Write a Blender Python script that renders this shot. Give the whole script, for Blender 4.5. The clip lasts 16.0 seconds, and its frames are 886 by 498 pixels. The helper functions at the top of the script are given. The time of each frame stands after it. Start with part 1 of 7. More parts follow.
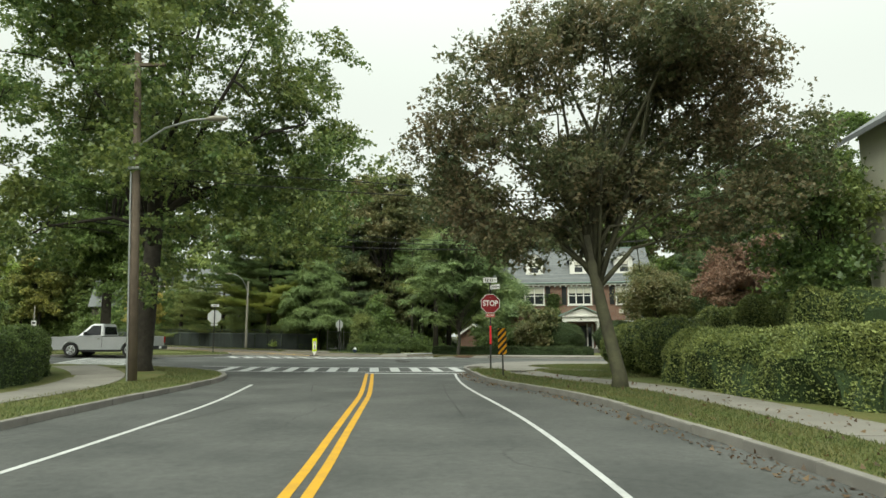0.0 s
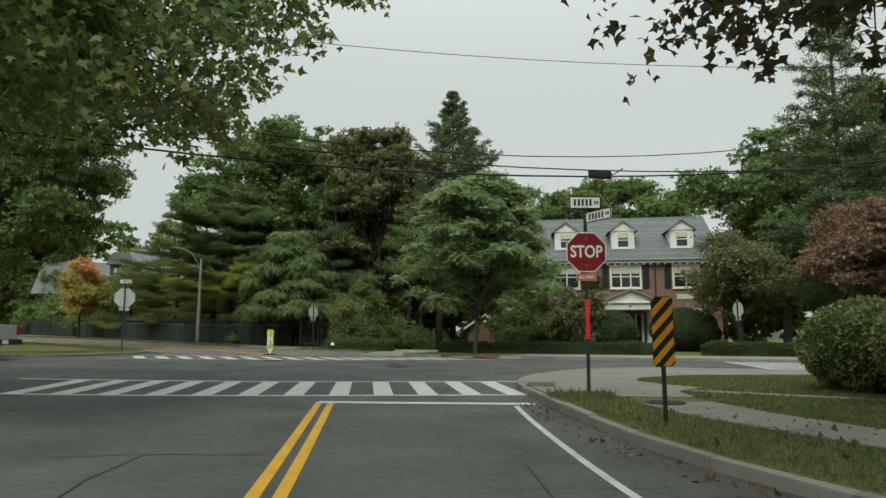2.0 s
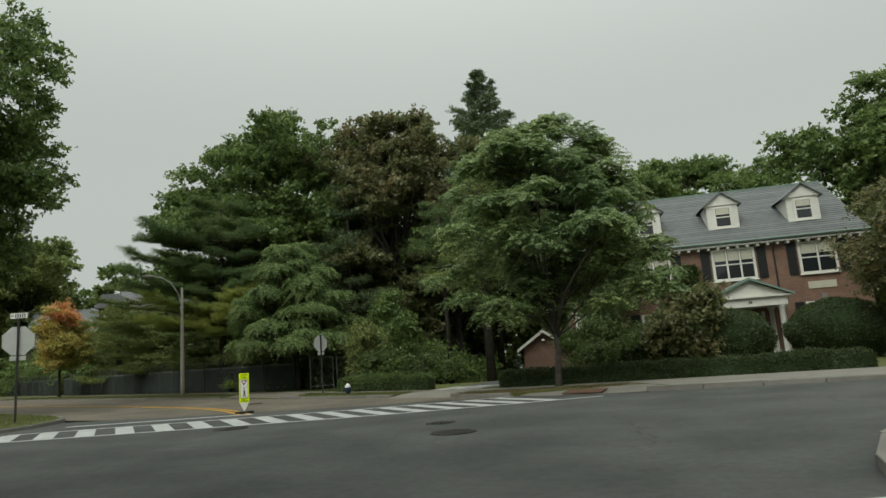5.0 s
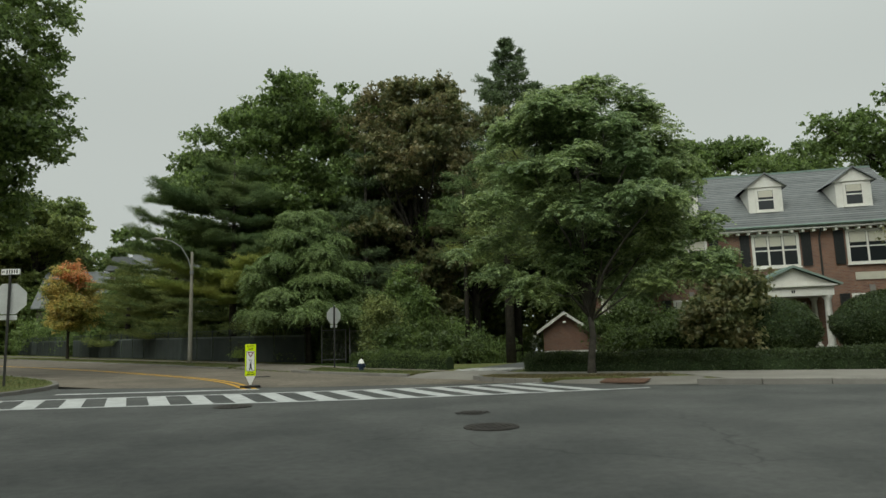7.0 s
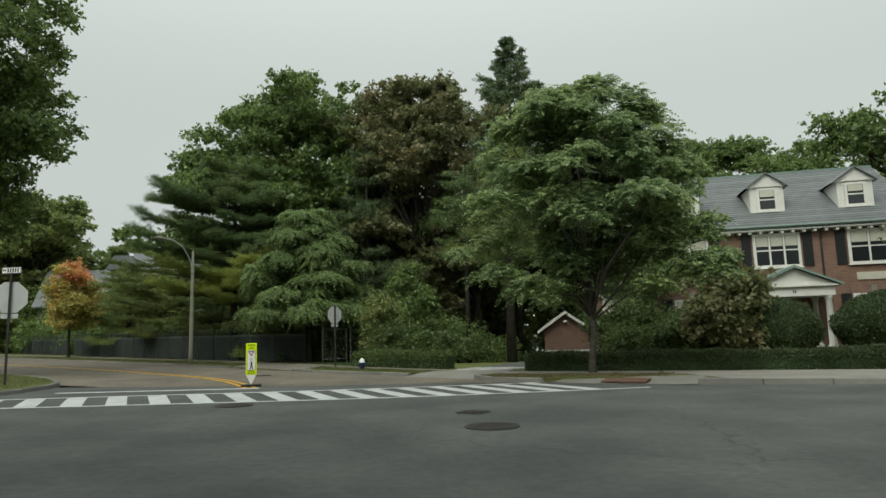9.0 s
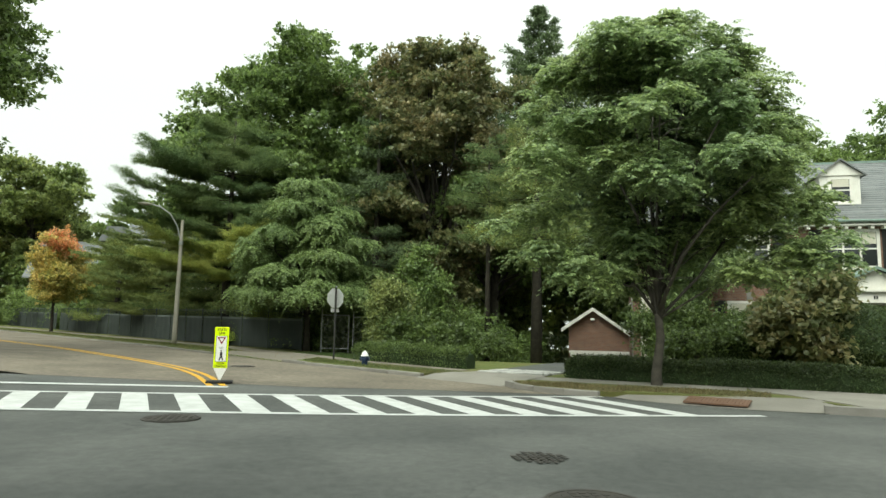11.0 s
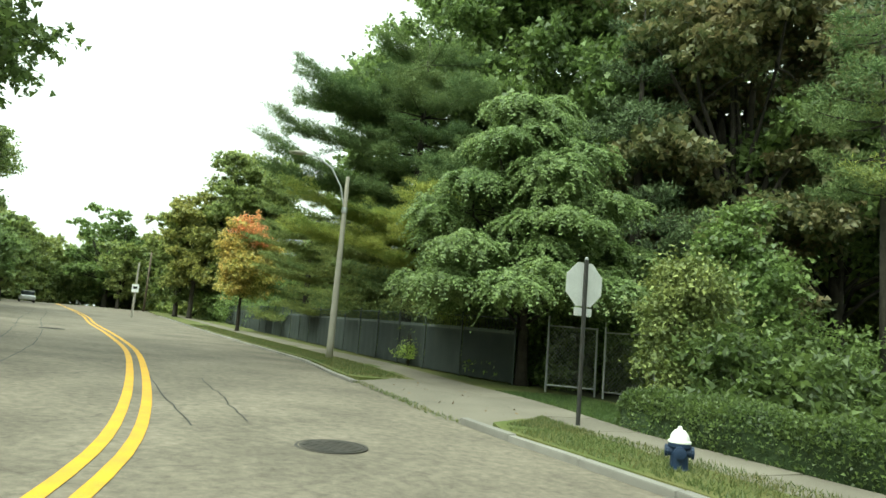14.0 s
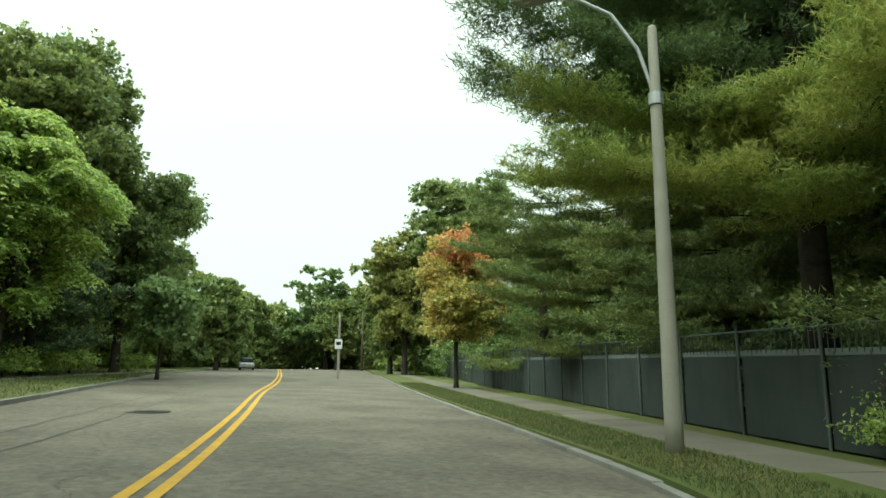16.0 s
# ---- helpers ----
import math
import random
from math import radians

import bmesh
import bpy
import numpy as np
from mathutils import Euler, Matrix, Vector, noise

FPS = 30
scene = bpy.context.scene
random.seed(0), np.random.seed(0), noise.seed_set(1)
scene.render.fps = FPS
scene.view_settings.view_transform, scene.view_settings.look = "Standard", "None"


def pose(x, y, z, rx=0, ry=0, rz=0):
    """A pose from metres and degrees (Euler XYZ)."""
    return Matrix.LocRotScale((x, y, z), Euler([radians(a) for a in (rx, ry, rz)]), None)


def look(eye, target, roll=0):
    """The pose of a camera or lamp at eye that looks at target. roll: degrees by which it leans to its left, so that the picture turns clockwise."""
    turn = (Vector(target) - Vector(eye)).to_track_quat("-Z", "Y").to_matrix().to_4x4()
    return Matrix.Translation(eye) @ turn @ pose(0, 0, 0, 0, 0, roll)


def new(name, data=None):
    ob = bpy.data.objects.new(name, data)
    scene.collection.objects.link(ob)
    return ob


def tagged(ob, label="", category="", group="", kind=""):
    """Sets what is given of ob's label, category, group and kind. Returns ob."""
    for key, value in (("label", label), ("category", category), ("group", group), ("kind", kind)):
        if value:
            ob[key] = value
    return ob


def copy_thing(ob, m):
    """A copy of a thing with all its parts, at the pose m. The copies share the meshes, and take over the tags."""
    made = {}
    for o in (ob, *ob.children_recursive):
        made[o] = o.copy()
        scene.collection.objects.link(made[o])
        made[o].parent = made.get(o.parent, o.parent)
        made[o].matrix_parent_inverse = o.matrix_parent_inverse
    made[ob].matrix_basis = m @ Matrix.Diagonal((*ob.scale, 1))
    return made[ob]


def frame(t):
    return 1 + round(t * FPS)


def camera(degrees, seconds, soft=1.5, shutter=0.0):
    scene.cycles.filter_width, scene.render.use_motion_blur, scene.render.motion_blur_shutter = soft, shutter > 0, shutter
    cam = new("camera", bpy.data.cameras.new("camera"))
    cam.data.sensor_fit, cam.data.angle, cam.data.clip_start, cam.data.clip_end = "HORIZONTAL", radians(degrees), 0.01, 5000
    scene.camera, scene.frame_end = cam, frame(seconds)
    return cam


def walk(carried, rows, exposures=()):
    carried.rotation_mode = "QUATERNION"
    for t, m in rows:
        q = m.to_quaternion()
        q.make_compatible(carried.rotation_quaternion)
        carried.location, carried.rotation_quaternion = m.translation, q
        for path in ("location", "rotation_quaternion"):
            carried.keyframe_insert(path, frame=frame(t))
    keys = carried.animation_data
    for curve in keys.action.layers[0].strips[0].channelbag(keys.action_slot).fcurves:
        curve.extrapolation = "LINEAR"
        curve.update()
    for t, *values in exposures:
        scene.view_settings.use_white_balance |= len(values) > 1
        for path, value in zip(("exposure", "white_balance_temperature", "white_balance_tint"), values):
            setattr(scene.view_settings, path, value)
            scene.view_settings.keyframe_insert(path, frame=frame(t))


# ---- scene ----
cam = camera(69.0, 16.0)
PATH = [
    (0, (3.185, 0.336, 1.516), (3.026, 2.311, 1.782), -0.1),
    (0.5, (2.624, 4.096, 1.483), (2.497, 6.079, 1.713), -0.7),
    (1, (2.1, 7.72, 1.387), (1.981, 9.701, 1.634), 0.7),
    (1.5, (1.626, 11.146, 1.347), (1.479, 13.125, 1.595), -0.5),
    (2, (1.143, 14.399, 1.33), (1.001, 16.378, 1.579), 0.1),
    (2.5, (0.691, 17.342, 1.31), (0.54, 19.314, 1.609), 0.2),
    (3, (0.291, 19.937, 1.288), (0.133, 21.905, 1.607), 1.2),
    (3.5, (-0.04, 22.09, 1.31), (-0.233, 24.046, 1.68), -3.1),
    (4, (-0.31, 23.825, 1.32), (-0.526, 25.78, 1.676), -2.9),
    (4.5, (-0.56, 24.975, 1.32), (-0.777, 26.932, 1.67), -4.3),
    (6.8, (-1.418, 27.718, 1.393), (-1.662, 29.686, 1.654), -2.4),
    (7, (-1.465, 27.75, 1.39), (-1.728, 29.714, 1.658), -1.75),
    (7.5, (-1.465, 27.745, 1.388), (-1.73, 29.709, 1.658), -1.95),
    (8, (-1.467, 27.745, 1.388), (-1.731, 29.709, 1.655), -1.85),
    (8.5, (-1.467, 27.745, 1.388), (-1.731, 29.709, 1.655), -1.8),
    (9, (-1.468, 27.76, 1.39), (-1.734, 29.725, 1.656), -1.65),
    (9.2, (-1.48, 27.83, 1.39), (-1.748, 29.795, 1.654), -1.5),
    (11.3, (-2.88, 33.2, 1.42), (-3.165, 35.166, 1.653), 2.1),
    (11.5, (-3.05, 33.95, 1.421), (-3.322, 35.918, 1.647), 2.9),
    (12, (-3.498, 36.019, 1.513), (-3.751, 37.992, 1.721), 3.8),
    (12.5, (-4.093, 38.353, 1.58), (-4.394, 40.322, 1.762), 4.7),
    (13, (-4.791, 40.716, 1.555), (-5.31, 42.635, 1.780), 4.2),
    (13.5, (-5.987, 43.301, 1.50), (-6.723, 45.141, 1.769), 4.1),
    (14, (-7.474, 45.737, 1.418), (-8.41, 47.484, 1.68), 4.8),
    (14.5, (-9.148, 48.21, 1.364), (-10.346, 49.787, 1.64), 4.2),
    (15, (-11.5, 50.92, 1.29), (-12.806, 52.408, 1.579), 4.3),
    (15.5, (-14.387, 53.519, 1.292), (-15.779, 54.92, 1.607), 1.0),
    (16, (-17.495, 55.939, 1.402), (-18.925, 57.289, 1.769), 0.5),
]
EXPOSURE = [(0.0, 0.45, 6900, -3), (0.4, 0.75, 6900, -3), (1.5, 0.75, 6900, -3), (2.0, -0.1, 6650, -1), (4.5, -0.35, 6750, 0), (9.2, -0.12, 6600, 0), (11.3, 0.8, 6800, -5), (12.5, 1.05, 6750, -8), (13.5, 1.15, 6700, -12), (14.5, 1.05, 6600, -16), (16.0, 0.75, 6500, -16)]
walk(cam, [(t, look(eye, target, roll)) for t, eye, target, roll in PATH], EXPOSURE)

# ---- world and light: an even, overcast sky ----
world = bpy.data.worlds.new("overcast_sky")
scene.world = world
world.use_nodes = True
wn, wl = world.node_tree.nodes, world.node_tree.links
sky = wn.new("ShaderNodeTexSky")
sky.sky_type, sky.sun_disc = "NISHITA", False
sky.sun_elevation, sky.sun_rotation = radians(48), radians(200)
sky.dust_density, sky.air_density = 4.0, 1.6
grey = wn.new("ShaderNodeHueSaturation")
grey.inputs["Saturation"].default_value = 0.06
wl.new(sky.outputs[0], grey.inputs["Color"])
even = wn.new("ShaderNodeMix")
even.data_type = "RGBA"
even.inputs["Factor"].default_value = 0.72
even.inputs["B"].default_value = (6.1, 6.35, 6.5, 1)
wl.new(grey.outputs[0], even.inputs["A"])
way = wn.new("ShaderNodeTexCoord")
split = wn.new("ShaderNodeSeparateXYZ")
wl.new(way.outputs["Generated"], split.inputs[0])
overhead = wn.new("ShaderNodeMapRange")
overhead.interpolation_type = "SMOOTHSTEP"
for slot, v in (("From Min", 0.30), ("From Max", 1.0), ("To Min", 1.0), ("To Max", 2.3)):
    overhead.inputs[slot].default_value = v
wl.new(split.outputs[2], overhead.inputs["Value"])
bright = wn.new("ShaderNodeVectorMath")
bright.operation = "SCALE"
wl.new(even.outputs["Result"], bright.inputs[0])
wl.new(overhead.outputs[0], bright.inputs["Scale"])
wl.new(bright.outputs[0], wn["Background"].inputs[0])
wn["Background"].inputs[1].default_value = 0.12
sun_lamp = new("sun", bpy.data.lights.new("sun", "SUN"))
sun_lamp.data.energy, sun_lamp.data.angle, sun_lamp.data.color = 1.4, radians(40), (1.0, 0.97, 0.92)
sun_lamp.matrix_world = look((0, 0, 50), (14, 38, 0))


# ---- materials ----
def socket(node, name):
    return node.inputs[name]


def material(name, base, second=None, rough=0.8, metal=0.0, scale=3.0, fine=60.0, bump=0.15, amount=0.5, thin=0.0, per_piece=0.0, spec=0.3):
    """A surface with broad stains, fine grain and a little relief, in object space metres."""
    m = bpy.data.materials.new(name)
    m.use_nodes = True
    n, l = m.node_tree.nodes, m.node_tree.links
    b = n["Principled BSDF"]
    second = second or tuple(c * 0.6 for c in base)
    geo = n.new("ShaderNodeNewGeometry")
    broad, grain = n.new("ShaderNodeTexNoise"), n.new("ShaderNodeTexNoise")
    socket(broad, "Scale").default_value, socket(broad, "Detail").default_value = scale, 6
    socket(grain, "Scale").default_value, socket(grain, "Detail").default_value = fine, 4
    for t in (broad, grain):
        l.new(geo.outputs["Position"], t.inputs["Vector"])
    mix = n.new("ShaderNodeMix")
    mix.data_type = "RGBA"
    ramp = n.new("ShaderNodeMapRange")
    socket(ramp, "From Min").default_value, socket(ramp, "From Max").default_value = 0.35, 0.68
    socket(ramp, "To Max").default_value = amount
    l.new(broad.outputs["Fac"], ramp.inputs["Value"])
    l.new(ramp.outputs[0], mix.inputs["Factor"])
    mix.inputs["A"].default_value, mix.inputs["B"].default_value = (*base, 1), (*second, 1)
    hs = n.new("ShaderNodeHueSaturation")
    l.new(mix.outputs["Result"], hs.inputs["Color"])
    val = n.new("ShaderNodeMapRange")
    socket(val, "To Min").default_value, socket(val, "To Max").default_value = 0.72, 1.28
    l.new(grain.outputs["Fac"], val.inputs["Value"])
    last = val.outputs[0]
    if per_piece:
        info = n.new("ShaderNodeObjectInfo")
        pr = n.new("ShaderNodeMapRange")
        socket(pr, "To Min").default_value, socket(pr, "To Max").default_value = 1 - per_piece, 1 + per_piece
        l.new(info.outputs["Random"], pr.inputs["Value"])
        mul = n.new("ShaderNodeMath")
        mul.operation = "MULTIPLY"
        l.new(pr.outputs[0], mul.inputs[0])
        l.new(val.outputs[0], mul.inputs[1])
        last = mul.outputs[0]
    l.new(last, hs.inputs["Value"])
    l.new(hs.outputs[0], b.inputs["Base Color"])
    socket(b, "Roughness").default_value, socket(b, "Metallic").default_value = rough, metal
    socket(b, "Specular IOR Level").default_value = spec
    if bump:
        bp = n.new("ShaderNodeBump")
        socket(bp, "Strength").default_value, socket(bp, "Distance").default_value = bump, 0.02
        l.new(grain.outputs["Fac"], bp.inputs["Height"])
        l.new(bp.outputs[0], b.inputs["Normal"])
    return m


def leaf_material(name, base, second, rough=0.46, through_light=0.42, patch=0.35, vary=0.4):
    """Leaves: each one its own shade, broad patches of the second colour, light shining through."""
    m = bpy.data.materials.new(name)
    m.use_nodes = True
    n, l = m.node_tree.nodes, m.node_tree.links
    out, b = n["Material Output"], n["Principled BSDF"]
    geo = n.new("ShaderNodeNewGeometry")
    broad = n.new("ShaderNodeTexNoise")
    socket(broad, "Scale").default_value, socket(broad, "Detail").default_value = patch, 4
    l.new(geo.outputs["Position"], broad.inputs["Vector"])
    add = n.new("ShaderNodeMath")
    add.operation = "MULTIPLY_ADD"
    l.new(geo.outputs["Random Per Island"], add.inputs[0])
    add.inputs[1].default_value = 0.35
    l.new(broad.outputs["Fac"], add.inputs[2])
    ramp = n.new("ShaderNodeMapRange")
    socket(ramp, "From Min").default_value, socket(ramp, "From Max").default_value = 0.5, 0.9
    l.new(add.outputs[0], ramp.inputs["Value"])
    mix = n.new("ShaderNodeMix")
    mix.data_type = "RGBA"
    l.new(ramp.outputs[0], mix.inputs["Factor"])
    mix.inputs["A"].default_value, mix.inputs["B"].default_value = (*base, 1), (*second, 1)
    hs = n.new("ShaderNodeHueSaturation")
    socket(hs, "Saturation").default_value = 0.88
    l.new(mix.outputs["Result"], hs.inputs["Color"])
    val = n.new("ShaderNodeMapRange")
    socket(val, "To Min").default_value, socket(val, "To Max").default_value = 1 - vary, 1 + vary
    l.new(geo.outputs["Random Per Island"], val.inputs["Value"])
    l.new(val.outputs[0], hs.inputs["Value"])
    l.new(hs.outputs[0], b.inputs["Base Color"])
    socket(b, "Roughness").default_value = rough
    socket(b, "Specular IOR Level").default_value = 0.5
    tr = n.new("ShaderNodeBsdfTranslucent")
    glow = n.new("ShaderNodeHueSaturation")
    socket(glow, "Value").default_value, socket(glow, "Hue").default_value = 1.45, 0.49
    l.new(hs.outputs[0], glow.inputs["Color"])
    l.new(glow.outputs[0], tr.inputs["Color"])
    ms = n.new("ShaderNodeMixShader")
    ms.inputs[0].default_value = through_light
    l.new(b.outputs[0], ms.inputs[1])
    l.new(tr.outputs[0], ms.inputs[2])
    l.new(ms.outputs[0], out.inputs["Surface"])
    return m


def asphalt_material(name, base, pale, crack=0.7, size=0.36, width=0.012, grain=0.22):
    """Road surface: stones, long pale wear, sealed cracks."""
    m = material(name, base, pale, rough=0.88, scale=0.5, fine=120, bump=0.25, amount=0.8, spec=0.25)
    n, l = m.node_tree.nodes, m.node_tree.links
    b = n["Principled BSDF"]
    old = b.inputs["Base Color"].links[0].from_socket
    geo = n.new("ShaderNodeNewGeometry")
    warp = n.new("ShaderNodeTexNoise")
    socket(warp, "Scale").default_value, socket(warp, "Detail").default_value = 0.9, 5
    l.new(geo.outputs["Position"], warp.inputs["Vector"])
    mixv = n.new("ShaderNodeMix")
    mixv.data_type = "VECTOR"
    mixv.inputs["Factor"].default_value = 0.55
    l.new(geo.outputs["Position"], mixv.inputs["A"])
    l.new(warp.outputs["Color"], mixv.inputs["B"])
    mottle = n.new("ShaderNodeTexNoise")
    socket(mottle, "Scale").default_value, socket(mottle, "Detail").default_value, socket(mottle, "Roughness").default_value = 7.0, 8, 0.75
    l.new(geo.outputs["Position"], mottle.inputs["Vector"])
    worn = n.new("ShaderNodeMapRange")
    socket(worn, "From Min").default_value, socket(worn, "From Max").default_value = 0.3, 0.7
    socket(worn, "To Min").default_value, socket(worn, "To Max").default_value = 1 - grain, 1 + grain
    l.new(mottle.outputs["Fac"], worn.inputs["Value"])
    tone = n.new("ShaderNodeHueSaturation")
    l.new(old, tone.inputs["Color"])
    l.new(worn.outputs[0], tone.inputs["Value"])
    old = tone.outputs[0]
    vor = n.new("ShaderNodeTexVoronoi")
    vor.feature = "DISTANCE_TO_EDGE"
    socket(vor, "Scale").default_value = size
    l.new(mixv.outputs["Result"], vor.inputs["Vector"])
    line = n.new("ShaderNodeMapRange")
    socket(line, "From Min").default_value, socket(line, "From Max").default_value = 0.001, width
    socket(line, "To Min").default_value, socket(line, "To Max").default_value = crack, 0.0
    l.new(vor.outputs["Distance"], line.inputs["Value"])
    where = n.new("ShaderNodeTexNoise")
    socket(where, "Scale").default_value = 0.13
    l.new(geo.outputs["Position"], where.inputs["Vector"])
    gate = n.new("ShaderNodeMapRange")
    socket(gate, "From Min").default_value, socket(gate, "From Max").default_value = 0.47, 0.56
    l.new(where.outputs["Fac"], gate.inputs["Value"])
    mul = n.new("ShaderNodeMath")
    mul.operation = "MULTIPLY"
    l.new(line.outputs[0], mul.inputs[0])
    l.new(gate.outputs[0], mul.inputs[1])
    mix = n.new("ShaderNodeMix")
    mix.data_type = "RGBA"
    l.new(mul.outputs[0], mix.inputs["Factor"])
    l.new(old, mix.inputs["A"])
    mix.inputs["B"].default_value = (0.012, 0.012, 0.011, 1)
    l.new(mix.outputs["Result"], b.inputs["Base Color"])
    return m


def brick_material(name, c1, c2, mortar):
    m = bpy.data.materials.new(name)
    m.use_nodes = True
    n, l = m.node_tree.nodes, m.node_tree.links
    b = n["Principled BSDF"]
    tc = n.new("ShaderNodeTexCoord")
    sep, comb = n.new("ShaderNodeSeparateXYZ"), n.new("ShaderNodeCombineXYZ")
    l.new(tc.outputs["Object"], sep.inputs[0])
    add = n.new("ShaderNodeMath")
    l.new(sep.outputs[0], add.inputs[0])
    l.new(sep.outputs[1], add.inputs[1])
    l.new(add.outputs[0], comb.inputs[0])
    l.new(sep.outputs[2], comb.inputs[1])
    br = n.new("ShaderNodeTexBrick")
    l.new(comb.outputs[0], br.inputs["Vector"])
    socket(br, "Color1").default_value, socket(br, "Color2").default_value = (*c1, 1), (*c2, 1)
    socket(br, "Mortar").default_value = (*mortar, 1)
    socket(br, "Scale").default_value = 1.0
    socket(br, "Mortar Size").default_value, socket(br, "Brick Width").default_value, socket(br, "Row Height").default_value = 0.010, 0.215, 0.075
    stain = n.new("ShaderNodeTexNoise")
    socket(stain, "Scale").default_value, socket(stain, "Detail").default_value = 1.2, 6
    l.new(tc.outputs["Object"], stain.inputs["Vector"])
    val = n.new("ShaderNodeMapRange")
    socket(val, "To Min").default_value, socket(val, "To Max").default_value = 0.7, 1.3
    l.new(stain.outputs["Fac"], val.inputs["Value"])
    hs = n.new("ShaderNodeHueSaturation")
    l.new(br.outputs["Color"], hs.inputs["Color"])
    l.new(val.outputs[0], hs.inputs["Value"])
    l.new(hs.outputs[0], b.inputs["Base Color"])
    socket(b, "Roughness").default_value = 0.85
    bp = n.new("ShaderNodeBump")
    socket(bp, "Strength").default_value = 0.4
    bp.invert = True
    l.new(br.outputs["Fac"], bp.inputs["Height"])
    l.new(bp.outputs[0], b.inputs["Normal"])
    return m


M_ASPHALT = asphalt_material("asphalt", (0.062, 0.065, 0.062), (0.108, 0.110, 0.104), 0.35, 0.42, 0.006)
M_ASPHALT_OLD = asphalt_material("worn_asphalt", (0.113, 0.098, 0.077), (0.188, 0.163, 0.128), 0.35, 0.5, 0.005, 0.42)
M_GRASS = material("grass", (0.078, 0.100, 0.024), (0.145, 0.125, 0.048), rough=0.95, scale=0.8, fine=45, bump=0.8, amount=0.6)
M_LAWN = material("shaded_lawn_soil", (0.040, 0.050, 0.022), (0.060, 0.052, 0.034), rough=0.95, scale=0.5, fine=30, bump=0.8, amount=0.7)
M_GRANITE = material("granite_kerb", (0.22, 0.21, 0.19), (0.14, 0.13, 0.115), rough=0.85, scale=2.5, fine=120, bump=0.35, per_piece=0.15)
M_CONCRETE_OLD = material("worn_brown_concrete", (0.170, 0.152, 0.122), (0.100, 0.090, 0.072), rough=0.92, scale=0.7, fine=70, bump=0.3, per_piece=0.14)
M_CONCRETE = material("pavement_concrete", (0.215, 0.203, 0.178), (0.140, 0.131, 0.113), rough=0.9, scale=0.9, fine=90, bump=0.2, per_piece=0.10)
M_COBBLE = material("pale_cobble", (0.36, 0.36, 0.34), (0.22, 0.22, 0.21), rough=0.85, scale=3, fine=40, bump=0.4, per_piece=0.25)
M_WHITE_PAINT = material("white_road_paint", (0.50, 0.51, 0.50), (0.31, 0.315, 0.305), rough=0.7, scale=3.5, fine=70, bump=0.1, amount=0.6)
M_YELLOW_PAINT = material("yellow_road_paint", (0.56, 0.31, 0.02), (0.36, 0.21, 0.04), rough=0.7, scale=3.0, fine=70, bump=0.1, amount=0.6)
M_BARK = material("bark", (0.055, 0.048, 0.038), (0.028, 0.025, 0.02), rough=0.95, scale=5, fine=22, bump=1.0, amount=0.9)
M_BARK_MOSS = material("mossy_bark", (0.085, 0.085, 0.050), (0.045, 0.040, 0.030), rough=0.95, scale=3, fine=24, bump=1.0, amount=0.9)
M_BARK_GREY = material("grey_bark", (0.10, 0.09, 0.075), (0.05, 0.046, 0.04), rough=0.95, scale=5, fine=25, bump=1.0, amount=0.9)
M_POLE_WOOD = material("weathered_pole_wood", (0.16, 0.125, 0.095), (0.09, 0.075, 0.06), rough=0.9, scale=3, fine=50, bump=0.5)
M_CONC_POLE = material("pale_pole_concrete", (0.34, 0.32, 0.27), (0.24, 0.22, 0.19), rough=0.85, scale=2, fine=90, bump=0.2)
M_STEEL = material("galvanised_steel", (0.42, 0.43, 0.43), (0.32, 0.33, 0.33), rough=0.45, metal=0.8, scale=6, fine=60, bump=0.05)
M_DARK_STEEL = material("dark_painted_steel", (0.035, 0.037, 0.035), (0.06, 0.05, 0.045), rough=0.6, metal=0.2, scale=8, fine=80, bump=0.1)
M_SIGN_BACK = material("bare_aluminium", (0.58, 0.59, 0.58), (0.48, 0.49, 0.48), rough=0.5, metal=0.35, scale=4, fine=60, bump=0.03)
M_RED = material("sign_red", (0.215, 0.013, 0.018), (0.17, 0.014, 0.018), rough=0.45, scale=5, fine=80, bump=0.02)
M_RED_BRIGHT = material("reflective_red", (0.75, 0.03, 0.05), (0.6, 0.03, 0.05), rough=0.4, scale=5, fine=80, bump=0.02)
M_WHITE = material("white_sheeting", (0.78, 0.78, 0.76), (0.66, 0.66, 0.63), rough=0.5, scale=5, fine=80, bump=0.02)
M_BLACK = material("black_sheeting", (0.012, 0.012, 0.012), (0.03, 0.03, 0.03), rough=0.5, scale=5, fine=80, bump=0.02)
M_AMBER = material("amber_sheeting", (0.72, 0.33, 0.012), (0.6, 0.27, 0.015), rough=0.45, scale=5, fine=80, bump=0.02)
M_LIME = material("fluorescent_yellow_green", (0.72, 0.92, 0.0), (0.66, 0.82, 0.01), rough=0.45, scale=5, fine=80, bump=0.02)
M_RUBBER = material("black_rubber", (0.018, 0.018, 0.018), (0.035, 0.034, 0.032), rough=0.8, scale=6, fine=60, bump=0.2)
M_BRICK = brick_material("red_brick", (0.235, 0.112, 0.068), (0.155, 0.074, 0.050), (0.22, 0.185, 0.155))
M_TRIM = material("white_trim_paint", (0.72, 0.71, 0.66), (0.6, 0.58, 0.52), rough=0.6, scale=3, fine=40, bump=0.05)
M_SLATE = material("grey_roof_slate", (0.155, 0.165, 0.165), (0.10, 0.108, 0.112), rough=0.7, scale=2, fine=18, bump=0.3, per_piece=0.18)
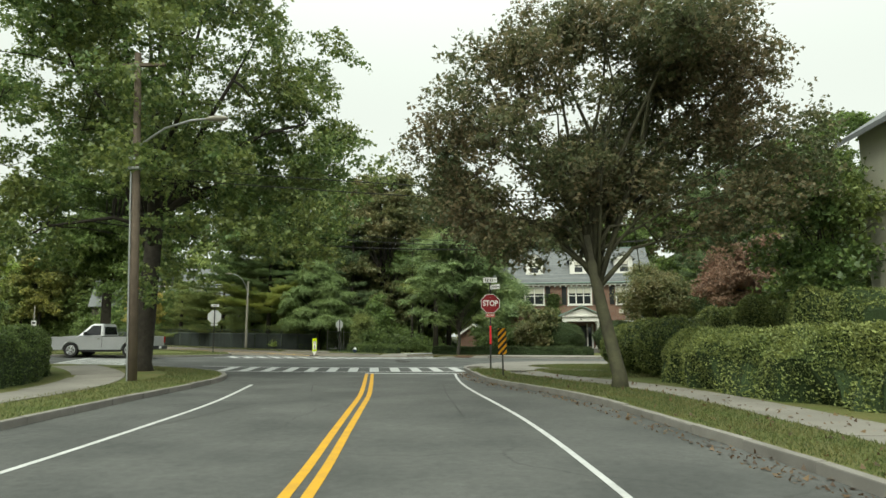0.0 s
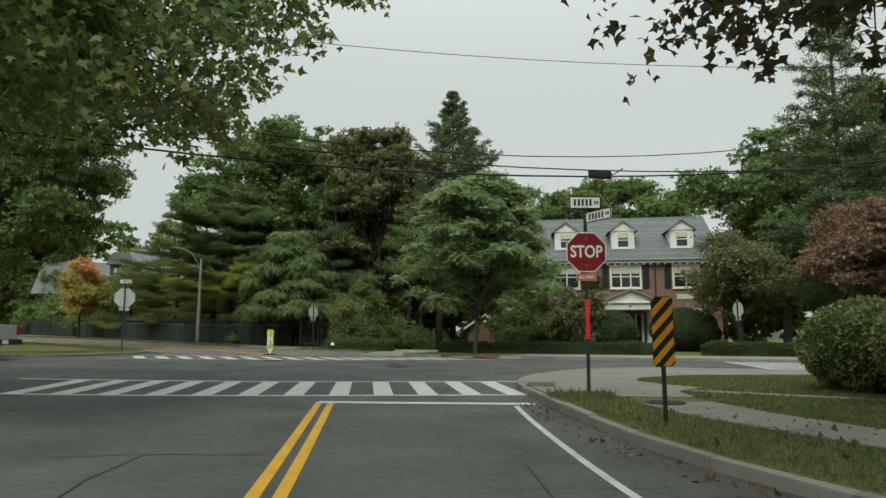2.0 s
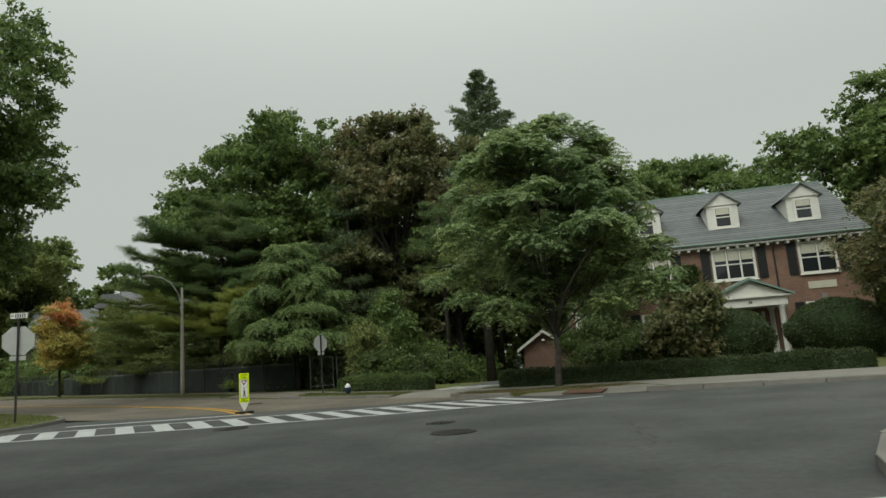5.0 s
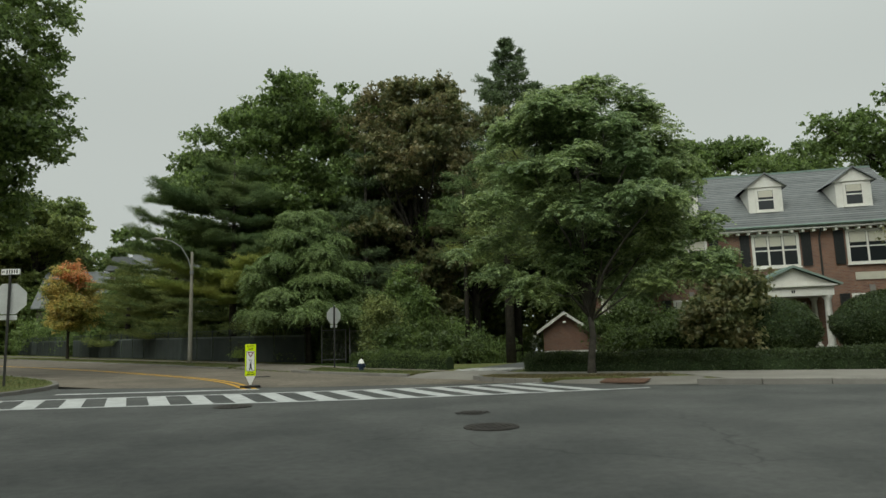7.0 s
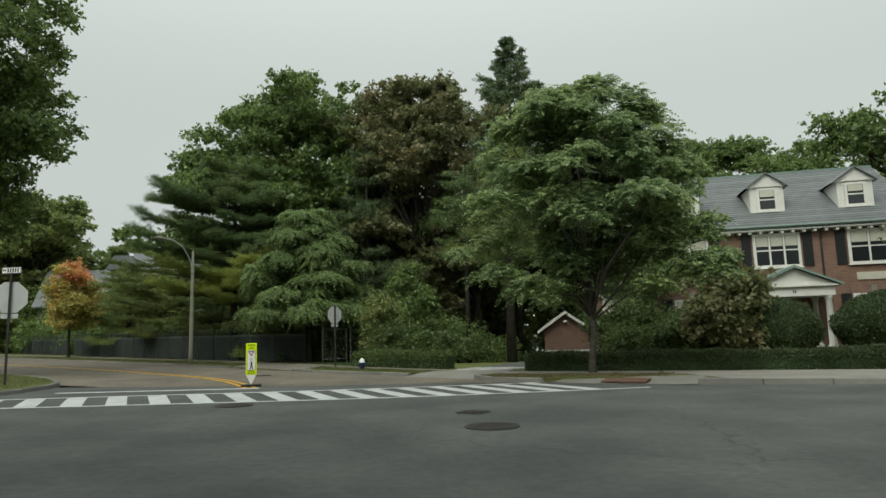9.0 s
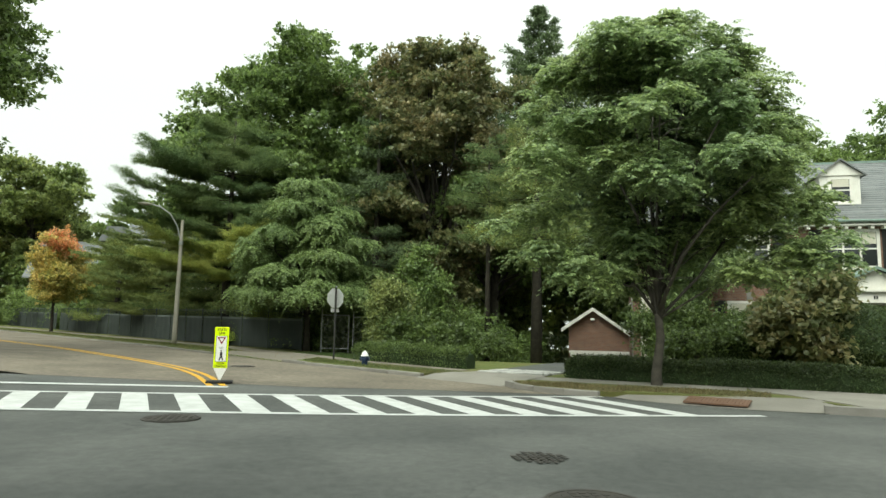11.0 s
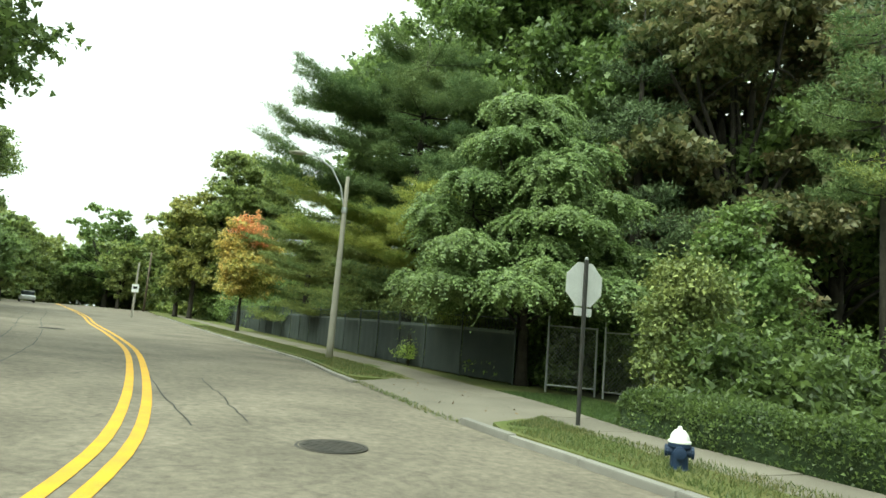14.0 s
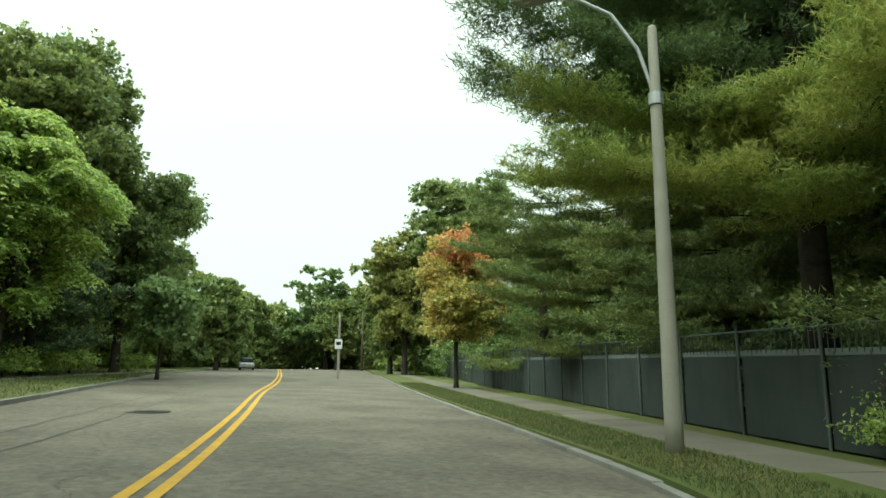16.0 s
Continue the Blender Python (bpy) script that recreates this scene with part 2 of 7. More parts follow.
M_COPPER = material("green_copper_roof", (0.20, 0.27, 0.235), (0.13, 0.18, 0.16), rough=0.7, scale=3, fine=30, bump=0.1)
M_SHUTTER = material("black_shutter", (0.018, 0.02, 0.02), (0.03, 0.032, 0.03), rough=0.6, scale=4, fine=50, bump=0.05)
M_SIDING = material("cream_siding", (0.55, 0.53, 0.44), (0.45, 0.43, 0.36), rough=0.7, scale=2, fine=30, bump=0.05)
M_SHINGLE = material("brown_wall_shingles", (0.12, 0.105, 0.09), (0.08, 0.07, 0.06), rough=0.9, scale=2, fine=20, bump=0.3)
M_STONE = material("grey_stone", (0.24, 0.23, 0.21), (0.15, 0.145, 0.13), rough=0.9, scale=2, fine=30, bump=0.4)
M_WALL_OLD = material("peeling_white_wall", (0.62, 0.62, 0.58), (0.13, 0.13, 0.10), rough=0.9, scale=1.6, fine=20, bump=0.3, amount=1.0)
M_FENCE = material("green_windscreen_fabric", (0.075, 0.090, 0.086), (0.10, 0.115, 0.108), rough=0.8, scale=1.5, fine=90, bump=0.15)
M_FENCE_PALE = material("faded_windscreen_band", (0.15, 0.17, 0.16), (0.12, 0.14, 0.13), rough=0.8, scale=1.5, fine=90, bump=0.15)
M_IRON = material("cast_iron", (0.045, 0.042, 0.038), (0.07, 0.06, 0.05), rough=0.7, metal=0.4, scale=5, fine=50, bump=0.3)
M_RUST_PAD = material("rust_brown_tactile_pad", (0.130, 0.075, 0.050), (0.100, 0.064, 0.046), rough=0.8, scale=4, fine=60, bump=0.3)
M_BROWN_PAD = material("worn_brown_tactile_pad", (0.098, 0.082, 0.070), (0.078, 0.066, 0.056), rough=0.85, scale=4, fine=60, bump=0.3)
M_NAVY = material("navy_hydrant_paint", (0.018, 0.035, 0.075), (0.012, 0.022, 0.05), rough=0.45, scale=6, fine=50, bump=0.15)
M_HYDRANT_WHITE = material("white_hydrant_paint", (0.75, 0.75, 0.73), (0.6, 0.6, 0.57), rough=0.45, scale=6, fine=50, bump=0.1)
M_SILVER = material("silver_car_paint", (0.56, 0.57, 0.58), (0.50, 0.51, 0.52), rough=0.28, metal=0.55, scale=1.5, fine=30, bump=0.0)
M_CHROME = material("chrome", (0.75, 0.75, 0.75), (0.65, 0.65, 0.65), rough=0.15, metal=1.0, scale=3, fine=30, bump=0.0)
M_TAIL = material("red_lamp_plastic", (0.45, 0.01, 0.01), (0.3, 0.01, 0.01), rough=0.2, scale=6, fine=40, bump=0.0)
M_PLASTIC = material("black_plastic", (0.02, 0.02, 0.021), (0.03, 0.03, 0.03), rough=0.5, scale=6, fine=60, bump=0.05)
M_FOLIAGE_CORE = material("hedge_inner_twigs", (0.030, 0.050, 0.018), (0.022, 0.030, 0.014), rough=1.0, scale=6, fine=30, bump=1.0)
M_DRY_LEAF = leaf_material("fallen_leaves", (0.10, 0.055, 0.022), (0.16, 0.10, 0.035))
M_TAR = material("crack_tar", (0.022, 0.022, 0.021), (0.04, 0.04, 0.038), rough=0.75, scale=4, fine=60, bump=0.2)

m = bpy.data.materials.new("window_glass")
m.use_nodes = True
b = m.node_tree.nodes["Principled BSDF"]
b.inputs["Base Color"].default_value = (0.02, 0.024, 0.026, 1)
b.inputs["Roughness"].default_value = 0.06
b.inputs["Specular IOR Level"].default_value = 0.6
M_GLASS = m

L_MAPLE_LEFT = leaf_material("maple_leaves_green", (0.092, 0.172, 0.034), (0.175, 0.210, 0.043), through_light=0.32)
L_MAPLE_DARK = leaf_material("maple_leaves_dark", (0.088, 0.120, 0.042), (0.142, 0.108, 0.050), rough=0.6)
L_OAK = leaf_material("oak_leaves", (0.103, 0.171, 0.036), (0.158, 0.232, 0.048))
L_REDDISH = leaf_material("bronze_green_leaves", (0.125, 0.165, 0.052), (0.190, 0.160, 0.062))
L_SPRUCE = leaf_material("spruce_needles", (0.072, 0.121, 0.043), (0.112, 0.164, 0.054), rough=0.7, through_light=0.15)
L_PINE = leaf_material("pine_needles", (0.098, 0.160, 0.040), (0.215, 0.240, 0.045), rough=0.85, through_light=0.2, patch=0.22, vary=0.16)
L_PINE_DARK = leaf_material("dark_pine_needles", (0.085, 0.155, 0.046), (0.150, 0.205, 0.052), rough=0.85, through_light=0.2, patch=0.3, vary=0.16)
L_LOCUST = leaf_material("locust_leaves", (0.142, 0.225, 0.082), (0.240, 0.310, 0.098))
L_BEECH = leaf_material("layered_pale_leaves", (0.130, 0.205, 0.055), (0.190, 0.265, 0.075), rough=0.6)
L_LIME = leaf_material("yellow_green_leaves", (0.210, 0.330, 0.050), (0.330, 0.400, 0.060))
L_GOLD = leaf_material("turning_gold_leaves", (0.300, 0.330, 0.060), (0.470, 0.350, 0.065), patch=0.6)
L_ORANGE = leaf_material("turning_orange_leaves", (0.500, 0.300, 0.060), (0.560, 0.190, 0.050), patch=0.6)
L_PINE_GOLD = leaf_material("yellowing_pine_needles", (0.190, 0.285, 0.050), (0.350, 0.370, 0.060), rough=0.85, through_light=0.42, patch=0.5, vary=0.16)
L_RED_SHRUB = leaf_material("dull_red_leaves", (0.195, 0.122, 0.074), (0.250, 0.135, 0.080))
L_HEDGE = leaf_material("clipped_hedge_leaves", (0.063, 0.104, 0.021), (0.100, 0.149, 0.027), patch=1.2)
L_HEDGE_PALE = leaf_material("pale_hedge_leaves", (0.120, 0.165, 0.030), (0.190, 0.220, 0.043), rough=0.65, through_light=0.15, patch=0.8)
L_BOX = leaf_material("dark_box_leaves", (0.039, 0.064, 0.017), (0.060, 0.089, 0.023), patch=1.2)
L_YELLOWING = leaf_material("yellowing_leaves", (0.190, 0.235, 0.050), (0.310, 0.300, 0.060), patch=0.25)
L_WOODS = leaf_material("far_tree_leaves", (0.142, 0.211, 0.050), (0.218, 0.255, 0.056), patch=0.12)
L_DRY_BLADES = leaf_material("dry_grass_blades", (0.135, 0.120, 0.048), (0.185, 0.145, 0.060), patch=0.9, through_light=0.5)
L_LAWN_BLADES = leaf_material("lawn_grass_blades", (0.060, 0.115, 0.022), (0.090, 0.140, 0.030), patch=0.9, through_light=0.5)
L_BLADES = leaf_material("grass_blades", (0.090, 0.135, 0.032), (0.142, 0.140, 0.044), patch=0.9, through_light=0.5)


# ---- mesh tools ----
def ground_z(x, y):
    """Height of the road surface: it climbs gently to the west and falls off behind the far pavement."""
    u, v = -x - 5, y - 44
    k = min(1.0, max(0.0, (y - 61) / 15)) if -9 < x < 9 else 0.0
    dip = 1.45 * k * k * (3 - 2 * k) * min(1.0, max(0.0, (9 - abs(x)) / 4))
    return -dip + 0.02 * min(0.5 * (u + math.hypot(u, 3)), 95) - 0.012 * min(0.5 * (v + math.hypot(v, 3)), 60)


def mesh_of(bm, name, mat, smooth=False):
    me = bpy.data.meshes.new(name)
    bm.normal_update()
    bm.to_mesh(me)
    bm.free()
    me.materials.append(mat)
    if smooth:
        for p in me.polygons:
            p.use_smooth = True
    return me


def thing(name, x=0, y=0, z=0, rz=0, label="", category="", group="", kind=""):
    ob = new(name)
    ob.empty_display_size = 0.2
    ob.matrix_basis = pose(x, y, z, 0, 0, rz)
    return tagged(ob, label, category, group, kind)


def part(name, bm, mat, parent, label="", smooth=False):
    ob = new(name, mesh_of(bm, name, mat, smooth) if isinstance(bm, bmesh.types.BMesh) else bm)
    ob.parent = parent
    if label:
        ob["label"] = label
    return ob


def box(bm, x0, y0, z0, x1, y1, z1, bevel=0.0):
    r = bmesh.ops.create_cube(bm, size=1, matrix=Matrix.Translation(((x0 + x1) / 2, (y0 + y1) / 2, (z0 + z1) / 2)) @ Matrix.Diagonal((x1 - x0, y1 - y0, z1 - z0, 1)))
    if bevel:
        edges = list({e for v in r["verts"] for e in v.link_edges})
        bmesh.ops.bevel(bm, geom=edges, offset=bevel, segments=2, affect="EDGES", profile=0.6)
    return bm


def boxed(*args, bevel=0.0):
    return box(bmesh.new(), *args, bevel=bevel)


def tube(bm, points, radii, sides=8):
    """A tapered tube along points."""
    pts = [Vector(p) for p in points]
    rings = []
    for i, p in enumerate(pts):
        d = (pts[min(i + 1, len(pts) - 1)] - pts[max(i - 1, 0)]).normalized()
        side = d.cross(Vector((0, 0, 1)) if abs(d.z) < 0.9 else Vector((1, 0, 0))).normalized()
        up = side.cross(d)
        rings.append([bm.verts.new(p + radii[i] * (math.cos(a) * side + math.sin(a) * up)) for a in [2 * math.pi * k / sides for k in range(sides)]])
    for a, b in zip(rings, rings[1:]):
        for k in range(sides):
            bm.faces.new((a[k], a[(k + 1) % sides], b[(k + 1) % sides], b[k]))
    bm.faces.new(rings[0][::-1])
    bm.faces.new(rings[-1])
    return bm


def lathe(bm, profile, sides=20, x=0, y=0):
    """A turned body from (radius, height) rows."""
    rings = [[bm.verts.new((x + r * math.cos(2 * math.pi * k / sides), y + r * math.sin(2 * math.pi * k / sides), z)) for k in range(sides)] for r, z in profile]
    for a, b in zip(rings, rings[1:]):
        for k in range(sides):
            bm.faces.new((a[k], a[(k + 1) % sides], b[(k + 1) % sides], b[k]))
    bm.faces.new(rings[0][::-1])
    bm.faces.new(rings[-1])
    return bm


def plate(bm, outline, y0, y1):
    """A flat plate: outline of (x, z), thick from y0 to y1."""
    a = [bm.verts.new((x, y0, z)) for x, z in outline]
    b = [bm.verts.new((x, y1, z)) for x, z in outline]
    bm.faces.new(a)
    bm.faces.new(b[::-1])
    for i in range(len(a)):
        j = (i + 1) % len(a)
        bm.faces.new((a[j], a[i], b[i], b[j]))
    bmesh.ops.recalc_face_normals(bm, faces=bm.faces)
    return bm


def lettering(text, size, x, y, z, mat, parent, name="lettering", rx=90, rz=0, width=None):
    cu = bpy.data.curves.new("text", "FONT")
    cu.body, cu.size, cu.align_x, cu.align_y, cu.extrude = text, size, "CENTER", "CENTER", 0.002
    cu.offset = size * 0.02
    tmp = bpy.data.objects.new("text", cu)
    scene.collection.objects.link(tmp)
    me = bpy.data.meshes.new_from_object(tmp.evaluated_get(bpy.context.evaluated_depsgraph_get()))
    bpy.data.objects.remove(tmp)
    me.materials.clear()
    me.materials.append(mat)
    xs = [v.co.x for v in me.vertices]
    sx = (width / (max(xs) - min(xs))) if width else 1
    me.transform(pose(x, y, z, rx, 0, rz) @ Matrix.Diagonal((sx, 1, 1, 1)))
    return part(name, me, mat, parent)


def smooth_line(points, step):
    """Points every step metres along a rounded polyline."""
    pts = [np.array(p, float) for p in points]
    dense = []
    for i in range(len(pts) - 1):
        p0, p1, p2, p3 = pts[max(i - 1, 0)], pts[i], pts[i + 1], pts[min(i + 2, len(pts) - 1)]
        k = max(2, int(np.linalg.norm(p2 - p1) / 0.25))
        a0, a1, a2 = [max(np.linalg.norm(b - a), 1e-3) ** 0.5 for a, b in ((p0, p1), (p1, p2), (p2, p3))]
        m1 = (p2 - p1) if i == 0 else a1 * ((p1 - p0) / a0 - (p2 - p0) / (a0 + a1) + (p2 - p1) / a1)
        m2 = (p2 - p1) if i == len(pts) - 2 else a1 * ((p2 - p1) / a1 - (p3 - p1) / (a1 + a2) + (p3 - p2) / a2)
        for t in np.linspace(0, 1, k, endpoint=False):
            dense.append((2 * t**3 - 3 * t**2 + 1) * p1 + (t**3 - 2 * t**2 + t) * m1 + (-2 * t**3 + 3 * t**2) * p2 + (t**3 - t**2) * m2)
    dense.append(pts[-1])
    dense = np.array(dense)
    run = np.r_[0, np.cumsum(np.linalg.norm(np.diff(dense, axis=0), axis=1))]
    n = max(2, int(round(run[-1] / step)) + 1)
    at = np.linspace(0, run[-1], n)
    return np.stack([np.interp(at, run, dense[:, k]) for k in (0, 1)], axis=1)


def offset_line(line, d):
    """The line moved sideways, to its left for positive d."""
    t = np.gradient(line, axis=0)
    t /= np.linalg.norm(t, axis=1)[:, None]
    return line + d * np.stack([-t[:, 1], t[:, 0]], axis=1)


def ribbon(bm, line, d0, d1, lift, thick=0.0):
    a, b = offset_line(line, d0), offset_line(line, d1)
    va = [bm.verts.new((p[0], p[1], ground_z(*p) + lift)) for p in a]
    vb = [bm.verts.new((p[0], p[1], ground_z(*p) + lift)) for p in b]
    for i in range(len(a) - 1):
        f = bm.faces.new((va[i], va[i + 1], vb[i + 1], vb[i]))
        f.normal_update()
        if f.normal.z < 0:
            f.normal_flip()
    return bm


def sheet(bm, outline, lift, grid=4.0, skirt=0.0):
    """A level sheet over an outline, following the ground; skirt: how deep its edge goes down."""
    from mathutils.geometry import delaunay_2d_cdt
    edge = []
    for (x0, y0), (x1, y1) in zip(outline, list(outline[1:]) + [outline[0]]):
        k = max(1, int(math.hypot(x1 - x0, y1 - y0) / grid))
        edge += [Vector((x0 + (x1 - x0) * i / k, y0 + (y1 - y0) * i / k)) for i in range(k)]
    n = len(edge)
    xs, ys = [p.x for p in edge], [p.y for p in edge]
    inside = [Vector((x + 0.013, y + 0.017)) for x in np.arange(min(xs), max(xs), grid) for y in np.arange(min(ys), max(ys), grid)]
    verts, _, faces, *_ = delaunay_2d_cdt(edge + inside, [(i, (i + 1) % n) for i in range(n)], [list(range(n))], 2, 1e-5)
    vs = [bm.verts.new((v.x, v.y, ground_z(v.x, v.y) + lift)) for v in verts]
    for f in faces:
        g = bm.faces.new([vs[i] for i in f])
        g.normal_update()
        if g.normal.z < 0:
            g.normal_flip()
    for v in [v for v in bm.verts if not v.link_faces]:
        bm.verts.remove(v)
    if skirt:
        for e in [e for e in bm.edges if len(e.link_faces) == 1]:
            a, b = e.verts
            c, d = bm.verts.new(a.co - Vector((0, 0, skirt))), bm.verts.new(b.co - Vector((0, 0, skirt)))
            bm.faces.new((a, b, d, c))
    return bm


def leaf_mesh(name, places, outward, mat, length, width, rng, droop=0.3, flat=0.5, fold=0.12, corners=3):
    """One joined mesh of small leaves at the given places; with four corners they are folded, with six they are lobed."""
    n = len(places)
    rnd = rng.normal(size=(n, 3))
    axis = outward * 0.5 + rnd * 0.8
    axis[:, 2] -= droop
    axis /= np.linalg.norm(axis, axis=1)[:, None] + 1e-9
    nor = outward * 0.5 + rng.normal(size=(n, 3)) * (1 - flat) * 1.2
    nor[:, 2] += flat
    side = np.cross(axis, nor)
    side /= np.linalg.norm(side, axis=1)[:, None] + 1e-9
    up = np.cross(side, axis)
    size = (0.6 + 0.8 * rng.random(n))[:, None]
    ln, wd = length * size, width * size
    v = np.empty((n, corners, 3))
    if corners == 4:
        v[:, 0] = places
        v[:, 1] = places + axis * ln * 0.5 + side * wd * 0.5 - up * fold * wd
        v[:, 2] = places + axis * ln
        v[:, 3] = places + axis * ln * 0.45 - side * wd * 0.5 - up * fold * wd
    elif corners == 6:
        v[:, 0] = places
        v[:, 1] = places + axis * ln * 0.36 + side * wd * 0.62 - up * fold * wd
        v[:, 2] = places + axis * ln * 0.56 + side * wd * 0.19
        v[:, 3] = places + axis * ln
        v[:, 4] = places + axis * ln * 0.52 - side * wd * 0.19
        v[:, 5] = places + axis * ln * 0.30 - side * wd * 0.60 - up * fold * wd
    else:
        v[:, 0] = places - axis * ln * 0.15 + side * wd * 0.32
        v[:, 1] = places + axis * ln * 0.85 + side * wd * 0.1
        v[:, 2] = places + axis * ln * 0.15 - side * wd * 0.7
    me = bpy.data.meshes.new(name)
    me.vertices.add(corners * n)
    me.vertices.foreach_set("co", v.ravel().astype(np.float32))
    me.loops.add(corners * n)
    me.loops.foreach_set("vertex_index", np.arange(corners * n, dtype=np.int32))
    me.polygons.add(n)
    me.polygons.foreach_set("loop_start", np.arange(0, corners * n, corners, dtype=np.int32))
    me.update(calc_edges=True)
    me.materials.append(mat)
    return me


def lobes_in(rng, count, centre, radii, lobe, shell=0.4, flatten=0.6):
    """Leaf masses spread through an uneven, egg-shaped crown: rows of centre and radii."""
    out = []
    shift = Vector(rng.uniform(-50, 50, 3))
    for i in range(count):
        d = rng.normal(size=3)
        d /= np.linalg.norm(d)
        wave = 0.9 + 0.32 * noise.noise(Vector(d) * 1.9 + shift)
        r = (shell + (1 - shell) * rng.random() ** 0.7) * wave
        c = np.array(centre) + d * r * np.array(radii)
        s = lobe * (0.55 + 0.8 * rng.random())
        out.append((c, np.array([s * (0.9 + 0.4 * rng.random()), s * (0.9 + 0.4 * rng.random()), s * flatten])))
    return out


def knobbly(rng, lobes, per=7, size=0.5):
    """Each leaf mass broken up into smaller clumps that sit on its outer and upper side."""
    out = []
    for c, r in lobes:
        for k in range(per):
            d = rng.normal(size=3)
            d[2] = d[2] * 0.8 + 0.3
            d /= np.linalg.norm(d)
            q = size * rng.uniform(0.6, 1.25)
            out.append((c + d * r * rng.uniform(0.55, 1.05), r * np.array([q, q, q * 0.85])))
    return out


def crown_points(rng, lobes, n, cluster=14, spread=0.3, droop=0.3):
    """Leaf places: leafy twigs that stick out of the leaf masses, fewer inside."""
    weight = np.array([r[0] * r[1] for _, r in lobes])
    k = max(1, n // cluster)
    pick = rng.choice(len(lobes), size=k, p=weight / weight.sum())
    c, rr = np.array([l[0] for l in lobes])[pick], np.array([l[1] for l in lobes])[pick]
    d = rng.normal(size=(k, 3))
    d[:, 2] += 0.35
    d /= np.linalg.norm(d, axis=1)[:, None]
    deep = 1.0 - 0.6 * rng.random(k) ** 2.0
    centre = c + d * rr * deep[:, None]
    twig = d * np.array([1, 1, 0.55]) + rng.normal(size=(k, 3)) * 0.45
    twig[:, 2] -= droop * 0.5
    twig /= np.linalg.norm(twig, axis=1)[:, None]
    twig *= spread * (1.0 + 2.4 * rng.random((k, 1)))
    u = rng.random((k * cluster, 1)) - 0.25
    p = np.repeat(centre, cluster, axis=0) + np.repeat(twig, cluster, axis=0) * u + rng.normal(size=(k * cluster, 3)) * spread * np.array([0.36, 0.36, 0.22])
    return p, np.repeat(d, cluster, axis=0)


def limbs(bm, rng, base, fork, lobes, r0, share=1.0, thin=0.035):
    """Trunk from base to fork and limbs that bend out to the leaf masses."""
    base, fork = np.array(base, float), np.array(fork, float)
    mid = (base + fork) / 2 + rng.normal(size=3) * 0.05 * np.array([1, 1, 0])
    flare = base + np.array([0, 0, 0.35])
    tube(bm, [base - np.array([0, 0, 0.2]), flare, mid, fork], [r0 * 1.5, r0 * 1.08, r0 * 0.92, r0 * 0.75], 10)
    for c, r in lobes:
        if rng.random() > share:
            continue
        a = mid + (fork - mid) * rng.uniform(0.2, 1.0)
        v = c - a
        b1 = a + v * 0.35 + np.array([0, 0, 0.12 * np.linalg.norm(v)]) + rng.normal(size=3) * 0.15
        b2 = a + v * 0.72 + np.array([0, 0, 0.06 * np.linalg.norm(v)]) + rng.normal(size=3) * 0.2
        w = r0 * rng.uniform(0.28, 0.5)
        tube(bm, [a, b1, b2, c], [w, w * 0.7, w * 0.45, thin], 6)
        for j in range(2):
            e = b2 + (rng.normal(size=3) * r * 0.7)
            tube(bm, [b2, (b2 + e) / 2 + np.array([0, 0, 0.1]), e], [w * 0.35, w * 0.22, 0.012], 5)
    return bm


def tree(name, label, x, y, crown, lobe, count, leaves, leaf, mat, seed, trunk=0.25, fork=None, bark=None, group="", extra=(), cluster=14, spread=0.3, droop=0.3, flat=0.5, shell=0.4, flatten=0.6, corners=3, twigs=0, clumps=0, clump=0.5):
    """A broad-leaved tree. crown: (dx, dy, z of the middle, rx, ry, rz) from the foot."""
    rng = np.random.default_rng(seed)
    z = ground_z(x, y) + 0.1
    t = thing(name, x, y, z, 0, label, "tree", group)
    dx, dy, cz, rx, ry, rz = crown
    lobes = lobes_in(rng, count, (dx, dy, cz), (rx, ry, rz), lobe, shell, flatten)
    lobes += [(np.array(c, float), np.array(r, float)) for c, r in extra]
    fork = fork or (dx * 0.5, dy * 0.5, max(1.2, cz - rz * 0.55))
    wood = limbs(bmesh.new(), rng, (0, 0, 0), fork, lobes, trunk, min(1.0, 22 / len(lobes)))
    p, d = crown_points(rng, knobbly(rng, lobes, clumps, clump) if clumps else lobes, leaves, cluster, spread, droop)
    hearts = np.array([c for c, _ in lobes])
    for i in range(twigs):
        tuft = p[i * cluster * (len(p) // cluster // twigs):][:cluster].mean(axis=0)
        heart = hearts[np.argmin(((hearts - tuft) ** 2).sum(axis=1))]
        if tuft[2] > 0.3:
            tube(wood, [heart, (heart + tuft) / 2 + np.array([0, 0, 0.12]), tuft], [0.014, 0.009, 0.004], 4)
    part("trunk", wood, bark or M_BARK, t, smooth=True)
    keep = p[:, 2] > 0.3
    part("crown", leaf_mesh("crown", p[keep], d[keep], mat, leaf[0], leaf[1], rng, droop, flat, corners=corners), mat, t)
    return t


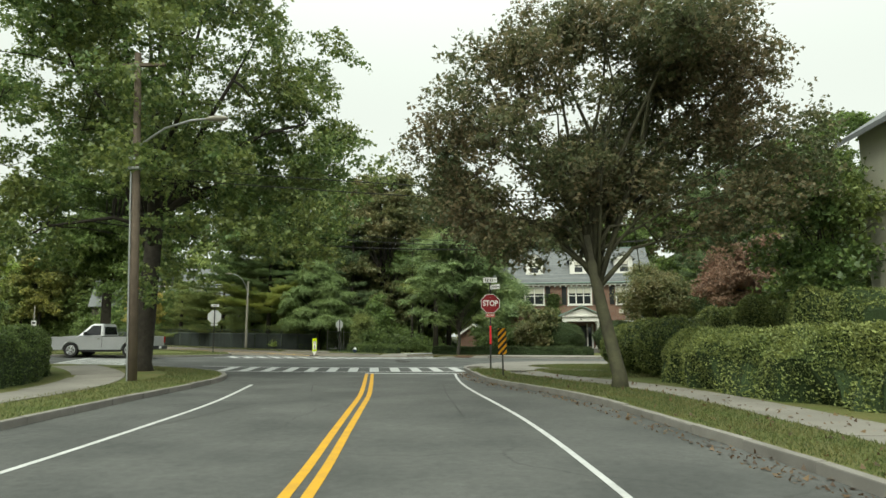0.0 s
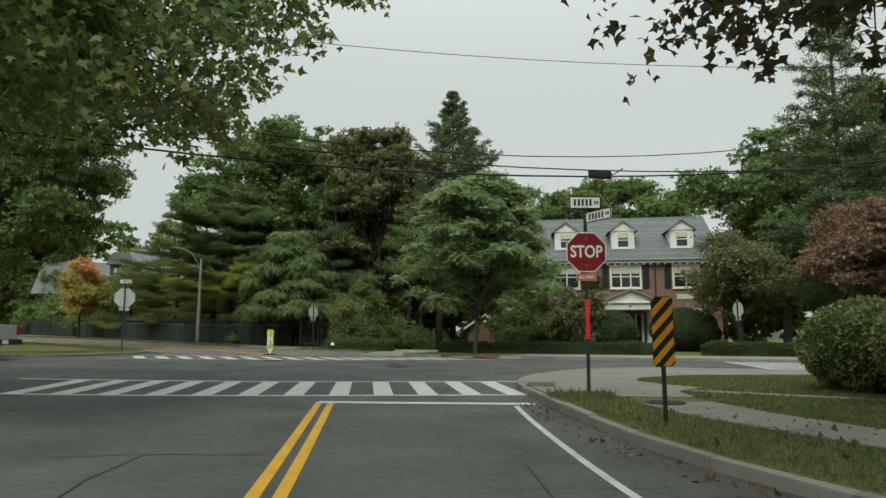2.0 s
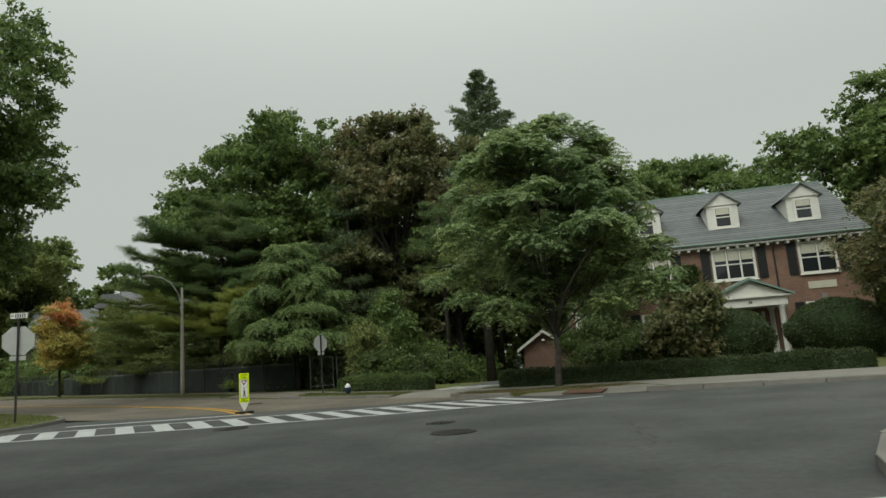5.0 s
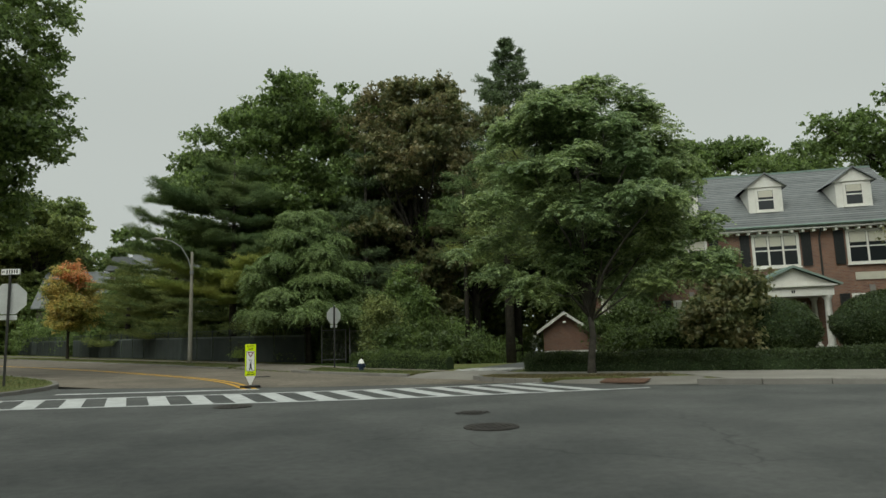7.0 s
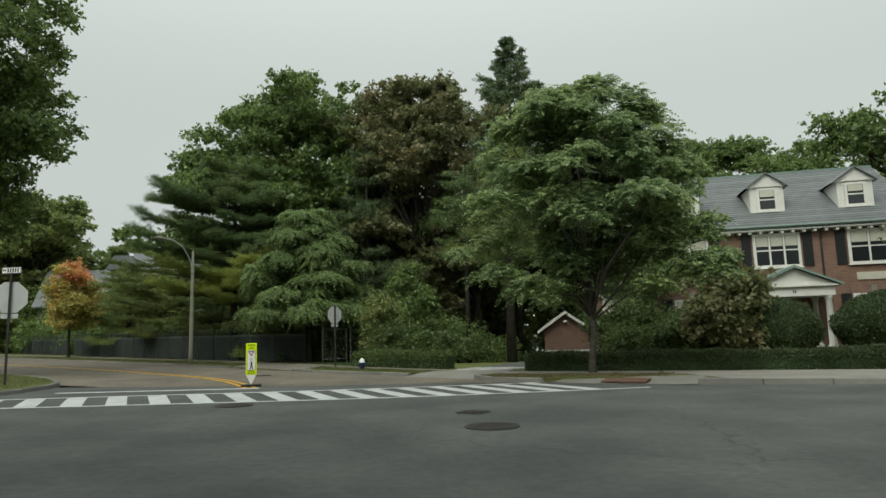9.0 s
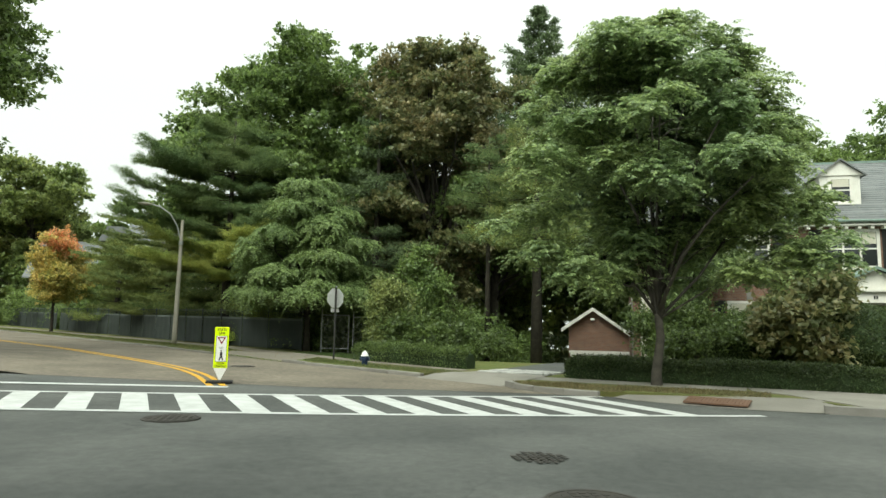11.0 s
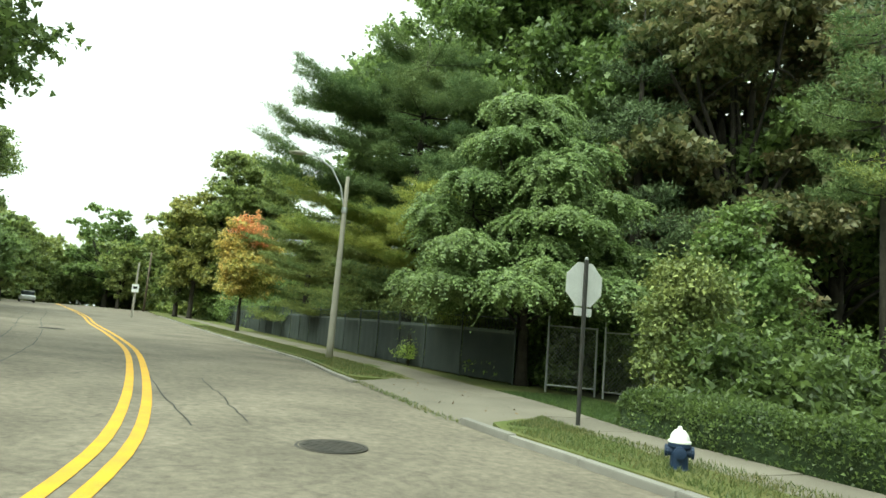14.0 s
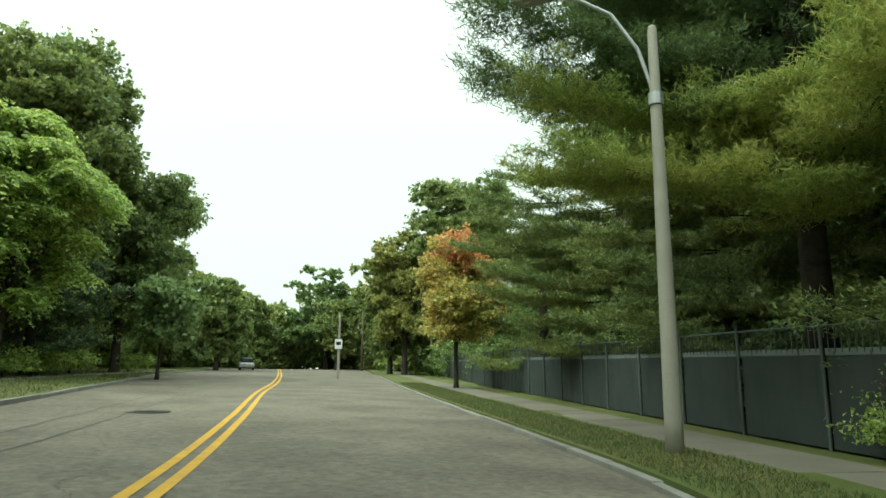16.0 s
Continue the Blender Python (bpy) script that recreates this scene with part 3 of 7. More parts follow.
# ---- the large structure: road, blocks of land, kerbs, pavements ----
KERB_EAST = [(7.3, -40), (7.15, 0), (6.8, 7), (6.5, 9.2), (6.12, 11.6), (5.75, 13.8), (5.3, 15.8), (4.75, 17.5), (4.15, 18.9), (3.5, 20.3), (2.95, 21.8), (2.6, 23.4), (2.3, 25.3), (2.02, 27.4), (1.75, 29.4), (1.95, 31.1), (2.85, 33.5), (4.4, 35.3), (6.9, 36.1), (9.4, 35.6), (15, 34.2), (60, 24)]
KERB_WEST = [(-4.4, -40), (-4.5, 8), (-4.9, 12), (-5.3, 16), (-5.5, 18.5), (-5.65, 20.4), (-6.15, 22.4), (-7.2, 24.5), (-8.8, 26.0), (-11, 26.8), (-14, 27.3), (-20, 26), (-70, 12)]
KERB_WEDGE = [(-70, 21), (-22, 36.4), (-18, 38), (-16.2, 39.3), (-15.2, 41), (-15.0, 43), (-15.3, 44.8), (-16.5, 46.8), (-19.5, 49.3), (-24, 52.2), (-31.7, 56.7), (-36.2, 59.1), (-46.5, 64.3), (-67.9, 75.3), (-120, 108)]
KERB_NORTH_B = [(-6.0, 51.0), (-6.7, 51.5), (-8.1, 52.6), (-11.7, 55.1), (-14.2, 57.2), (-17.6, 59.6), (-21.5, 63), (-25.1, 65.5), (-31.7, 69.9), (-49.4, 82), (-62, 91), (-120, 131)]
KERB_NORTH_E = [(-3.45, 49.0), (-3.2, 48.2), (-2.7, 47.6), (-1.6, 47.0), (-0.8, 46.6), (0.3, 45.9), (2.4, 45.2), (6.6, 44.2), (14.9, 42.4), (60, 32)]


def structure(name, bm, mat, label="", smooth=False):
    return tagged(new(name, mesh_of(bm, name, mat, smooth)), label, "", "", "structure")


bm = bmesh.new()
for x0, x1, y0, y1 in ((-1500, 1500, -1500, -45), (-1500, 1500, 150, 1500), (-1500, -130, -45, 150), (80, 1500, -45, 150)):
    bm.faces.new([bm.verts.new((x, y, -1.3 if x < 0 else -1.3)) for x, y in ((x0, y0), (x1, y0), (x1, y1), (x0, y1))])
sheet(bm, [(-130, -45), (80, -45), (80, 150), (-130, 150)], -0.25, 8.0)
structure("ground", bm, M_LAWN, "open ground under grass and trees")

structure("road", sheet(bmesh.new(), [(-60, -40), (60, -40), (60, 60), (5, 60), (5, 44.9), (-1.2, 47.1), (-3.0, 47.1), (-4.9, 47.0), (-7.7, 46.2), (-9.9, 46.0), (-14.1, 45.6), (-60, 41)], 0.0, 2.0), M_ASPHALT, "dark patched asphalt road surface")
structure("road_2", sheet(bmesh.new(), [(-14.1, 45.6), (-9.9, 46.0), (-7.7, 46.2), (-4.9, 47.0), (-3.0, 47.1), (-1.2, 47.1), (5, 44.9), (5, 60), (-20, 78), (-125, 145), (-125, 95), (-60, 62)], 0.005, 2.0), M_ASPHALT_OLD, "pale worn asphalt road with dark cracks")

KE, KW, KD = smooth_line(KERB_EAST, 0.6), smooth_line(KERB_WEST, 0.6), smooth_line(KERB_WEDGE, 0.8)
KB, KN = smooth_line(KERB_NORTH_B, 0.8), smooth_line(KERB_NORTH_E, 0.6)
INSET = 0.13
land_e = [tuple(p) for p in offset_line(KE, -INSET)] + [(75, 24), (75, -40)]
land_w = [tuple(p) for p in offset_line(KW, INSET)] + [(-125, 12), (-125, -40)]
land_d = [tuple(p) for p in offset_line(KD, INSET)] + [(-125, 100), (-125, 21)]
inner_b, inner_n = [tuple(p) for p in offset_line(KB, -INSET)], [tuple(p) for p in offset_line(KN, INSET)]
land_n = [p for p in inner_b[::-1] if p[0] < -17.3] + [(-17.0, 59.6), (-16.0, 61.2), (-13.7, 59.6), (-11.8, 57.9), (-11.4, 56.9), (-11.5, 55.4)]
land_n += [p for p in inner_b[::-1] if p[0] > -11.3] + [(-5.7, 51.7), (-4.6, 52.7), (-3.9, 54.5), (-1.8, 53.7), (-2.55, 51.9), (-2.65, 50.9), (-3.0, 49.9)]
land_n += [p for p in inner_n if p[0] < -1.0] + [(-0.7, 47.1), (1.1, 46.85), (2.9, 46.5)] + [p for p in inner_n if p[0] > 3.0] + [(75, 32), (75, 148), (-120, 148)]
structure("lawn_1", sheet(bmesh.new(), land_e, 0.12, 3.0, 0.3), M_GRASS, "patchy mown grass verge with dry spots")
structure("lawn_2", sheet(bmesh.new(), land_w, 0.12, 3.0, 0.3), M_GRASS, "patchy mown grass verge round the corner")
structure("lawn_3", sheet(bmesh.new(), land_d, 0.12, 3.0, 0.3), M_GRASS, "grass wedge between two roads")
bm = sheet(bmesh.new(), land_n, 0.12, 1.5, 0.3)
structure("lawn_4", bm, M_GRASS, "grass in front of a dark wood")
# dark sheet over the grass: the shade under the trees is in its colour
structure("wood_floor", sheet(bmesh.new(), [(-11.2, 63.2), (-14.8, 65.4), (-20.6, 68.2), (-34.8, 78.6), (-66, 102.6), (-66, 140), (40, 140), (40, 92), (8, 92), (-4, 92), (-4.6, 70), (-5.2, 64)], 0.13, 2.0), M_LAWN, "soil under trees, coloured dark for their shade")


def stone_mesh(length, seed):
    rng = random.Random(seed)
    bm = boxed(-length / 2 + 0.006, -0.075, -0.25, length / 2 - 0.006, 0.075, 0.0, bevel=0.018)
    for v in bm.verts:
        v.co += Vector((0, rng.uniform(-0.006, 0.006), rng.uniform(-0.006, 0.006)))
    return mesh_of(bm, "kerbstone", M_GRANITE)


def kerb(name, line, side, lo, hi, label, height=0.135, length=1.5):
    """Granite stones along a stretch of a kerb line; the rest of it plain, joined."""
    k = tagged(new(name), label, "", "", "structure")
    meshes = [stone_mesh(length, i) for i in range(4)]
    run = np.r_[0, np.cumsum(np.linalg.norm(np.diff(line, axis=0), axis=1))]
    rng = random.Random(7)
    for i in range(int(run[-1] / length)):
        a = [np.interp(i * length, run, line[:, j]) for j in (0, 1)]
        b = [np.interp((i + 1) * length, run, line[:, j]) for j in (0, 1)]
        if not lo <= i * length <= hi:
            continue
        o = new("kerbstone", meshes[rng.randrange(4)])
        cx, cy = (a[0] + b[0]) / 2, (a[1] + b[1]) / 2
        yaw = math.degrees(math.atan2(b[1] - a[1], b[0] - a[0]))
        rise = math.degrees(math.atan2(ground_z(*b) - ground_z(*a), length))
        nx, ny = -math.sin(radians(yaw)) * side * 0.06, math.cos(radians(yaw)) * side * 0.06
        o.matrix_basis = pose(cx + nx, cy + ny, ground_z(cx, cy) + height + rng.uniform(-0.012, 0.012), rng.uniform(-2, 2), -rise, yaw + rng.uniform(-0.5, 0.5))
        o.parent = k
    return k


kerb("kerb_1", KE, -1, 36, 105, "weathered granite kerb along the grass verge")
kerb("kerb_2", KW, 1, 40, 100, "weathered granite kerb round the corner")
kerb("kerb_3", KD, 1, 35, 150, "granite kerb round the grass wedge", 0.12)
kerb("kerb_4", KB, -1, 0, 7.4, "pale granite kerb beside the fire hydrant", 0.11)
kerb("kerb_5", KB, -1, 13.0, 85, "low granite kerb along the fenced verge", 0.075)
kerb("kerb_6", KN, 1, 0, 2.5, "granite kerb curving into a driveway", 0.14, 0.8)
kerb("kerb_7", KN, 1, 7.5, 60, "granite kerb along the far pavement", 0.14)


def slab_path(name, line, width, label, length=1.5, lift=0.128, mat=None):
    """Concrete slabs along a line, each a piece."""
    p = tagged(new(name), label, "", "", "structure")
    rng = random.Random(3)
    bm = boxed(-length / 2 + 0.007, -width / 2, -0.1, length / 2 - 0.007, width / 2, 0.0, bevel=0.008)
    me = mesh_of(bm, "slab", mat or M_CONCRETE)
    run = np.r_[0, np.cumsum(np.linalg.norm(np.diff(line, axis=0), axis=1))]
    for i in range(int(run[-1] / length)):
        a = [np.interp(i * length, run, line[:, j]) for j in (0, 1)]
        b = [np.interp((i + 1) * length, run, line[:, j]) for j in (0, 1)]
        o = new("slab", me)
        rise = math.degrees(math.atan2(ground_z(*b) - ground_z(*a), length))
        o.matrix_basis = pose((a[0] + b[0]) / 2, (a[1] + b[1]) / 2, ground_z((a[0] + b[0]) / 2, (a[1] + b[1]) / 2) + lift + rng.uniform(0, 0.008), rng.uniform(-0.3, 0.3), -rise, math.degrees(math.atan2(b[1] - a[1], b[0] - a[0])))
        o.parent = p
    return p


WALK_EAST = smooth_line([(8.9, -20), (8.85, 8), (8.6, 11), (8.3, 14), (7.75, 17.2), (6.8, 19.9), (5.7, 21.9), (4.85, 23.6), (4.38, 25.0), (4.1, 26.7)], 0.5)
slab_path("pavement_1", WALK_EAST, 1.3, "narrow concrete pavement strewn with leaves")
corner = [tuple(p) for p in offset_line(KE, -0.16)[(KE[:, 1] > 27.0) & (KE[:, 0] < 30)]]
corner += [(30, 28.6), (14.5, 33.0), (9.8, 33.0), (6.2, 32.3), (4.9, 31.2), (4.6, 30.2), (5.0, 29.3), (5.6, 28.5), (4.85, 27.6), (4.8, 26.5), (3.45, 26.5), (3.5, 27.3), (2.9, 27.5), (2.3, 27.1)]
structure("pavement_2", sheet(bmesh.new(), corner, 0.14, 2.0, 0.05), M_CONCRETE, "broad concrete corner pavement")
slab_path("pavement_6", smooth_line([(5.2, 27.95), (6.4, 27.3), (8.3, 26.2)], 0.5), 0.32, "thin pale concrete strip through the grass", 0.9)
WALK_WEST = smooth_line([(-7.6, -20), (-7.4, 6), (-7.6, 13.5), (-8.2, 17.2), (-9.9, 21), (-12, 23.8), (-14.6, 26.4)], 0.5)
slab_path("pavement_3", WALK_WEST, 1.6, "curved concrete pavement beside a hedge")
WALK_N = smooth_line([(-2.9, 50.75), (-1.8, 50.4), (-0.5, 49.95), (1, 49.5), (3.0, 48.9)], 0.5)
slab_path("pavement_4", WALK_N, 1.2, "narrow concrete pavement in front of a clipped hedge", 1.4)
broad = [p for p in inner_n if 2.9 < p[0] < 50] + [(50, 38.5), (27, 43.1), (18, 45.5), (10.2, 47.5), (5, 48.9), (2.6, 49.6), (2.4, 48.5), (2.9, 47.6)]
structure("pavement_7", sheet(bmesh.new(), broad, 0.137, 1.5, 0.03), M_CONCRETE, "broad concrete pavement in front of a clipped hedge")
base_b = smooth_line(KERB_NORTH_B, 0.5)
ease = np.clip((-base_b[:, 0] - 9) / 8, 0, 1)
WALK_B = base_b + (offset_line(base_b, -1.0) - base_b) * (1.95 + 0.8 * ease * ease * (3 - 2 * ease))[:, None]
WALK_B = WALK_B[(WALK_B[:, 0] > -85)]
slab_path("pavement_8", smooth_line([(-78, 79.2), (-70, 74.4), (-62, 69.0), (-54, 63.6), (-46, 58.6)], 0.6), 1.1, "pale concrete path across the far lawn", 1.5, 0.135)
slab_path("pavement_5", WALK_B[1:], 1.5, "worn concrete pavement along a fence", mat=M_CONCRETE_OLD)
DRIVE_APRON = [(-6.15, 50.85), (-5.2, 50.1), (-4.2, 49.4), (-3.55, 48.85), (-3.15, 49.2), (-2.85, 49.9), (-2.5, 50.9), (-2.35, 51.8), (-2.2, 52.5), (-4.35, 53.2), (-4.75, 52.5), (-5.75, 51.6)]
GATE_APRON = [(-17.3, 59.4), (-15.3, 57.95), (-13.9, 56.75), (-12.7, 55.75), (-11.75, 55.1), (-11.4, 55.6), (-11.3, 57.0), (-11.7, 58.05), (-13.6, 59.75), (-16.1, 61.4), (-17.1, 60.0)]
CORNER_RAMP = [(-1.0, 46.75), (-0.6, 46.35), (0.3, 45.8), (1.3, 45.35), (2.5, 45.1), (3.1, 45.15), (3.1, 46.6), (1.1, 46.95), (-0.6, 47.2)]


def ramped(name, outline, label, edge, rise=0.11, top=0.142, mat=None):
    """A dropped crossing: it rises from the road's edge line to the pavement."""
    bm = sheet(bmesh.new(), outline, 0.0, 0.6)
    a, b = np.array(edge[0]), np.array(edge[1])
    n = np.array([-(b - a)[1], (b - a)[0]]) / np.linalg.norm(b - a)
    for v in bm.verts:
        d = float(np.dot(np.array(v.co[:2]) - a, n))
        v.co.z += min(top, max(0.008, 0.008 + rise * d))
    return structure(name, bm, mat or M_CONCRETE, label)


ramped("driveway_apron", DRIVE_APRON, "concrete driveway crossing", ((-6.15, 50.85), (-3.55, 48.85)))
ramped("corner_ramp", CORNER_RAMP, "concrete ramp down to a crosswalk", ((-0.9, 46.5), (2.6, 45.0)), 0.09)
ramped("gate_apron", GATE_APRON, "cracked concrete crossing before a gate", ((-17.2, 59.3), (-11.8, 55.1)), 0.09, 0.124, M_CONCRETE_OLD)
structure("driveway", sheet(bmesh.new(), [(-3.9, 54.2), (-1.5, 53.4), (0.6, 57.5), (2.6, 63), (4.6, 70), (4.6, 77.4), (-0.6, 77.4), (-0.8, 70), (-1.4, 63), (-2.8, 58.5)], 0.165, 1.0), M_ASPHALT, "dark asphalt driveway to a garage")
cob = tagged(new("cobbled_strip"), "strip of pale worn cobbles across a driveway", "", "", "structure")
cm = mesh_of(boxed(-0.1, -0.06, -0.06, 0.1, 0.06, 0.0, bevel=0.015), "cobble", M_COBBLE)
rng0 = random.Random(5)
for i in range(13):
    for j in range(18):
        u, v = (i + 0.5 * (j % 2)) / 13.5, j / 18
        x, y = -4.4 + 2.1 * u + 0.62 * v, 52.75 + 1.75 * v - 0.8 * u
        o = new("cobble", cm)
        o.matrix_basis = pose(x, y, ground_z(x, y) + 0.172 + rng0.uniform(-0.012, 0.012), rng0.uniform(-3, 3), rng0.uniform(-3, 3), -24 + rng0.uniform(-5, 5))
        o.parent = cob


# ---- road markings ----
def marking(name, bm, mat, label):
    return tagged(new(name, mesh_of(bm, name, mat)), label, "", "", "structure")


yellow_a = smooth_line([(2.1, -30), (1.62, 3), (1.23, 7.0), (0.73, 10.6), (0.28, 13.8), (-0.13, 16.7), (-0.67, 19.8), (-1.85, 26.2)], 0.8)
bm = bmesh.new()
for d in (-0.11, 0.11):
    ribbon(bm, yellow_a, d - 0.06, d + 0.06, 0.006)
marking("centre_line_1", bm, M_YELLOW_PAINT, "double yellow centre line ending at a stop line")
for pts in ([(-3.5, 20.9), (-2.5, 21.2), (-1.3, 21.3)], [(-2.4, 20.0), (-1.8, 17.8)], [(-1.8, 17.8), (0.1, 17.2)], [(-2.4, 20.0), (-2.5, 21.2)], [(2.6, 12.5), (1.9, 17.4), (1.5, 21.0)], [(-2.9, 9.5), (-2.4, 12.0), (-2.2, 14.8)]):
    marking("road_seam", ribbon(bmesh.new(), np.concatenate([np.linspace(p, q, 5)[:-1] for p, q in zip(pts, pts[1:])] + [np.array([pts[-1]], float)]), -0.012, 0.014, 0.0045), M_TAR, "thin dark patch seam in the asphalt")
yellow_b = smooth_line([(-9.4, 45.3), (-10.15, 46.4), (-11.0, 47.6), (-12.0, 48.8), (-13.2, 50.05), (-15.2, 51.75), (-19.4, 54.95), (-24.2, 58.35), (-31, 62.55), (-41, 68.4), (-51, 74.6), (-68, 84.5), (-110, 108)], 0.8)
bm = bmesh.new()
for d in (-0.14, 0.14):
    ribbon(bm, yellow_b, d - 0.07, d + 0.07, 0.013)
_seam_rng = random.Random(6)
for off in (2.4, 3.3):
    seam = offset_line(yellow_b, off)[14:90]
    seam = seam + np.array([[_seam_rng.uniform(-0.05, 0.05), _seam_rng.uniform(-0.05, 0.05)] for _ in seam])
    marking("road_seam", ribbon(bmesh.new(), seam, -0.011, 0.013, 0.0115), M_TAR, "dark tar-filled seam along the road")
marking("centre_line_2", bm, M_YELLOW_PAINT, "worn double yellow line curving up the road")
edge_e = smooth_line([(4.9, -30), (4.6, 4), (4.2, 8.6), (3.7, 12.3), (3.15, 15.3), (2.6, 18.1), (2.15, 20.8), (1.75, 24.2), (1.6, 26.0)], 0.8)
marking("edge_line_1", ribbon(bmesh.new(), edge_e, -0.045, 0.045, 0.006), M_WHITE_PAINT, "thin white edge line")
edge_w = smooth_line([(-1.9, -30), (-2.05, 3), (-2.3, 7.3), (-2.7, 11), (-3.21, 14.8), (-4.3, 20.0)], 0.8)
marking("edge_line_2", ribbon(bmesh.new(), edge_w, -0.05, 0.05, 0.006), M_WHITE_PAINT, "thin white edge line")


def crosswalk(name, a0, a1, b0, b1, stripes, label, bar=0.42, lift=0.007, way=(0, 1)):
    """Two long lines, a0-a1 and b0-b1, with bars between them that run the given way."""
    c = tagged(new(name), label, "", "", "structure")
    a0, a1, b0, b1 = [np.array(p, float) for p in (a0, a1, b0, b1)]
    for p, q in ((a0, a1), (b0, b1)):
        line = np.stack([p + (q - p) * t for t in np.linspace(0, 1, 24)])
        part("long_line", ribbon(bmesh.new(), line, -0.09, 0.09, lift + 0.003), M_WHITE_PAINT, c)
    for i in range(stripes):
        p = a0 + (a1 - a0) * (i + 0.5) / stripes
        e, w = b1 - b0, np.array(way, float)
        t, u = np.linalg.solve(np.stack([w, -e], axis=1), b0 - p)
        if not 0 <= u <= 1:
            continue
        q = p + w * t
        line = np.stack([p + (q - p) * s for s in np.linspace(0.02, 0.98, 6)])
        part("bar", ribbon(bmesh.new(), line, -bar / 2, bar / 2, lift), M_WHITE_PAINT, c)
    return c


crosswalk("crosswalk_1", (-8.64, 26.45), (2.16, 28.0), (-10.4, 29.75), (1.95, 31.45), 12, "white ladder crosswalk before the junction", bar=0.4, way=(-0.19, 1))
crosswalk("crosswalk_2", (-14.2, 39.45), (1.3, 44.35), (-14.2, 41.6), (-1.2, 46.95), 18, "white ladder crosswalk slanting over the far road", way=(-0.55, 0.83))
crosswalk("crosswalk_3", (-13.8, 28.4), (-17.2, 37.6), (-16.8, 28.0), (-20.2, 37.0), 11, "white ladder crosswalk across the side road", way=(-1, -0.05))
crosswalk("crosswalk_4", (10.7, 36.0), (11.2, 43.2), (14.0, 35.2), (14.3, 42.6), 9, "white ladder crosswalk by the far house", way=(1, -0.2))
line = smooth_line([(-2.0, 26.22), (1.95, 26.3)], 0.5)
marking("stop_line_1", ribbon(bmesh.new(), line, -0.15, 0.15, 0.011), M_WHITE_PAINT, "white stop line")
line = smooth_line([(-13.9, 43.4), (-9.1, 45.2)], 0.5)
marking("stop_line_2", ribbon(bmesh.new(), line, -0.15, 0.15, 0.013), M_WHITE_PAINT, "white stop line")


# ---- trees ----
tree("maple_tree", "tall spreading maple with green leaves turning yellow", -10.1, 23.9, (0.3, 0.1, 11.5, 8.2, 7.6, 8.0), 1.35, 92, 118000, (0.145, 0.14), L_MAPLE_LEFT, 11, 0.36, fork=(0.3, 0, 6.5), corners=6, twigs=500, cluster=20, spread=0.28, clumps=5, clump=0.6, flat=0.4,
     extra=[((5.5, 0, 5.5), (2.2, 2.2, 1.1)), ((3.5, -2, 4.4), (2.0, 2.0, 0.9)), ((-4.0, -2, 4.6), (2.2, 2.2, 1.1)), ((7.0, 1, 7.6), (2.0, 2.0, 1.1)), ((1.2, -1.5, 3.2), (1.2, 1.2, 0.7)), ((-5.5, -1, 6.2), (2.0, 2.0, 1.0)),
            ((4.6, 3.5, 8.5), (1.7, 1.7, 1.0)), ((5.3, 2.9, 7.2), (1.6, 1.6, 0.9)), ((4.2, 5.2, 6.9), (1.4, 1.4, 0.8)), ((5.6, 3.7, 9.5), (1.6, 1.6, 1.0)), ((3.3, 3.5, 6.0), (1.5, 1.5, 0.8)), ((4.1, 5.6, 8.0), (1.5, 1.5, 0.9)), ((2.3, 4.3, 8.2), (1.6, 1.6, 1.0)), ((4.3, 3.6, 5.4), (1.1, 1.1, 0.6)), ((3.0, 1.5, 7.4), (2.3, 2.3, 1.5)), ((3.8, 2.4, 9.4), (2.2, 2.2, 1.5)), ((1.8, 3.0, 6.6), (2.0, 2.0, 1.2)), ((2.6, 2.6, 8.4), (2.0, 2.0, 1.4))])
skirt = [((-3.8, 1.6, 4.6), (0.8, 0.8, 0.5)), ((-2.9, 2.0, 4.3), (0.8, 0.8, 0.5)), ((-1.9, 1.8, 4.25), (0.8, 0.8, 0.5)), ((-0.9, 2.0, 4.4), (0.8, 0.8, 0.5)), ((-4.4, 1.3, 5.4), (0.9, 0.9, 0.6)), ((-0.2, 2.2, 4.6), (0.9, 0.9, 0.5)), ((-4.6, 0, 6.6), (1.2, 1.3, 0.9)), ((-4.3, 0.6, 5.4), (1.1, 1.2, 0.9)), ((-3.6, -0.6, 4.6), (1.1, 1.2, 0.8)), ((-2.8, -0.4, 3.9), (1.0, 1.2, 0.6)), ((4.3, 0, 6.8), (1.5, 1.5, 0.9)), ((4.9, 0.4, 5.7), (1.3, 1.4, 0.8)),
         ((3.6, -0.5, 4.8), (1.2, 1.3, 0.7)), ((2.4, 0.6, 4.3), (1.1, 1.2, 0.6)), ((0, 0, 10.4), (1.5, 1.5, 0.9)), ((-1.9, 0.5, 10.0), (1.5, 1.5, 0.9)), ((1.8, -0.4, 9.9), (1.5, 1.5, 0.9)), ((-3.4, 0, 8.8), (1.5, 1.5, 1.0)), ((3.4, 0, 8.6), (1.5, 1.5, 1.0))]
tree("maple_tree", "leaning dark maple with bronze-green leaves", 6.5, 18.3, (-0.1, 0.6, 7.5, 4.9, 4.6, 3.4), 1.0, 44, 96000, (0.108, 0.104), L_MAPLE_DARK, 12, 0.18, fork=(-0.75, 0.3, 4.2), extra=skirt, spread=0.26, cluster=18, corners=6, twigs=900, bark=M_BARK_MOSS)


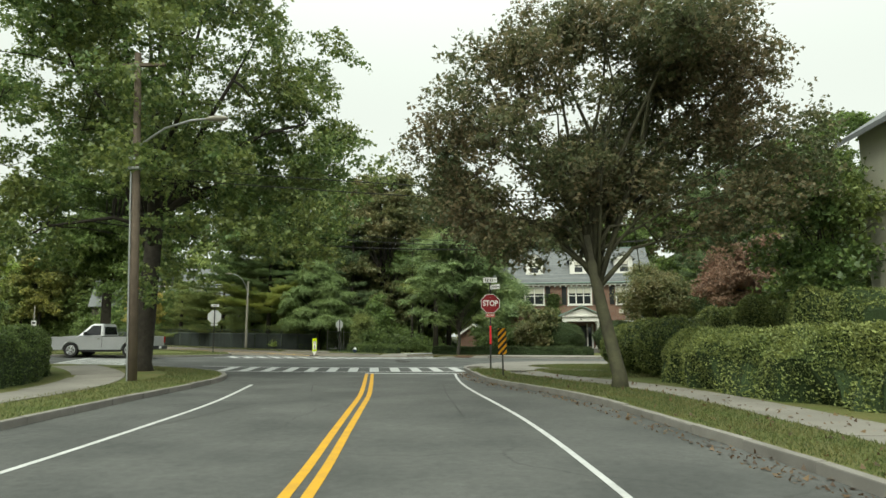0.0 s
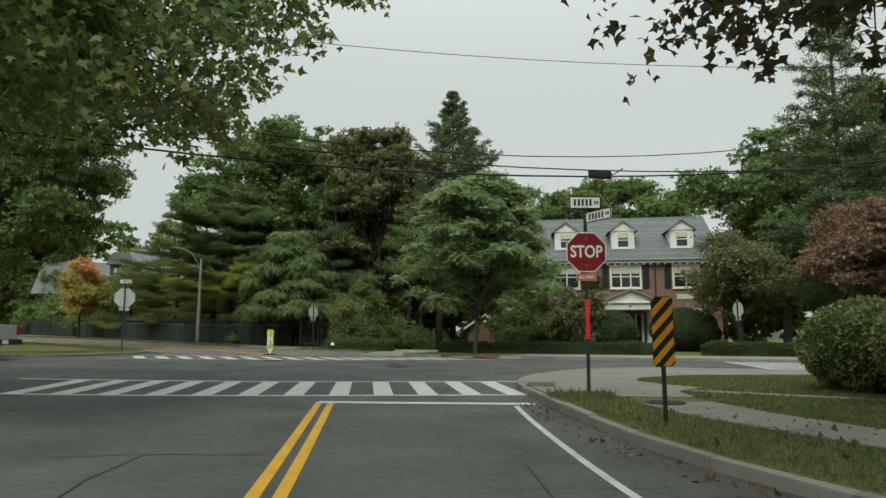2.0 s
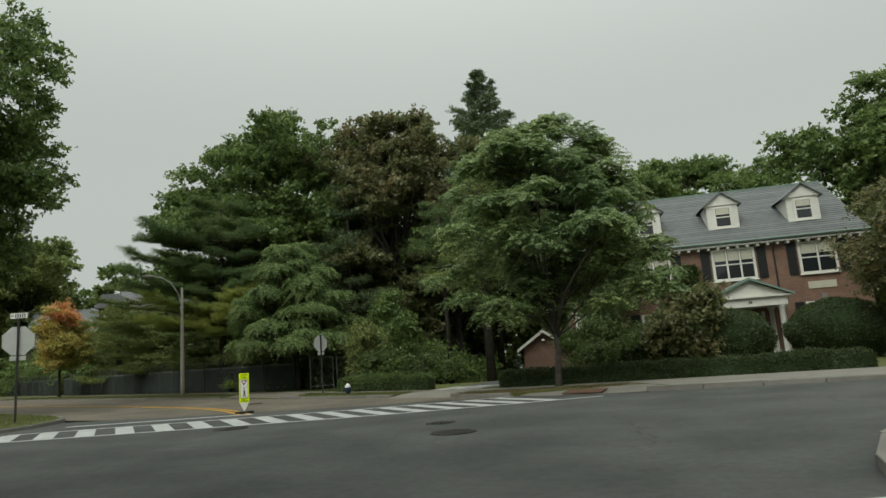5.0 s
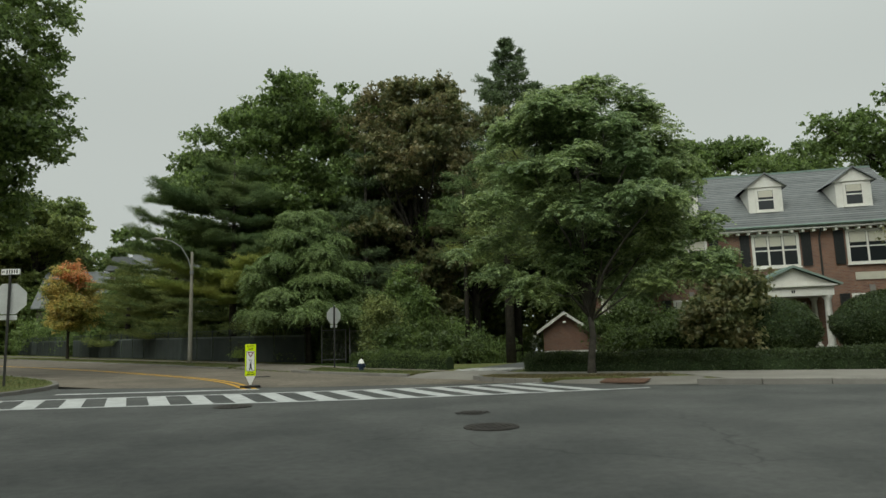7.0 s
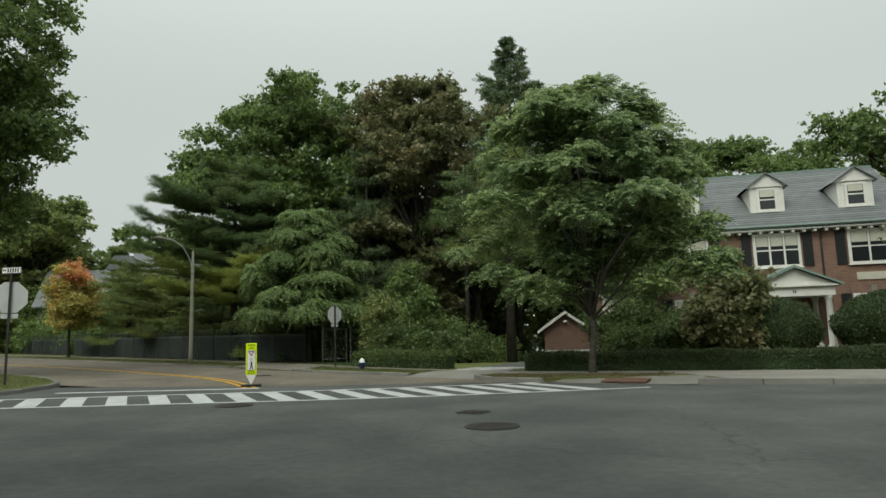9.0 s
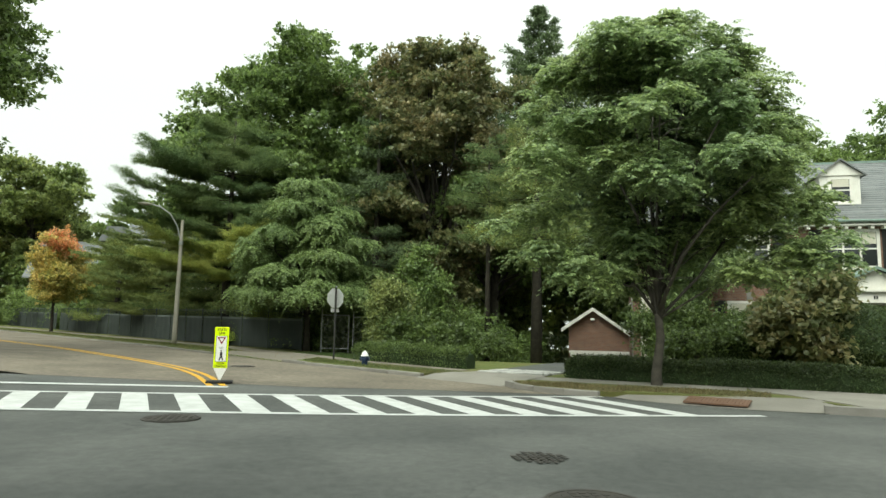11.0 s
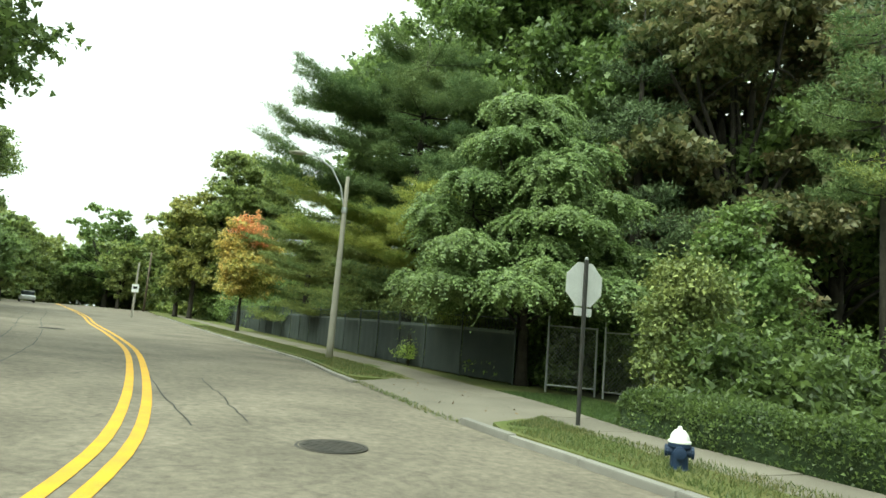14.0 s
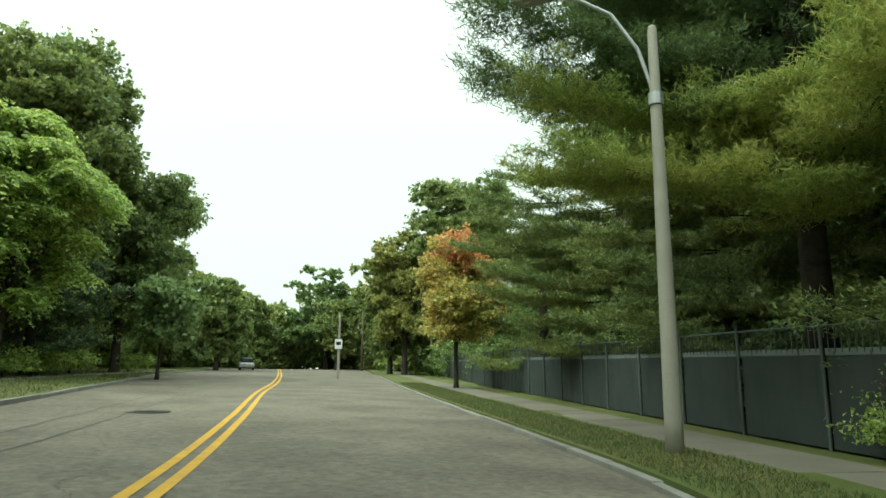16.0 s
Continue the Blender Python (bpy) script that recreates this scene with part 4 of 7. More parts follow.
def plume_tree(name, label, x, y, lobes, fronds, mat, bark, seed, trunk, fork, pairs=9, frond=0.5, leaflet=(0.13, 0.05), sag=0.5, lift=0.35):
    """A tree whose leaves are long arching plumes with leaflets along both sides."""
    rng = np.random.default_rng(seed)
    t = thing(name, x, y, ground_z(x, y) + 0.1, 0, label, "tree")
    lobes = [(np.array(c, float), np.array(r, float)) for c, r in lobes]
    wood = limbs(bmesh.new(), rng, (0, 0, 0), fork, lobes, trunk, min(1.0, 30 / len(lobes)), 0.02)
    small = knobbly(rng, lobes, 5, 0.5)
    weight = np.array([r[0] * r[1] for _, r in small])
    pick = rng.choice(len(small), size=fronds, p=weight / weight.sum())
    c, r = np.array([q[0] for q in small])[pick], np.array([q[1] for q in small])[pick]
    d = rng.normal(size=(fronds, 3))
    d[:, 2] = np.abs(d[:, 2]) * 0.9 + 0.1
    d /= np.linalg.norm(d, axis=1)[:, None]
    foot = c + d * r * (1.0 - 0.5 * rng.random((fronds, 1)) ** 2)
    way = d * np.array([1, 1, 0.3]) + rng.normal(size=(fronds, 3)) * 0.35
    way[:, 2] += lift
    way /= np.linalg.norm(way, axis=1)[:, None]
    ln = frond * (0.65 + 0.7 * rng.random((fronds, 1)))
    flatway = way * np.array([1, 1, 0]) + 1e-6
    flatway /= np.linalg.norm(flatway, axis=1)[:, None]
    across = np.stack([-flatway[:, 1], flatway[:, 0], np.zeros(fronds)], axis=1)
    at, axis = [], []
    for k in range(pairs):
        u = (k + 0.7) / pairs
        spot = foot + way * ln * u + np.array([0, 0, -1.0]) * sag * ln * u * u
        along = way + np.array([0, 0, -2.0]) * sag * u
        for s in (-1, 1):
            at.append(spot)
            v = across * s * 0.9 + along * 0.5 + np.array([0, 0, -0.28])
            axis.append(v / np.linalg.norm(v, axis=1)[:, None] * math.sin(math.pi * (0.22 + 0.7 * u)) ** 0.5)
    at, axis = np.concatenate(at), np.concatenate(axis) * leaflet[0]
    n = len(at)
    axis = axis * (0.8 + 0.4 * rng.random((n, 1))) + rng.normal(size=(n, 3)) * 0.012
    up = np.array([0, 0, 0.7]) + np.repeat(d[None], 2 * pairs, axis=0).reshape(-1, 3) * 0.6 + rng.normal(size=(n, 3)) * 0.6
    side = np.cross(axis, up)
    side *= leaflet[1] * 0.5 / (np.linalg.norm(side, axis=1)[:, None] + 1e-9)
    v = np.stack([at - side * 0.5, at + axis, at + axis * 0.4 + side * 1.2], axis=1)
    me = bpy.data.meshes.new("crown")
    me.vertices.add(3 * n)
    me.vertices.foreach_set("co", v.ravel().astype(np.float32))
    me.loops.add(3 * n)
    me.loops.foreach_set("vertex_index", np.arange(3 * n, dtype=np.int32))
    me.polygons.add(n)
    me.polygons.foreach_set("loop_start", np.arange(0, 3 * n, 3, dtype=np.int32))
    me.update(calc_edges=True)
    me.materials.append(mat)
    part("trunk", wood, bark, t, smooth=True)
    part("crown", me, mat, t)
    return t


rngl = np.random.default_rng(13)
airy = []
for k in range(92):
    d = rngl.normal(size=3)
    d /= np.linalg.norm(d)
    q = (0.25 + 0.75 * rngl.random() ** 0.55) * (0.94 + 0.34 * noise.noise(Vector(d) * 2.2 + Vector((7, 3, 1))))
    c = np.array([0.2, 0.0, 5.9]) + d * q * np.array([3.7, 3.5, 3.8])
    w = rngl.uniform(0.45, 0.85)
    airy.append((c, np.array([w, w, w * 0.8])))
airy += [((-3.3, -0.4, 4.0), (0.7, 0.7, 0.5)), ((-2.9, -1.2, 3.0), (0.7, 0.7, 0.4)), ((-1.8, -1.0, 2.7), (0.7, 0.7, 0.3)), ((3.9, -0.4, 4.4), (0.7, 0.7, 0.5)), ((3.4, -1.2, 3.2), (0.7, 0.7, 0.4)), ((2.2, -1.2, 2.7), (0.7, 0.7, 0.3)), ((0.8, 0, 9.4), (0.7, 0.7, 0.5)), ((1.7, 0.2, 9.0), (0.6, 0.6, 0.5)), ((-0.3, 0, 9.0), (0.6, 0.6, 0.5)), ((2.5, 0.3, 8.3), (0.6, 0.6, 0.5)), ((-1.3, 0, 8.4), (0.6, 0.6, 0.5))]
plume_tree("locust_tree", "feathery pale green locust tree in the verge", 0.38, 49.45, airy, 17500, L_LOCUST, M_BARK_GREY, 13, 0.115, (0.0, 0, 2.5), pairs=7, frond=0.55, leaflet=(0.15, 0.085), sag=0.6, lift=0.5)
tree("oak_tree", "huge rounded oak with dense green leaves", -19.6, 75.0, (0.4, 0, 12.0, 9.2, 7.0, 8.4), 1.75, 84, 180000, (0.25, 0.21), L_OAK, 14, 0.5, spread=0.3, clumps=7, flat=0.3, shell=0.55,
     extra=[((-6, 0, 16.5), (2.2, 2.2, 1.6)), ((-3, 0, 19.3), (2.2, 2.2, 1.5)), ((1, 0, 20.6), (2.2, 2.2, 1.4)), ((4.5, 0, 19.3), (2.2, 2.2, 1.5)), ((7.5, 0, 16.8), (2.2, 2.2, 1.6)), ((-8, 0, 13.2), (2.0, 2.0, 1.5))])
tree("maple_tree", "tall maple with leaves turning bronze", -9.2, 73.0, (0, 0, 11.0, 5.2, 5.0, 9.6), 1.35, 92, 130000, (0.24, 0.2), L_REDDISH, 15, 0.4, spread=0.28, clumps=6, flat=0.3, shell=0.32,
     extra=[((-2.2, 0, 18.9), (1.8, 1.8, 1.2)), ((1.6, 0, 19.2), (1.8, 1.8, 1.2)), ((4.0, 0, 17.0), (1.8, 1.8, 1.4)), ((-4.4, 0, 17.0), (1.8, 1.8, 1.4))])
rng0 = random.Random(4)
tiers = []
for k in range(9):
    r = 4.3 * (1 - k / 11)
    for a in range(max(5, int(r * 3.2))):
        t = a * 2.4 + k + rng0.uniform(-0.3, 0.3)
        q = r * rng0.uniform(0.4, 1.0)
        tiers.append(((q * math.cos(t), q * math.sin(t), 3.0 + k * 0.7 + rng0.uniform(-0.25, 0.25) - 0.12 * q), (0.75, 0.75, 0.32)))
plume_tree("beech_tree", "low layered tree with pale drooping leaves", -14.6, 64.8, tiers, 19000, L_BEECH, M_BARK, 16, 0.18, (0, 0, 2.6), pairs=8, frond=0.62, leaflet=(0.145, 0.085), sag=0.85, lift=0.25)
tree("oak_tree", "dark tree filling the wood behind the gate", -14.0, 79.0, (0, 0, 9.5, 6.5, 5.5, 8.4), 1.7, 60, 60000, (0.34, 0.26), L_OAK, 36, 0.4, spread=0.34, clumps=5)
tree("oak_tree", "dark tree filling the wood behind the driveway", -5.6, 76.5, (0, 0, 10.6, 5.2, 5.0, 5.6), 1.5, 46, 56000, (0.28, 0.21), L_OAK, 37, 0.35, spread=0.32, clumps=5)
tree("street_tree", "broad green tree on the grass wedge", -28.2, 50.4, (0, 0, 11.4, 5.8, 5.6, 7.2), 1.4, 60, 150000, (0.2, 0.16), L_OAK, 17, 0.4, clumps=6, flat=0.25,
     extra=[((4.6, -2.4, 14.5), (1.8, 1.8, 1.4)), ((5.0, -2.8, 11.5), (1.8, 1.8, 1.4)), ((4.4, -2.4, 8.5), (1.8, 1.8, 1.3)), ((3.6, -2.0, 17.0), (1.7, 1.7, 1.3)), ((3.8, -2.6, 6.4), (1.5, 1.5, 1.0)), ((5.6, -2.6, 13.0), (1.6, 1.6, 1.2)), ((5.2, -2.4, 10.0), (1.6, 1.6, 1.2)), ((5.4, -2.8, 16.0), (1.6, 1.6, 1.2)), ((4.0, -2.2, 18.6), (1.7, 1.7, 1.2)), ((5.0, -3.0, 7.4), (1.4, 1.4, 0.9)), ((2.2, -2.0, 4.6), (1.3, 1.3, 0.8)), ((2.0, -1.0, 20.0), (1.7, 1.7, 1.2)), ((3.9, 2.3, 8.0), (1.6, 1.6, 1.1)), ((4.2, 2.7, 10.2), (1.7, 1.7, 1.2)), ((3.9, 2.9, 12.4), (1.7, 1.7, 1.2)), ((4.3, 2.5, 14.6), (1.7, 1.7, 1.2)), ((4.0, 2.8, 16.8), (1.7, 1.7, 1.2)), ((3.4, 2.6, 18.8), (1.6, 1.6, 1.2)), ((3.6, 2.0, 6.4), (1.3, 1.3, 0.8))])
rngm = np.random.default_rng(18)
sprays = [(np.array([-0.4, 0, 8.0]) + q * np.array([3.9, 3.6, 5.6]), (0.8, 0.8, 0.5)) for q in (d / np.linalg.norm(d) * (0.3 + 0.7 * rngm.random() ** 0.6) for d in rngm.normal(size=(80, 3)))]
plume_tree("lime_tree", "young yellow-green tree beside the road", -50.6, 61.2, sprays, 11000, L_LIME, M_BARK, 18, 0.2, (0, 0, 3.0), pairs=5, frond=0.85, leaflet=(0.27, 0.16), sag=0.8, lift=0.3)
tree("roadside_oak", "tall dark oak leaning over the road", -63.4, 64.0, (0, 0, 13.0, 6.4, 6.2, 9.2), 1.8, 74, 130000, (0.3, 0.23), L_WOODS, 38, 0.5, spread=0.36, clumps=6, flat=0.2)
tree("round_tree", "tall rounded tree behind far houses", -66.0, 105.0, (0, 0, 15.0, 6.6, 6.2, 6.8), 1.7, 52, 60000, (0.36, 0.28), L_WOODS, 61, 0.3, spread=0.34, clumps=6, flat=0.25)
tree("street_tree", "dark green tree at the roadside below an oak", -64.8, 70.2, (0, 0, 8.4, 5.6, 5.2, 7.4), 1.5, 60, 90000, (0.26, 0.18), L_WOODS, 57, 0.3, droop=0.6, spread=0.34, clumps=6, flat=0.2)
tree("roadside_tree", "small pale green roadside tree", -55.2, 69.6, (0, 0, 3.8, 1.7, 1.7, 1.9), 0.8, 12, 7000, (0.3, 0.22), L_BEECH, 19, 0.1)
turning = tree("maple_tree", "small maple turning gold with an orange top", -42.3, 80.4, (0, 0, 5.0, 2.1, 2.1, 2.9), 0.8, 40, 44000, (0.16, 0.13), L_GOLD, 20, 0.12, clumps=5, flat=0.3, shell=0.25)
rngt = np.random.default_rng(21)
peak = [(np.array(c), np.array([0.5, 0.5, 0.45])) for c in ((0, 0, 8.1), (0.4, 0.2, 7.5), (-0.5, -0.2, 7.6), (1.0, -0.4, 7.0), (1.5, 0.2, 6.6), (-1.0, 0.3, 7.0), (0.2, -0.8, 7.1))]
q, d = crown_points(rngt, knobbly(rngt, peak, 5, 0.55), 5000)
part("turned_leaves", leaf_mesh("turned_leaves", q, d, L_ORANGE, 0.16, 0.13, rngt), L_ORANGE, turning, "orange-red leaves at the top")
tree("japanese_maple", "spreading maple with bronze-green leaves before the house", 16.6, 55.6, (0, 0, 4.7, 3.1, 2.8, 2.4), 0.9, 36, 40000, (0.15, 0.11), L_REDDISH, 59, 0.16)
tree("japanese_maple", "broad maple with dull red-brown leaves", 22.8, 50.6, (0, 0, 5.6, 4.2, 3.8, 3.0), 1.0, 44, 50000, (0.17, 0.13), L_RED_SHRUB, 21, 0.2)
tree("japanese_maple", "low wide maple with dull red leaves", 27.0, 45.5, (0, 0, 5.2, 4.8, 3.8, 3.4), 1.1, 34, 30000, (0.22, 0.16), L_RED_SHRUB, 22, 0.2)
tree("garden_tree", "bright green garden tree on the corner plot", 22.5, 34.5, (0, 0, 5.0, 4.2, 4.0, 3.4), 1.4, 22, 24000, (0.28, 0.22), L_MAPLE_LEFT, 23, 0.2)
tree("garden_tree", "slim green garden tree beside a white house", 12.7, 19.6, (0, 0, 4.2, 1.5, 1.5, 2.6), 0.6, 22, 16000, (0.13, 0.1), L_MAPLE_LEFT, 60, 0.08)
tree("garden_tree", "bright green garden tree on the corner plot", 15.5, 23.5, (0, 0, 3.4, 2.8, 2.6, 2.2), 1.1, 16, 16000, (0.2, 0.16), L_MAPLE_LEFT, 24, 0.14)
tree("house_tree", "dark rounded tree behind the brick house", 28.4, 76.0, (0, 0, 12.2, 8.6, 7.0, 9.0), 1.8, 70, 95000, (0.28, 0.23), L_OAK, 25, 0.4, clumps=6, flat=0.3, spread=0.32)
tree("house_tree", "dark rounded tree behind the brick house", 36.0, 68.0, (0, 0, 14.0, 9.0, 7.0, 10.6), 1.9, 74, 90000, (0.3, 0.25), L_OAK, 26, 0.4, clumps=6, flat=0.3, spread=0.32)
tree("wild_shrub", "tall yellow-green shrub behind a hedge", -9.4, 61.2, (0, 0, 2.0, 0.9, 0.8, 1.9), 0.38, 26, 20000, (0.10, 0.07), L_HEDGE_PALE, 27, 0.06)
tree("wild_shrub", "dark flowering shrub with a few pink blooms", -8.0, 60.4, (0, 0, 0.9, 1.5, 1.1, 0.8), 0.5, 16, 14000, (0.18, 0.09), L_HEDGE, 28, 0.05)
tree("wild_shrub", "dark evergreen shrub behind a hedge", -5.6, 63.4, (0, 0, 0.8, 1.5, 1.1, 0.75), 0.5, 12, 12000, (0.18, 0.09), L_HEDGE, 29, 0.05)
tree("wild_shrub", "dark evergreen shrub before the house", 3.2, 59.3, (0, 0, 1.5, 1.7, 1.4, 1.4), 0.6, 22, 26000, (0.14, 0.08), L_HEDGE, 30, 0.05)
tree("wild_shrub", "dark evergreen shrub before the house", 5.6, 58.4, (0, 0, 1.3, 1.6, 1.3, 1.2), 0.55, 20, 24000, (0.14, 0.08), L_HEDGE, 31, 0.05)
tree("garden_tree", "slender pale green tree beside the house wing", 4.2, 62.0, (0, 0, 4.3, 2.0, 1.8, 2.4), 0.7, 30, 40000, (0.13, 0.07), L_LOCUST, 58, 0.08, droop=0.6)
tree("wild_shrub", "bronze-tinged shrub beside the porch", 6.6, 57.0, (0, 0, 2.2, 1.7, 1.5, 1.9), 0.7, 18, 14000, (0.22, 0.15), L_REDDISH, 32, 0.08)
tree("wild_shrub", "small bright shrub at a fence", -20.0, 67.1, (0, 0, 0.45, 0.35, 0.3, 0.4), 0.18, 9, 2500, (0.06, 0.045), L_LIME, 33, 0.03)
for i, (x, y, h) in enumerate(((-66.0, 71.5, 1.0), (-57.5, 64.2, 0.8), (-61.0, 66.6, 0.9), (-53.6, 62.0, 0.7))):
    tree("wild_shrub", "yellow-green shrub on the far lawn", x, y, (0, 0, h * 0.8, 1.7, 1.3, h * 0.8), 0.5, 10, 5000, (0.15, 0.1), L_LIME, 90 + i, 0.05)
tree("roadside_tree", "tall tree turning yellow beside the far road", -72.0, 101.8, (0, 0, 9.4, 4.4, 4.2, 7.2), 1.3, 56, 36000, (0.34, 0.27), L_YELLOWING, 63, 0.3, clumps=6, flat=0.3, shell=0.3)
tree("vine_tree", "ivy-wrapped young tree at the driveway edge", -8.6, 64.6, (0, 0, 3.6, 0.9, 0.9, 2.6), 0.5, 22, 24000, (0.15, 0.11), L_OAK, 35, 0.1)


def conifer(name, label, x, y, height, radius, tiers, mat, seed, leaf=(0.16, 0.025), rise=0.1, tip=0.12, start=0.12, trunk=0.3, power=1.0, needles=12, tuft=0.26, widest=99.0, boughs=(4, 7), gap=0.42, arms=(), gold=0.0, plate=1.0, short=None):
    """A conifer: a straight trunk, whorls of boughs, side twigs in flat plates, brushes of needles along each twig; boughs below the height gold are yellowing,
    and short (two angles, reach) keeps one side of the crown narrow."""
    rng = np.random.default_rng(seed)
    t = thing(name, x, y, ground_z(x, y) + 0.1, 0, label, "tree")
    bm = bmesh.new()
    tube(bm, [(0, 0, -0.2), (0, 0, height * 0.5), (0, 0, height)], [trunk, trunk * 0.6, 0.03], 9)
    heaps = {True: ([], []), False: ([], [])}
    rows = []
    for i in range(tiers):
        u = start + (1 - start) * (i + rng.random() * 0.5) / tiers
        reach0 = min(widest, radius * max(tip, (1 - u) ** power))
        turn = rng.random() * 6.3
        n = int(rng.integers(*boughs))
        rows += [(height * u + rng.normal() * 0.15 * plate, turn + 2 * math.pi * j / n + rng.normal() * 0.25, reach0 * rng.uniform(0.55, 1.12)) for j in range(n)]
    first_arm = len(rows)
    rows += [(z, radians(a), r) for z, a, r in arms]
    for i, (z, a, reach) in enumerate(rows):
        if short and short[0] < math.degrees(a) % 360 < short[1]:
            reach = min(reach, short[2] * rng.uniform(0.8, 1.1))
        d, side = np.array([math.cos(a), math.sin(a), 0.0]), np.array([-math.sin(a), math.cos(a), 0.0])
        base = np.array([0, 0, z])
        bend = rise * rng.uniform(0.6, 1.4) + rng.normal() * 0.04
        line = lambda k: base + d * reach * k + np.array([0, 0, 1.0]) * reach * (bend * k * k - 0.10 * k * (1 - k))
        tube(bm, [line(0.0), line(0.35), line(0.7), line(1.0)], [0.02 + 0.03 * reach / radius, 0.03, 0.02, 0.006], 5)
        spots, ways = [], []
        for k in np.arange(0.22, 1.0, gap / max(reach, 0.6)):
            foot = line(k)
            for hand_side in (-1, 1):
                ln = min(1.5, (0.16 + 0.42 * (1 - k)) * reach + 0.16) * rng.uniform(0.6, 1.15)
                w = d * 0.7 + side * hand_side * 0.8 + rng.normal(size=3) * np.array([0.3, 0.3, 0.14 * plate])
                w /= np.linalg.norm(w)
                m = max(2, int(ln / tuft))
                q = (np.arange(m) + 0.6) / m
                spots.append(foot + w * ln * q[:, None] + np.array([0, 0, 1.0]) * (0.16 * ln * q[:, None] ** 2))
                ways.append(np.tile(w + np.array([0, 0, 0.35]), (m, 1)))
        q = np.linspace(0.85, 1.0, 3)
        spots.append(np.array([line(k) for k in q]))
        ways.append(np.tile(d + np.array([0, 0, 0.4]), (3, 1)))
        p, w = np.concatenate(spots), np.concatenate(ways)
        place, out = heaps[bool(z < gold and (i >= first_arm or rng.random() < 0.25))]
        place.append(np.repeat(p, needles, axis=0) + rng.normal(size=(len(p) * needles, 3)) * np.array([0.12, 0.12, 0.08 * plate]))
        out.append(np.repeat(w * 1.1, needles, axis=0))
    part("trunk", bm, M_BARK, t, smooth=True)
    for yellowing, (place, out) in heaps.items():
        if place:
            title, leafage = ("lower_crown", L_PINE_GOLD) if yellowing else ("crown", mat)
            part(title, leaf_mesh(title, np.concatenate(place), np.concatenate(out), leafage, leaf[0], leaf[1], rng, droop=-0.15, flat=0.35), leafage, t, "yellowing lower boughs" if yellowing else "")
    return t


conifer("pine_tree", "tall white pine with long layered boughs and yellowing lower ones", -21.2, 68.6, 13.8, 7.0, 7, L_PINE_DARK, 41, needles=56, leaf=(0.14, 0.02), power=0.36, start=0.36, tip=0.3, rise=0.14, gap=0.22, tuft=0.2, boughs=(6, 9), gold=6.4, plate=0.7, short=(236, 300, 2.7),
        arms=((7.0, 208, 6.2), (7.1, 226, 6.0), (8.7, 218, 5.8), (8.8, 240, 5.4), (10.3, 212, 5.2), (10.4, 234, 5.2), (4.2, 262, 4.4), (4.6, 230, 4.6), (3.9, 288, 4.6), (4.7, 304, 4.4), (5.4, 280, 5.0), (5.6, 316, 4.6), (5.2, 256, 4.6), (5.9, 222, 5.0), (6.3, 330, 4.6), (4.3, 336, 4.6), (5.0, 214, 4.8)))
conifer("pine_tree", "yellowing pine behind the fence", -26.0, 76.5, 11.0, 6.4, 8, L_PINE, 42, needles=38, leaf=(0.16, 0.03), gap=0.28, tuft=0.24, plate=0.5, boughs=(6, 9), power=0.5, start=0.12, tip=0.3, gold=4.5)
conifer("pine_tree", "low-boughed pine behind the fence", -35.5, 84.5, 9.0, 5.2, 10, L_PINE, 43, needles=26, leaf=(0.2, 0.045), gap=0.36, power=0.5, start=0.15, tip=0.3)
conifer("pine_tree", "low-boughed pine beside the gate", -17.4, 69.6, 8.0, 4.6, 10, L_PINE, 48, needles=34, leaf=(0.125, 0.021), gap=0.3, tuft=0.22, power=0.45, start=0.18, tip=0.3, gold=5.0)
conifer("pine_tree", "broad pine reaching over the fence", -29.4, 75.8, 10.0, 5.2, 8, L_PINE, 50, plate=0.5, boughs=(5, 8), needles=30, leaf=(0.17, 0.034), gap=0.32, tuft=0.24, power=0.38, start=0.14, tip=0.3, arms=((3.6, 196, 5.6), (4.6, 180, 5.4), (5.4, 206, 6.0), (6.4, 188, 5.6), (7.4, 200, 5.4), (4.2, 222, 4.8), (6.0, 226, 4.8), (8.4, 192, 4.6), (5.0, 168, 5.0), (7.0, 172, 4.8)))
conifer("pine_tree", "low broad pine behind the fence", -37.8, 82.2, 8.4, 4.2, 10, L_PINE, 54, needles=26, leaf=(0.18, 0.04), gap=0.36, power=0.5, start=0.15, tip=0.3)
conifer("spruce_tree", "tall dark spruce with a pointed top", -2.6, 81.0, 28.6, 12.0, 34, L_SPRUCE, 44, needles=17, leaf=(0.29, 0.075), power=0.85, trunk=0.35, rise=0.32, tip=0.02, start=0.3, widest=6.0, tuft=0.36, gap=0.45)
conifer("spruce_tree", "tall dark conifer beside the house garden", 23.6, 56.5, 24.0, 5.8, 20, L_SPRUCE, 45, needles=18, leaf=(0.26, 0.055), power=0.6, tuft=0.3, gap=0.36)
conifer("pine_tree", "tall pine with bare lower trunk beside the driveway lawn", -2.7, 64.2, 13.0, 4.4, 9, L_PINE, 46, needles=28, gap=0.32, tuft=0.24, leaf=(0.14, 0.028), power=0.4, start=0.42, tip=0.3, trunk=0.3, gold=7.4)
conifer("pine_tree", "slim pine with bare lower trunk beside the lawn", -5.2, 65.4, 12.0, 3.2, 7, L_PINE_DARK, 55, needles=24, gap=0.34, leaf=(0.15, 0.03), power=0.4, start=0.5, tip=0.3, trunk=0.17)
